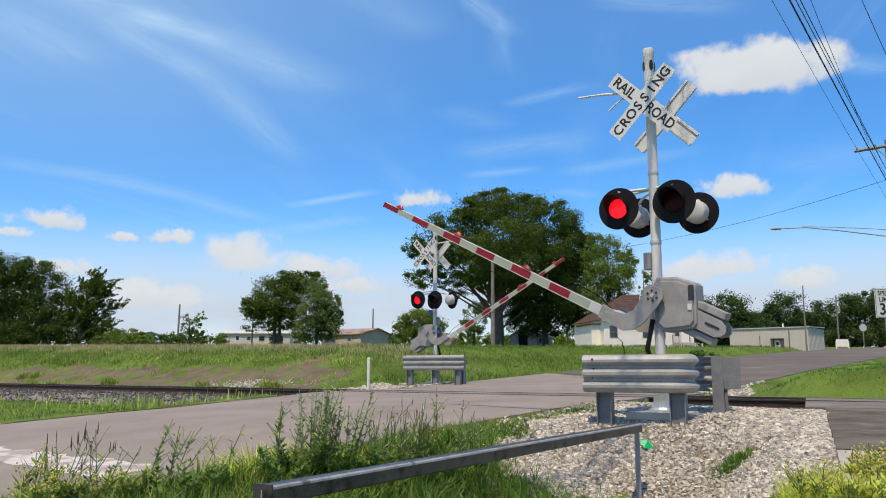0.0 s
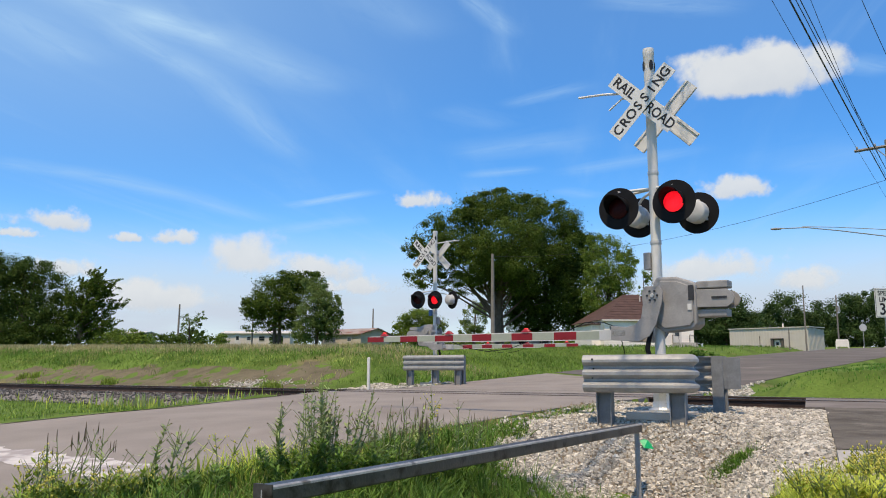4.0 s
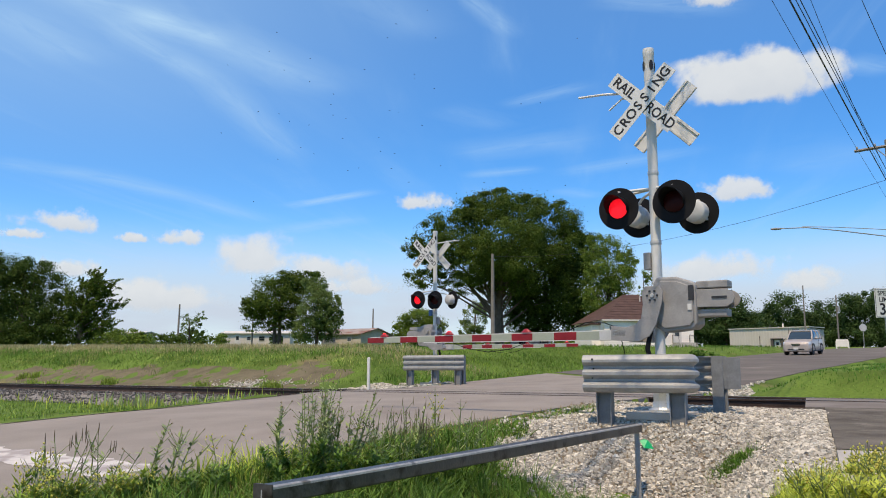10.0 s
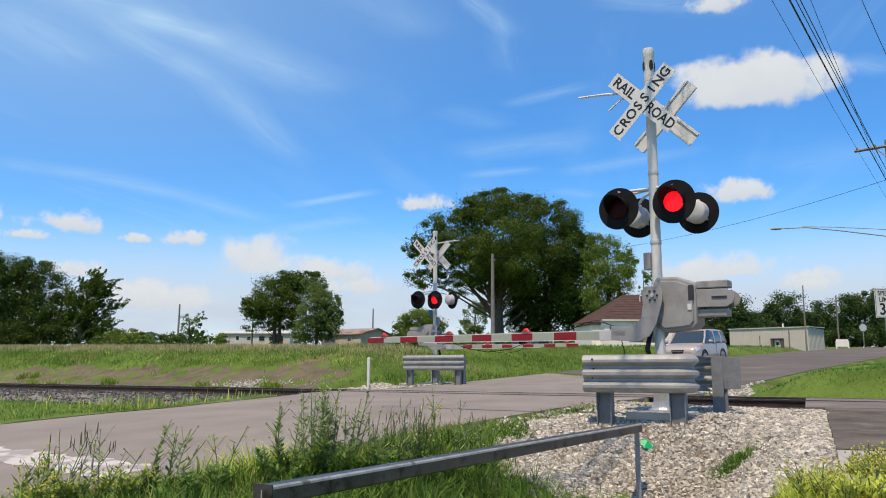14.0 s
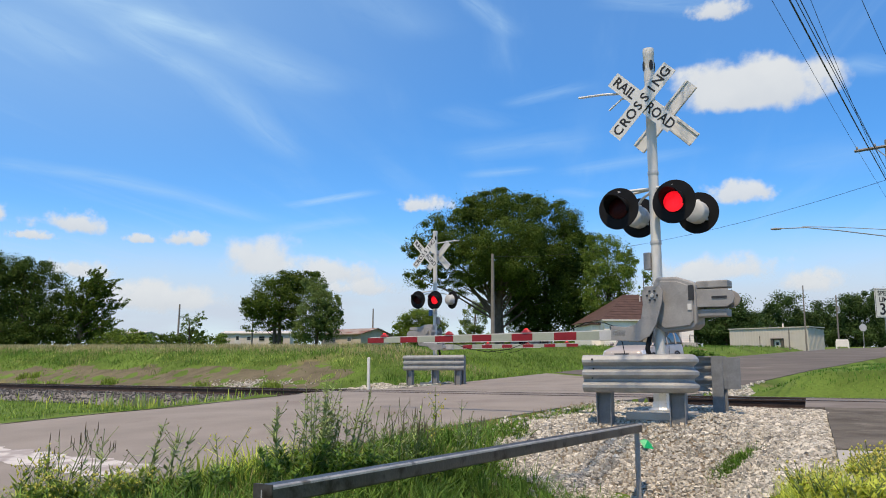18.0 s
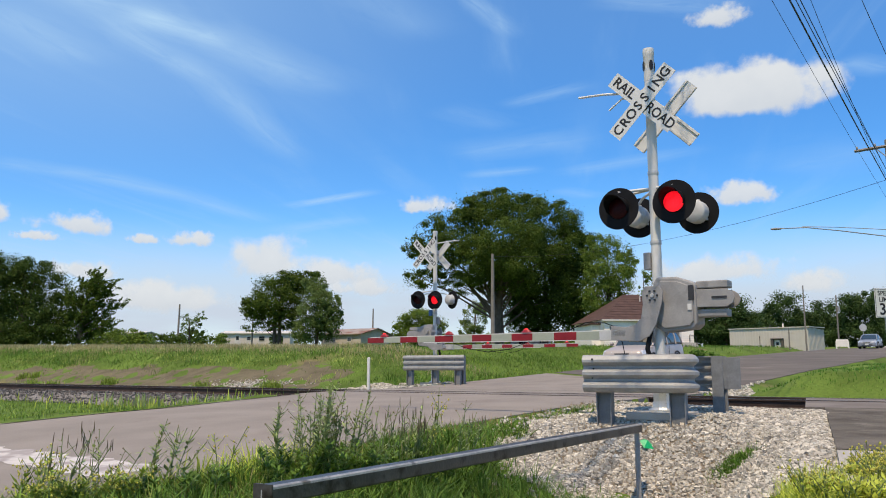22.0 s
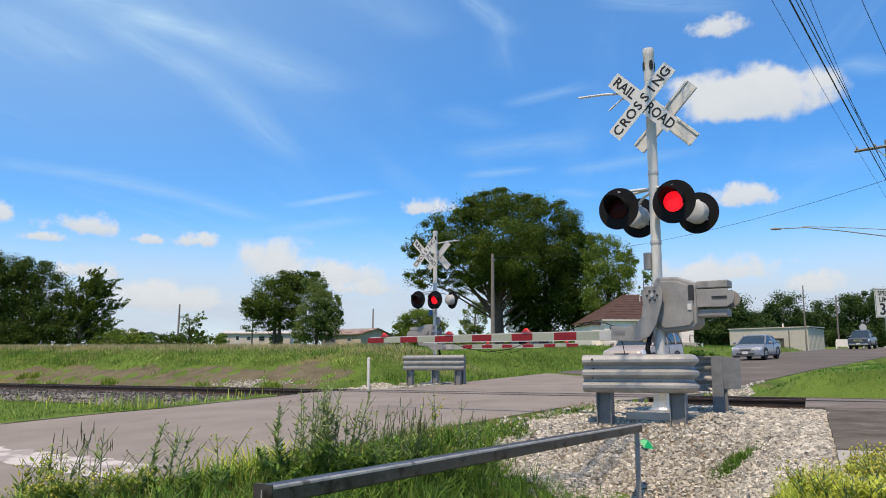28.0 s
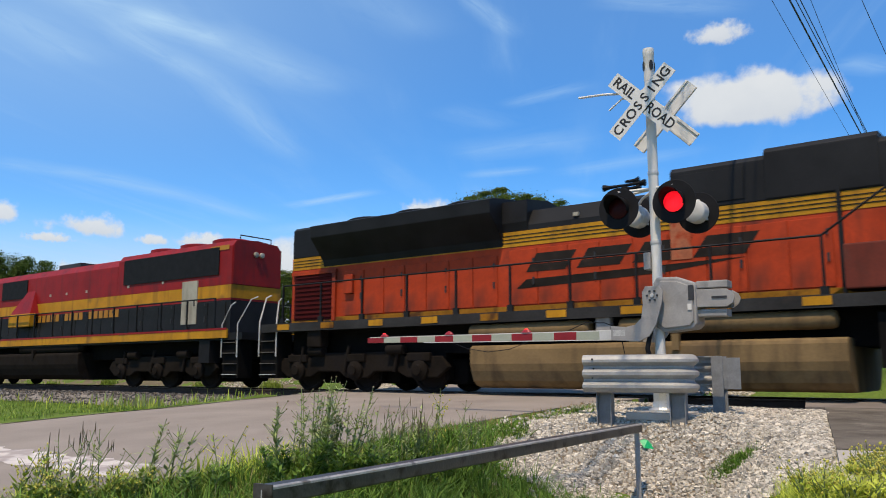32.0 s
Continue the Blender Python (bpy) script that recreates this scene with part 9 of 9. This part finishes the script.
def build_weeds():
    # column, distance, height, stems, leafiness, heads
    dense = [(-0.30, 7.7, 0.82, 7, 1.5, "seed"), (-0.26, 7.9, 0.92, 8, 1.6, "seed"), (-0.22, 7.8, 0.86, 7, 1.5, "seed"), (-0.35, 7.4, 0.7, 6, 1.4, "seed"), (-0.28, 8.2, 0.9, 6, 1.5, "seed"),
             (-0.24, 7.4, 0.5, 8, 2.0, "none"), (-0.31, 7.3, 0.45, 8, 2.0, "none"), (-0.18, 7.6, 0.45, 8, 1.9, "none"), (-0.13, 7.7, 0.38, 8, 1.9, "none"), (-0.37, 7.1, 0.4, 8, 1.9, "none"), (-0.08, 7.9, 0.34, 8, 1.9, "none"), (-0.02, 8.2, 0.3, 8, 1.8, "none"), (0.04, 8.4, 0.3, 7, 1.7, "none"), (0.1, 8.7, 0.28, 7, 1.6, "none")]
    thin = [(-0.15, 8.3, 0.72, 5, 0.4, "seed"), (-0.13, 8.4, 0.66, 4, 0.4, "spike"), (-0.09, 8.5, 0.62, 7, 0.25, "spike"), (-0.07, 8.6, 0.66, 7, 0.25, "spike"), (-0.05, 8.6, 0.6, 6, 0.25, "spike"), (-0.02, 8.7, 0.85, 3, 0.9, "flower"), (0.03, 8.9, 0.7, 3, 0.5, "seed"), (0.05, 9.0, 0.62, 4, 0.3, "spike")]
    blown = [(-0.64, 6.9, 0.66, 4, 0.9, "seed"), (-0.60, 7.1, 0.6, 4, 0.9, "seed"), (-0.80, 6.5, 0.66, 4, 0.4, "spike"), (-0.88, 6.2, 0.56, 4, 0.5, "flower"), (-0.74, 6.6, 0.58, 4, 0.5, "seed"), (-0.84, 6.4, 0.6, 4, 0.5, "spike"),
             (-0.95, 6.1, 0.5, 3, 0.5, "flower"), (-0.49, 7.5, 0.5, 2, 0.5, "flower"), (-0.84, 6.0, 0.36, 7, 1.6, "flower"), (-0.92, 5.9, 0.34, 7, 1.6, "flower"), (-0.70, 6.3, 0.34, 7, 1.6, "flower"), (-0.77, 6.1, 0.32, 7, 1.6, "flower"), (-0.62, 6.4, 0.32, 7, 1.7, "none"), (-0.53, 6.7, 0.3, 7, 1.7, "none")]
    for i, (c, d, h, n, lf, head) in enumerate(dense + thin + blown):
        x, y = on_ray(c, d)
        lean = 0.17 if c < -0.55 and h > 0.4 else 0.06
        what = {"flower": "tall green weed with yellow flowers by the road", "seed": "tall green weed with brown seed heads by the road", "spike": "thin grass stems with brown seed spikes by the road", "none": "low leafy green weed in the ditch"}[head]
        weed(x, y, h, n, what, 200 + i, lf, head, 0.16 if head == "none" else 0.12, BROAD_LEAF if head == "none" else None, lean)
    rng = random.Random(77)
    for i in range(18):
        c, d = rng.uniform(0.78, 1.08), rng.uniform(5.0, 6.5)
        if c < 0.78 + (d - 5.0) * 0.06:
            continue
        x, y = on_ray(c, d)
        weed(x, y, rng.uniform(0.14, 0.25), 12, "yellow-green flowering weed beside the slab", 300 + i, 0.35, "flower" if i % 3 == 0 else "none", 0.1, GRASS_YELLOW)


def build_scraps():
    rng = random.Random(4)
    # worn stop bar and crossing smudges
    rows, k = [], 26
    for i in range(k + 1):
        q = -0.9 + 3.9 * i / k
        rows.append([tuple(on_road(-11.9 + rng.uniform(-0.12, 0.05), q) + Vector((0, 0, 0.004))), tuple(on_road(-11.3 + rng.uniform(-0.05, 0.14), q) + Vector((0, 0, 0.004)))])
    tagged(new("stop_bar", mesh_of("stop_bar", Shape().sheet(rows), PAINT_WORN)), "worn white stop bar painted on the road", "road marking", kind="structure")
    g = thing("plastic_scrap", pose(2.55, 10.3, gz(2.55, 10.3) + 0.05, 20, 10, 30), "bright green plastic scrap lying on the gravel", "scrap")
    part("sheet", Shape().add([(-0.09, -0.06, 0), (0.06, -0.07, 0.01), (0.1, 0.02, 0.04), (0.0, 0.08, 0.07), (-0.1, 0.05, 0.05), (-0.02, 0.0, 0.09)], [(0, 1, 5), (1, 2, 5), (2, 3, 5), (3, 4, 5), (4, 0, 5), (4, 3, 2, 1, 0)]), surface("green_plastic", (0.01, 0.4, 0.13), 0.4, scale=9, vary=0.1, fine=40, bump=0.05), g)
    # bare earth on the far bank
    ss, us = np.arange(-75, -17, 0.4), np.arange(2.7, 9.0, 0.25)
    S, U = np.meshgrid(ss, us)
    X, Y = TRACK_D.x * S + TRACK_N.x * (TRACK_OFF + U), TRACK_D.y * S + TRACK_N.y * (TRACK_OFF + U)
    B, Z = bare_bank(X, Y, S, U), ground(X, Y) + 0.012
    sh, n = Shape(), len(ss)
    fs = [(i * n + j, i * n + j + 1, (i + 1) * n + j + 1, (i + 1) * n + j) for i in range(len(us) - 1) for j in range(n - 1) if B[i:i + 2, j:j + 2].min() > 0.3]
    used = sorted({k for f in fs for k in f})
    at = {k: i for i, k in enumerate(used)}
    P = np.stack([X.ravel(), Y.ravel(), Z.ravel()], 1)
    sh.add([tuple(P[k]) for k in used], [tuple(at[k] for k in f) for f in fs])
    tagged(new("bare_earth", mesh_of("bare_earth", sh, SOIL, smooth=True)), "bare brown earth showing on the railway bank", "earth", kind="structure")


build_gravel()
build_grass()
build_weeds()
build_scraps()

# ---- drifting clouds, a plain far backdrop ----
def cloud_material(rough, edge, strong):
    """rough: how ragged; edge: how soft the rim; strong: how opaque."""
    m = bpy.data.materials.new("cloud")
    m.use_nodes = True
    nt = m.node_tree
    N, K = nt.nodes, nt.links
    N.clear()
    out, em, tr, mx = N.new("ShaderNodeOutputMaterial"), N.new("ShaderNodeEmission"), N.new("ShaderNodeBsdfTransparent"), N.new("ShaderNodeMixShader")
    tc, info = N.new("ShaderNodeTexCoord"), N.new("ShaderNodeObjectInfo")

    def op(kind, a, b=0.0):
        n = N.new("ShaderNodeMath")
        n.operation = kind
        for i, v in enumerate((a, b)):
            if isinstance(v, (int, float)):
                n.inputs[i].default_value = v
            else:
                K.new(v, n.inputs[i])
        return n.outputs[0]

    def ramp(v, lo, hi, a=0.0, b=1.0):
        r = N.new("ShaderNodeMapRange")
        r.interpolation_type = "SMOOTHSTEP"
        for i, x in enumerate((lo, hi, a, b)):
            r.inputs[i + 1].default_value = x
        K.new(v, r.inputs[0])
        return r.outputs[0]

    def billow(scale, detail, shift):
        n = N.new("ShaderNodeTexNoise")
        n.noise_dimensions = "4D"
        n.inputs["Scale"].default_value, n.inputs["Detail"].default_value, n.inputs["Roughness"].default_value = scale, detail, 0.58
        K.new(tc.outputs["Object"], n.inputs["Vector"])
        K.new(op("ADD", op("MULTIPLY", info.outputs["Random"], 40.0), shift), n.inputs["W"])
        return n.outputs["Fac"]

    sep = N.new("ShaderNodeSeparateXYZ")
    K.new(tc.outputs["Generated"], sep.inputs[0])
    x = op("MULTIPLY", op("SUBTRACT", sep.outputs[0], 0.5), 2.0)
    z = op("MULTIPLY", op("SUBTRACT", sep.outputs[2], 0.42), 2.0)
    z = op("MULTIPLY", z, ramp(z, -0.2, 0.2, 1.5, 0.95))
    d = op("SQRT", op("ADD", op("MULTIPLY", x, x), op("MULTIPLY", z, z)))
    n1 = billow(1.9, 8.0, 0.0)
    v = op("ADD", op("SUBTRACT", 0.78, d), op("MULTIPLY", op("SUBTRACT", n1, 0.5), rough))
    fade = op("MULTIPLY", ramp(op("ABSOLUTE", x), 1.0, 0.8), ramp(op("ABSOLUTE", op("SUBTRACT", sep.outputs[2], 0.5)), 0.5, 0.4))
    alpha = op("MULTIPLY", op("MULTIPLY", ramp(v, 0.06, edge), fade), strong)
    bright = op("ADD", ramp(z, -0.7, 0.6, 0.76, 0.98), op("MULTIPLY", op("SUBTRACT", billow(3.0, 6.0, 3.0), 0.5), 0.3))
    col = N.new("ShaderNodeMix")
    col.data_type = "RGBA"
    K.new(bright, col.inputs[0])
    col.inputs[6].default_value, col.inputs[7].default_value = (0.42, 0.52, 0.68, 1), (0.95, 0.98, 1.0, 1)
    K.new(col.outputs[2], em.inputs["Color"])
    em.inputs["Strength"].default_value = CLOUD_GLOW
    K.new(alpha, mx.inputs[0])
    K.new(tr.outputs[0], mx.inputs[1])
    K.new(em.outputs[0], mx.inputs[2])
    K.new(mx.outputs[0], out.inputs["Surface"])
    return m


CLOUD_GLOW = 0.8
CLOUD, CLOUD_SOFT = cloud_material(1.15, 0.3, 0.97), cloud_material(1.6, 0.5, 0.93)
clouds = []
FAR = 2400.0


def cloud(x0, z0, x1, z1, wide, high, material=None, group="clouds"):
    """One cloud far off, drifting from (x0, z0) to (x1, z1), metres across and up at its distance."""
    c = part("cloud", Shape().add([(-wide / high / 2, 0, -0.5), (wide / high / 2, 0, -0.5), (wide / high / 2, 0, 0.5), (-wide / high / 2, 0, 0.5)], [(0, 1, 2, 3)]), material or CLOUD_SOFT, None, fix=False)
    c.scale = (high, high, high)
    tagged(c, "soft white fair-weather cloud drifting in the blue sky", "cloud", group, "structure")
    yaw = -math.degrees(math.atan2(x0, FAR))
    clouds.append((c, [(0.0, pose(x0, FAR, z0, 0, 0, yaw)), (32.0, pose(x1, FAR, z1, 0, 0, yaw))]))


cloud(966, 955, 939, 851, 760, 350, CLOUD)
cloud(900, 571, 928, 539, 340, 143)
cloud(869, 1253, 865, 1069, 289, 143)
cloud(-1193, 468, -1074, 447, 353, 131)
cloud(-1313, 426, -1199, 409, 214, 59)
cloud(-968, 409, -879, 400, 150, 59)
cloud(-821, 411, -734, 400, 214, 87)
cloud(-609, 360, -499, 340, 379, 261)
cloud(-265, 262, -224, 255, 328, 98)
cloud(-72, 528, -48, 498, 252, 98)
cloud(-1422, 490, -1339, 490, 150, 136)
cloud(-382, 319, -296, 298, 455, 165)
cloud(1083, 281, 1116, 267, 328, 136)
cloud(795, 319, 829, 305, 657, 165)
cloud(-907, 233, -838, 226, 607, 165)
cloud(-1151, 319, -1064, 305, 328, 109)

# ---- birds ----
BIRD_DARK = surface("dark_feathers", (0.02, 0.02, 0.022), 0.7, scale=20, vary=0.2, fine=80, bump=0)
birds = []


def build_birds():
    rng = random.Random(8)
    body = mesh_of("body", Shape().tube([(0.08, 0, 0), (0.05, 0, 0.006), (-0.03, 0, 0.0), (-0.1, 0, 0.0)], [0.008, 0.026, 0.026, 0.008], 6), BIRD_DARK)
    wings = [mesh_of("wing", Shape().add([(0.03, 0, 0.012), (0.012, s * 0.06, 0.036), (-0.012, s * 0.14, 0.02), (-0.036, s * 0.06, 0.024), (-0.036, 0, 0.01), (0.0, s * 0.06, 0.02)], [(0, 1, 5), (1, 2, 5), (2, 3, 5), (3, 4, 5), (4, 0, 5), (4, 3, 2, 1, 0)]), BIRD_DARK) for s in (-1, 1)]
    for i in range(48):
        b = thing("bird", Matrix.Identity(4), "small dark bird flying in a loose flock", "bird", "flock of birds")
        for nm, me in (("body", body), ("wing", wings[0]), ("wing", wings[1])):
            o = new(nm, me)
            o.parent = b
        ox, oz, oy = rng.gauss(0, 1), rng.gauss(0, 0.6), rng.uniform(-5, 5)
        if i % 4 == 0:
            ox, oz = ox * 2.2 + 1.0, oz * 2.2
        late = rng.uniform(-0.6, 0.6)
        path = [(0.0, (7 + ox * 2, 76 + oy * 0.4, 13.5 + oz)), (4.2, (7 + ox * 2, 76 + oy * 0.4, 13.5 + oz)), (5.5 + late * 0.4, (6.6 + ox * 2, 80 + oy, 20.5 + oz * 2.4)), (6.5 + late * 0.3, (3.6 + ox * 2.4, 84 + oy, 25.0 + oz * 2.8)), (7.5 + late * 0.3, (0.6 + ox * 3.2, 88 + oy, 26.5 + oz * 4)),
                (8.5, (-3.9 + ox * 4.5, 90 + oy, 25.5 + oz * 5)), (10.0, (-10 + ox * 7, 90 + oy, 30 + oz * 9)), (12.0, (-17 + ox * 11, 88 + oy, 46 + oz * 14)), (14.0, (-24 + ox * 14, 90 + oy, 72 + oz * 14)), (32.0, (-160 + ox * 30, 260, 170 + oz * 20))]
        birds.append((b, path))


build_birds()


def move_sky():
    for c, rows in clouds:
        walk(c, rows)
    for b, path in birds:
        rows = []
        for k, (t, p) in enumerate(path):
            nxt, prv = path[min(k + 1, len(path) - 1)][1], path[max(k - 1, 0)][1]
            rows.append((t, pose(p[0], p[1], p[2], 0, 0, 150 if k < 3 else 168)))
        walk(b, rows)

# ---- what moves ----
FLASH_T, FLASH_0 = 1.25, 0.78    # the first lamp of each pair is lit from FLASH_0 on for half a period


def flash_rows(first, on, off):
    rows, eps = [], 0.033
    k0 = -1
    def lit(t):
        return (((t - FLASH_0) % FLASH_T) < FLASH_T / 2) == first
    rows.append((0.0, on if lit(0.0) else off))
    t = FLASH_0 - FLASH_T
    while t < 32:
        if 0 < t < 32:
            rows += [(t - eps, on if lit(t - 0.1) else off), (t, on if lit(t + 0.1) else off)]
        t += FLASH_T / 2
    rows.append((32.0, on if lit(32.0) else off))
    return rows


def motions():
    for lamps in (near_lamps, far_lamps):
        for i, (head, lamp) in enumerate(lamps):
            walk(lamp, flash_rows(i % 2 == 0, pose(0, 0, 0.014), pose(0, 0, -0.05)))
    for glows in (near_glows, far_glows):
        for i, (g, x, y, z) in enumerate(glows):
            up, down = pose(x, y, z + 0.05), pose(x, y, z + 0.013)
            if i == 0:
                walk(g, [(0, up), (32, up)])
            else:
                walk(g, flash_rows(i == 1, up, down))
    for arm, pz, rows in ((near_arm, near_pz, NEAR_ANGLES), (far_arm, far_pz, FAR_ANGLES)):
        walk(arm, [(t, pose(0, 0, pz, 0, -a, 0)) for t, a in rows])
    move_train()
    move_sky()
    move_weeds()
    move_vehicle(suv, suv_wheels, SUV_ROWS)
    move_vehicle(sedan, sedan_wheels, SEDAN_ROWS)
    move_vehicle(pickup, pickup_wheels, PICKUP_ROWS)


def move_weeds():
    """The tall weeds sway in the wind."""
    for w, ph in tall_weeds:
        p, rows = w.matrix_basis.translation.copy(), []
        for k in range(41):
            t = k * 0.8
            a = 2.4 * math.sin(t * 1.9 + ph) + 1.8 * math.sin(t * 0.83 + 2.1 * ph)
            rows.append((t, pose(p.x, p.y, p.z, 0.7 * math.sin(t * 1.4 + ph), 1.5 + a, 0)))
        walk(w, rows)


def train_pose(t, behind=0.0):
    p = on_track(-10.66 + 11.62 * (t - 31.0) - behind, 0, 0)
    return pose(p.x, p.y, p.z, 0, 0, math.degrees(math.atan2(TRACK_D.y, TRACK_D.x)))


def move_train():
    for loco, behind in ((orange_loco, 0.0), (red_loco, 19.0)):
        walk(loco, [(t, train_pose(t, behind)) for t in (0, 8, 16, 24, 28, 30, 32)])


def road_pose(t):
    """A vehicle in its lane, coming down towards the crossing, pitched with the road."""
    a, b = on_road(t + 1.3, -2.2), on_road(t - 1.3, -2.2)
    p, d = (a + b) / 2, (b - a).normalized()
    left = Vector((0, 0, 1)).cross(d).normalized()
    up = d.cross(left)
    return Matrix(((d.x, left.x, up.x, p.x), (d.y, left.y, up.y, p.y), (d.z, left.z, up.z, p.z), (0, 0, 0, 1)))


def move_vehicle(car, wheels, rows):
    walk(car, [(t, road_pose(d)) for t, d in rows])
    for wh, m, r in wheels:
        turn, last, out = 0.0, rows[0][1], []
        fine = []
        for (t0, d0), (t1, d1) in zip(rows, rows[1:]):
            n = max(1, int(abs(d1 - d0) / (r * 1.2)) + 1)
            fine += [(t0 + (t1 - t0) * k / n, d0 + (d1 - d0) * k / n) for k in range(n)]
        fine.append(rows[-1])
        keep = []
        for t, d in fine:
            if not keep or t - keep[-1][0] > 0.034 or (t, d) == fine[-1]:
                keep.append((t, d))
        side = 1 if m.translation.y > 0 else -1
        walk(wh, [(t, Matrix.Translation(m.translation) @ Matrix.Rotation((last - d) / r, 4, "Y") @ m.to_3x3().to_4x4()) for t, d in keep])


NEAR_ANGLES = [(0, 26.75), (0.8, 20.5), (1.6, 14.5), (2.4, 8.95), (3.0, 4.75), (3.5, 2.0), (3.8, 0.9), (4.2, 0.35), (32, 0.35)]
SUV_ROWS = [(0, 123), (3, 98.5), (6, 73), (7, 65.4), (8, 57.9), (9, 49.9), (10, 42.2), (11, 35.4), (12, 29.6), (13, 24.5), (14, 20.2), (14.5, 18.5), (15.5, 15.9), (16.5, 14.5), (17, 14.3), (17.5, 14.25), (32, 14.25)]
SEDAN_ROWS = [(0, 215), (10, 150), (21, 77.5), (22, 70.9), (23, 63.8), (24, 56.1), (25, 48.4), (25.5, 44.7), (26.5, 38.2), (27.5, 32.7), (28, 30.5), (28.5, 28.75), (29, 27.3), (29.5, 26.2), (30, 25.4), (30.5, 24.85), (31, 24.6), (31.5, 24.5), (32, 24.5)]
PICKUP_ROWS = [(0, 222), (12, 152), (25.5, 79.1), (27.5, 69.4), (28, 66.4), (29, 59.9), (30, 53.3), (31, 46.7), (32, 40.6)]
FAR_ANGLES = [(0, 27.9), (1.0, 18.9), (2.0, 10.65), (3.0, 2.85), (3.5, 0.4), (3.9, -0.2), (4.3, -0.3), (32, -0.3)]
motions()
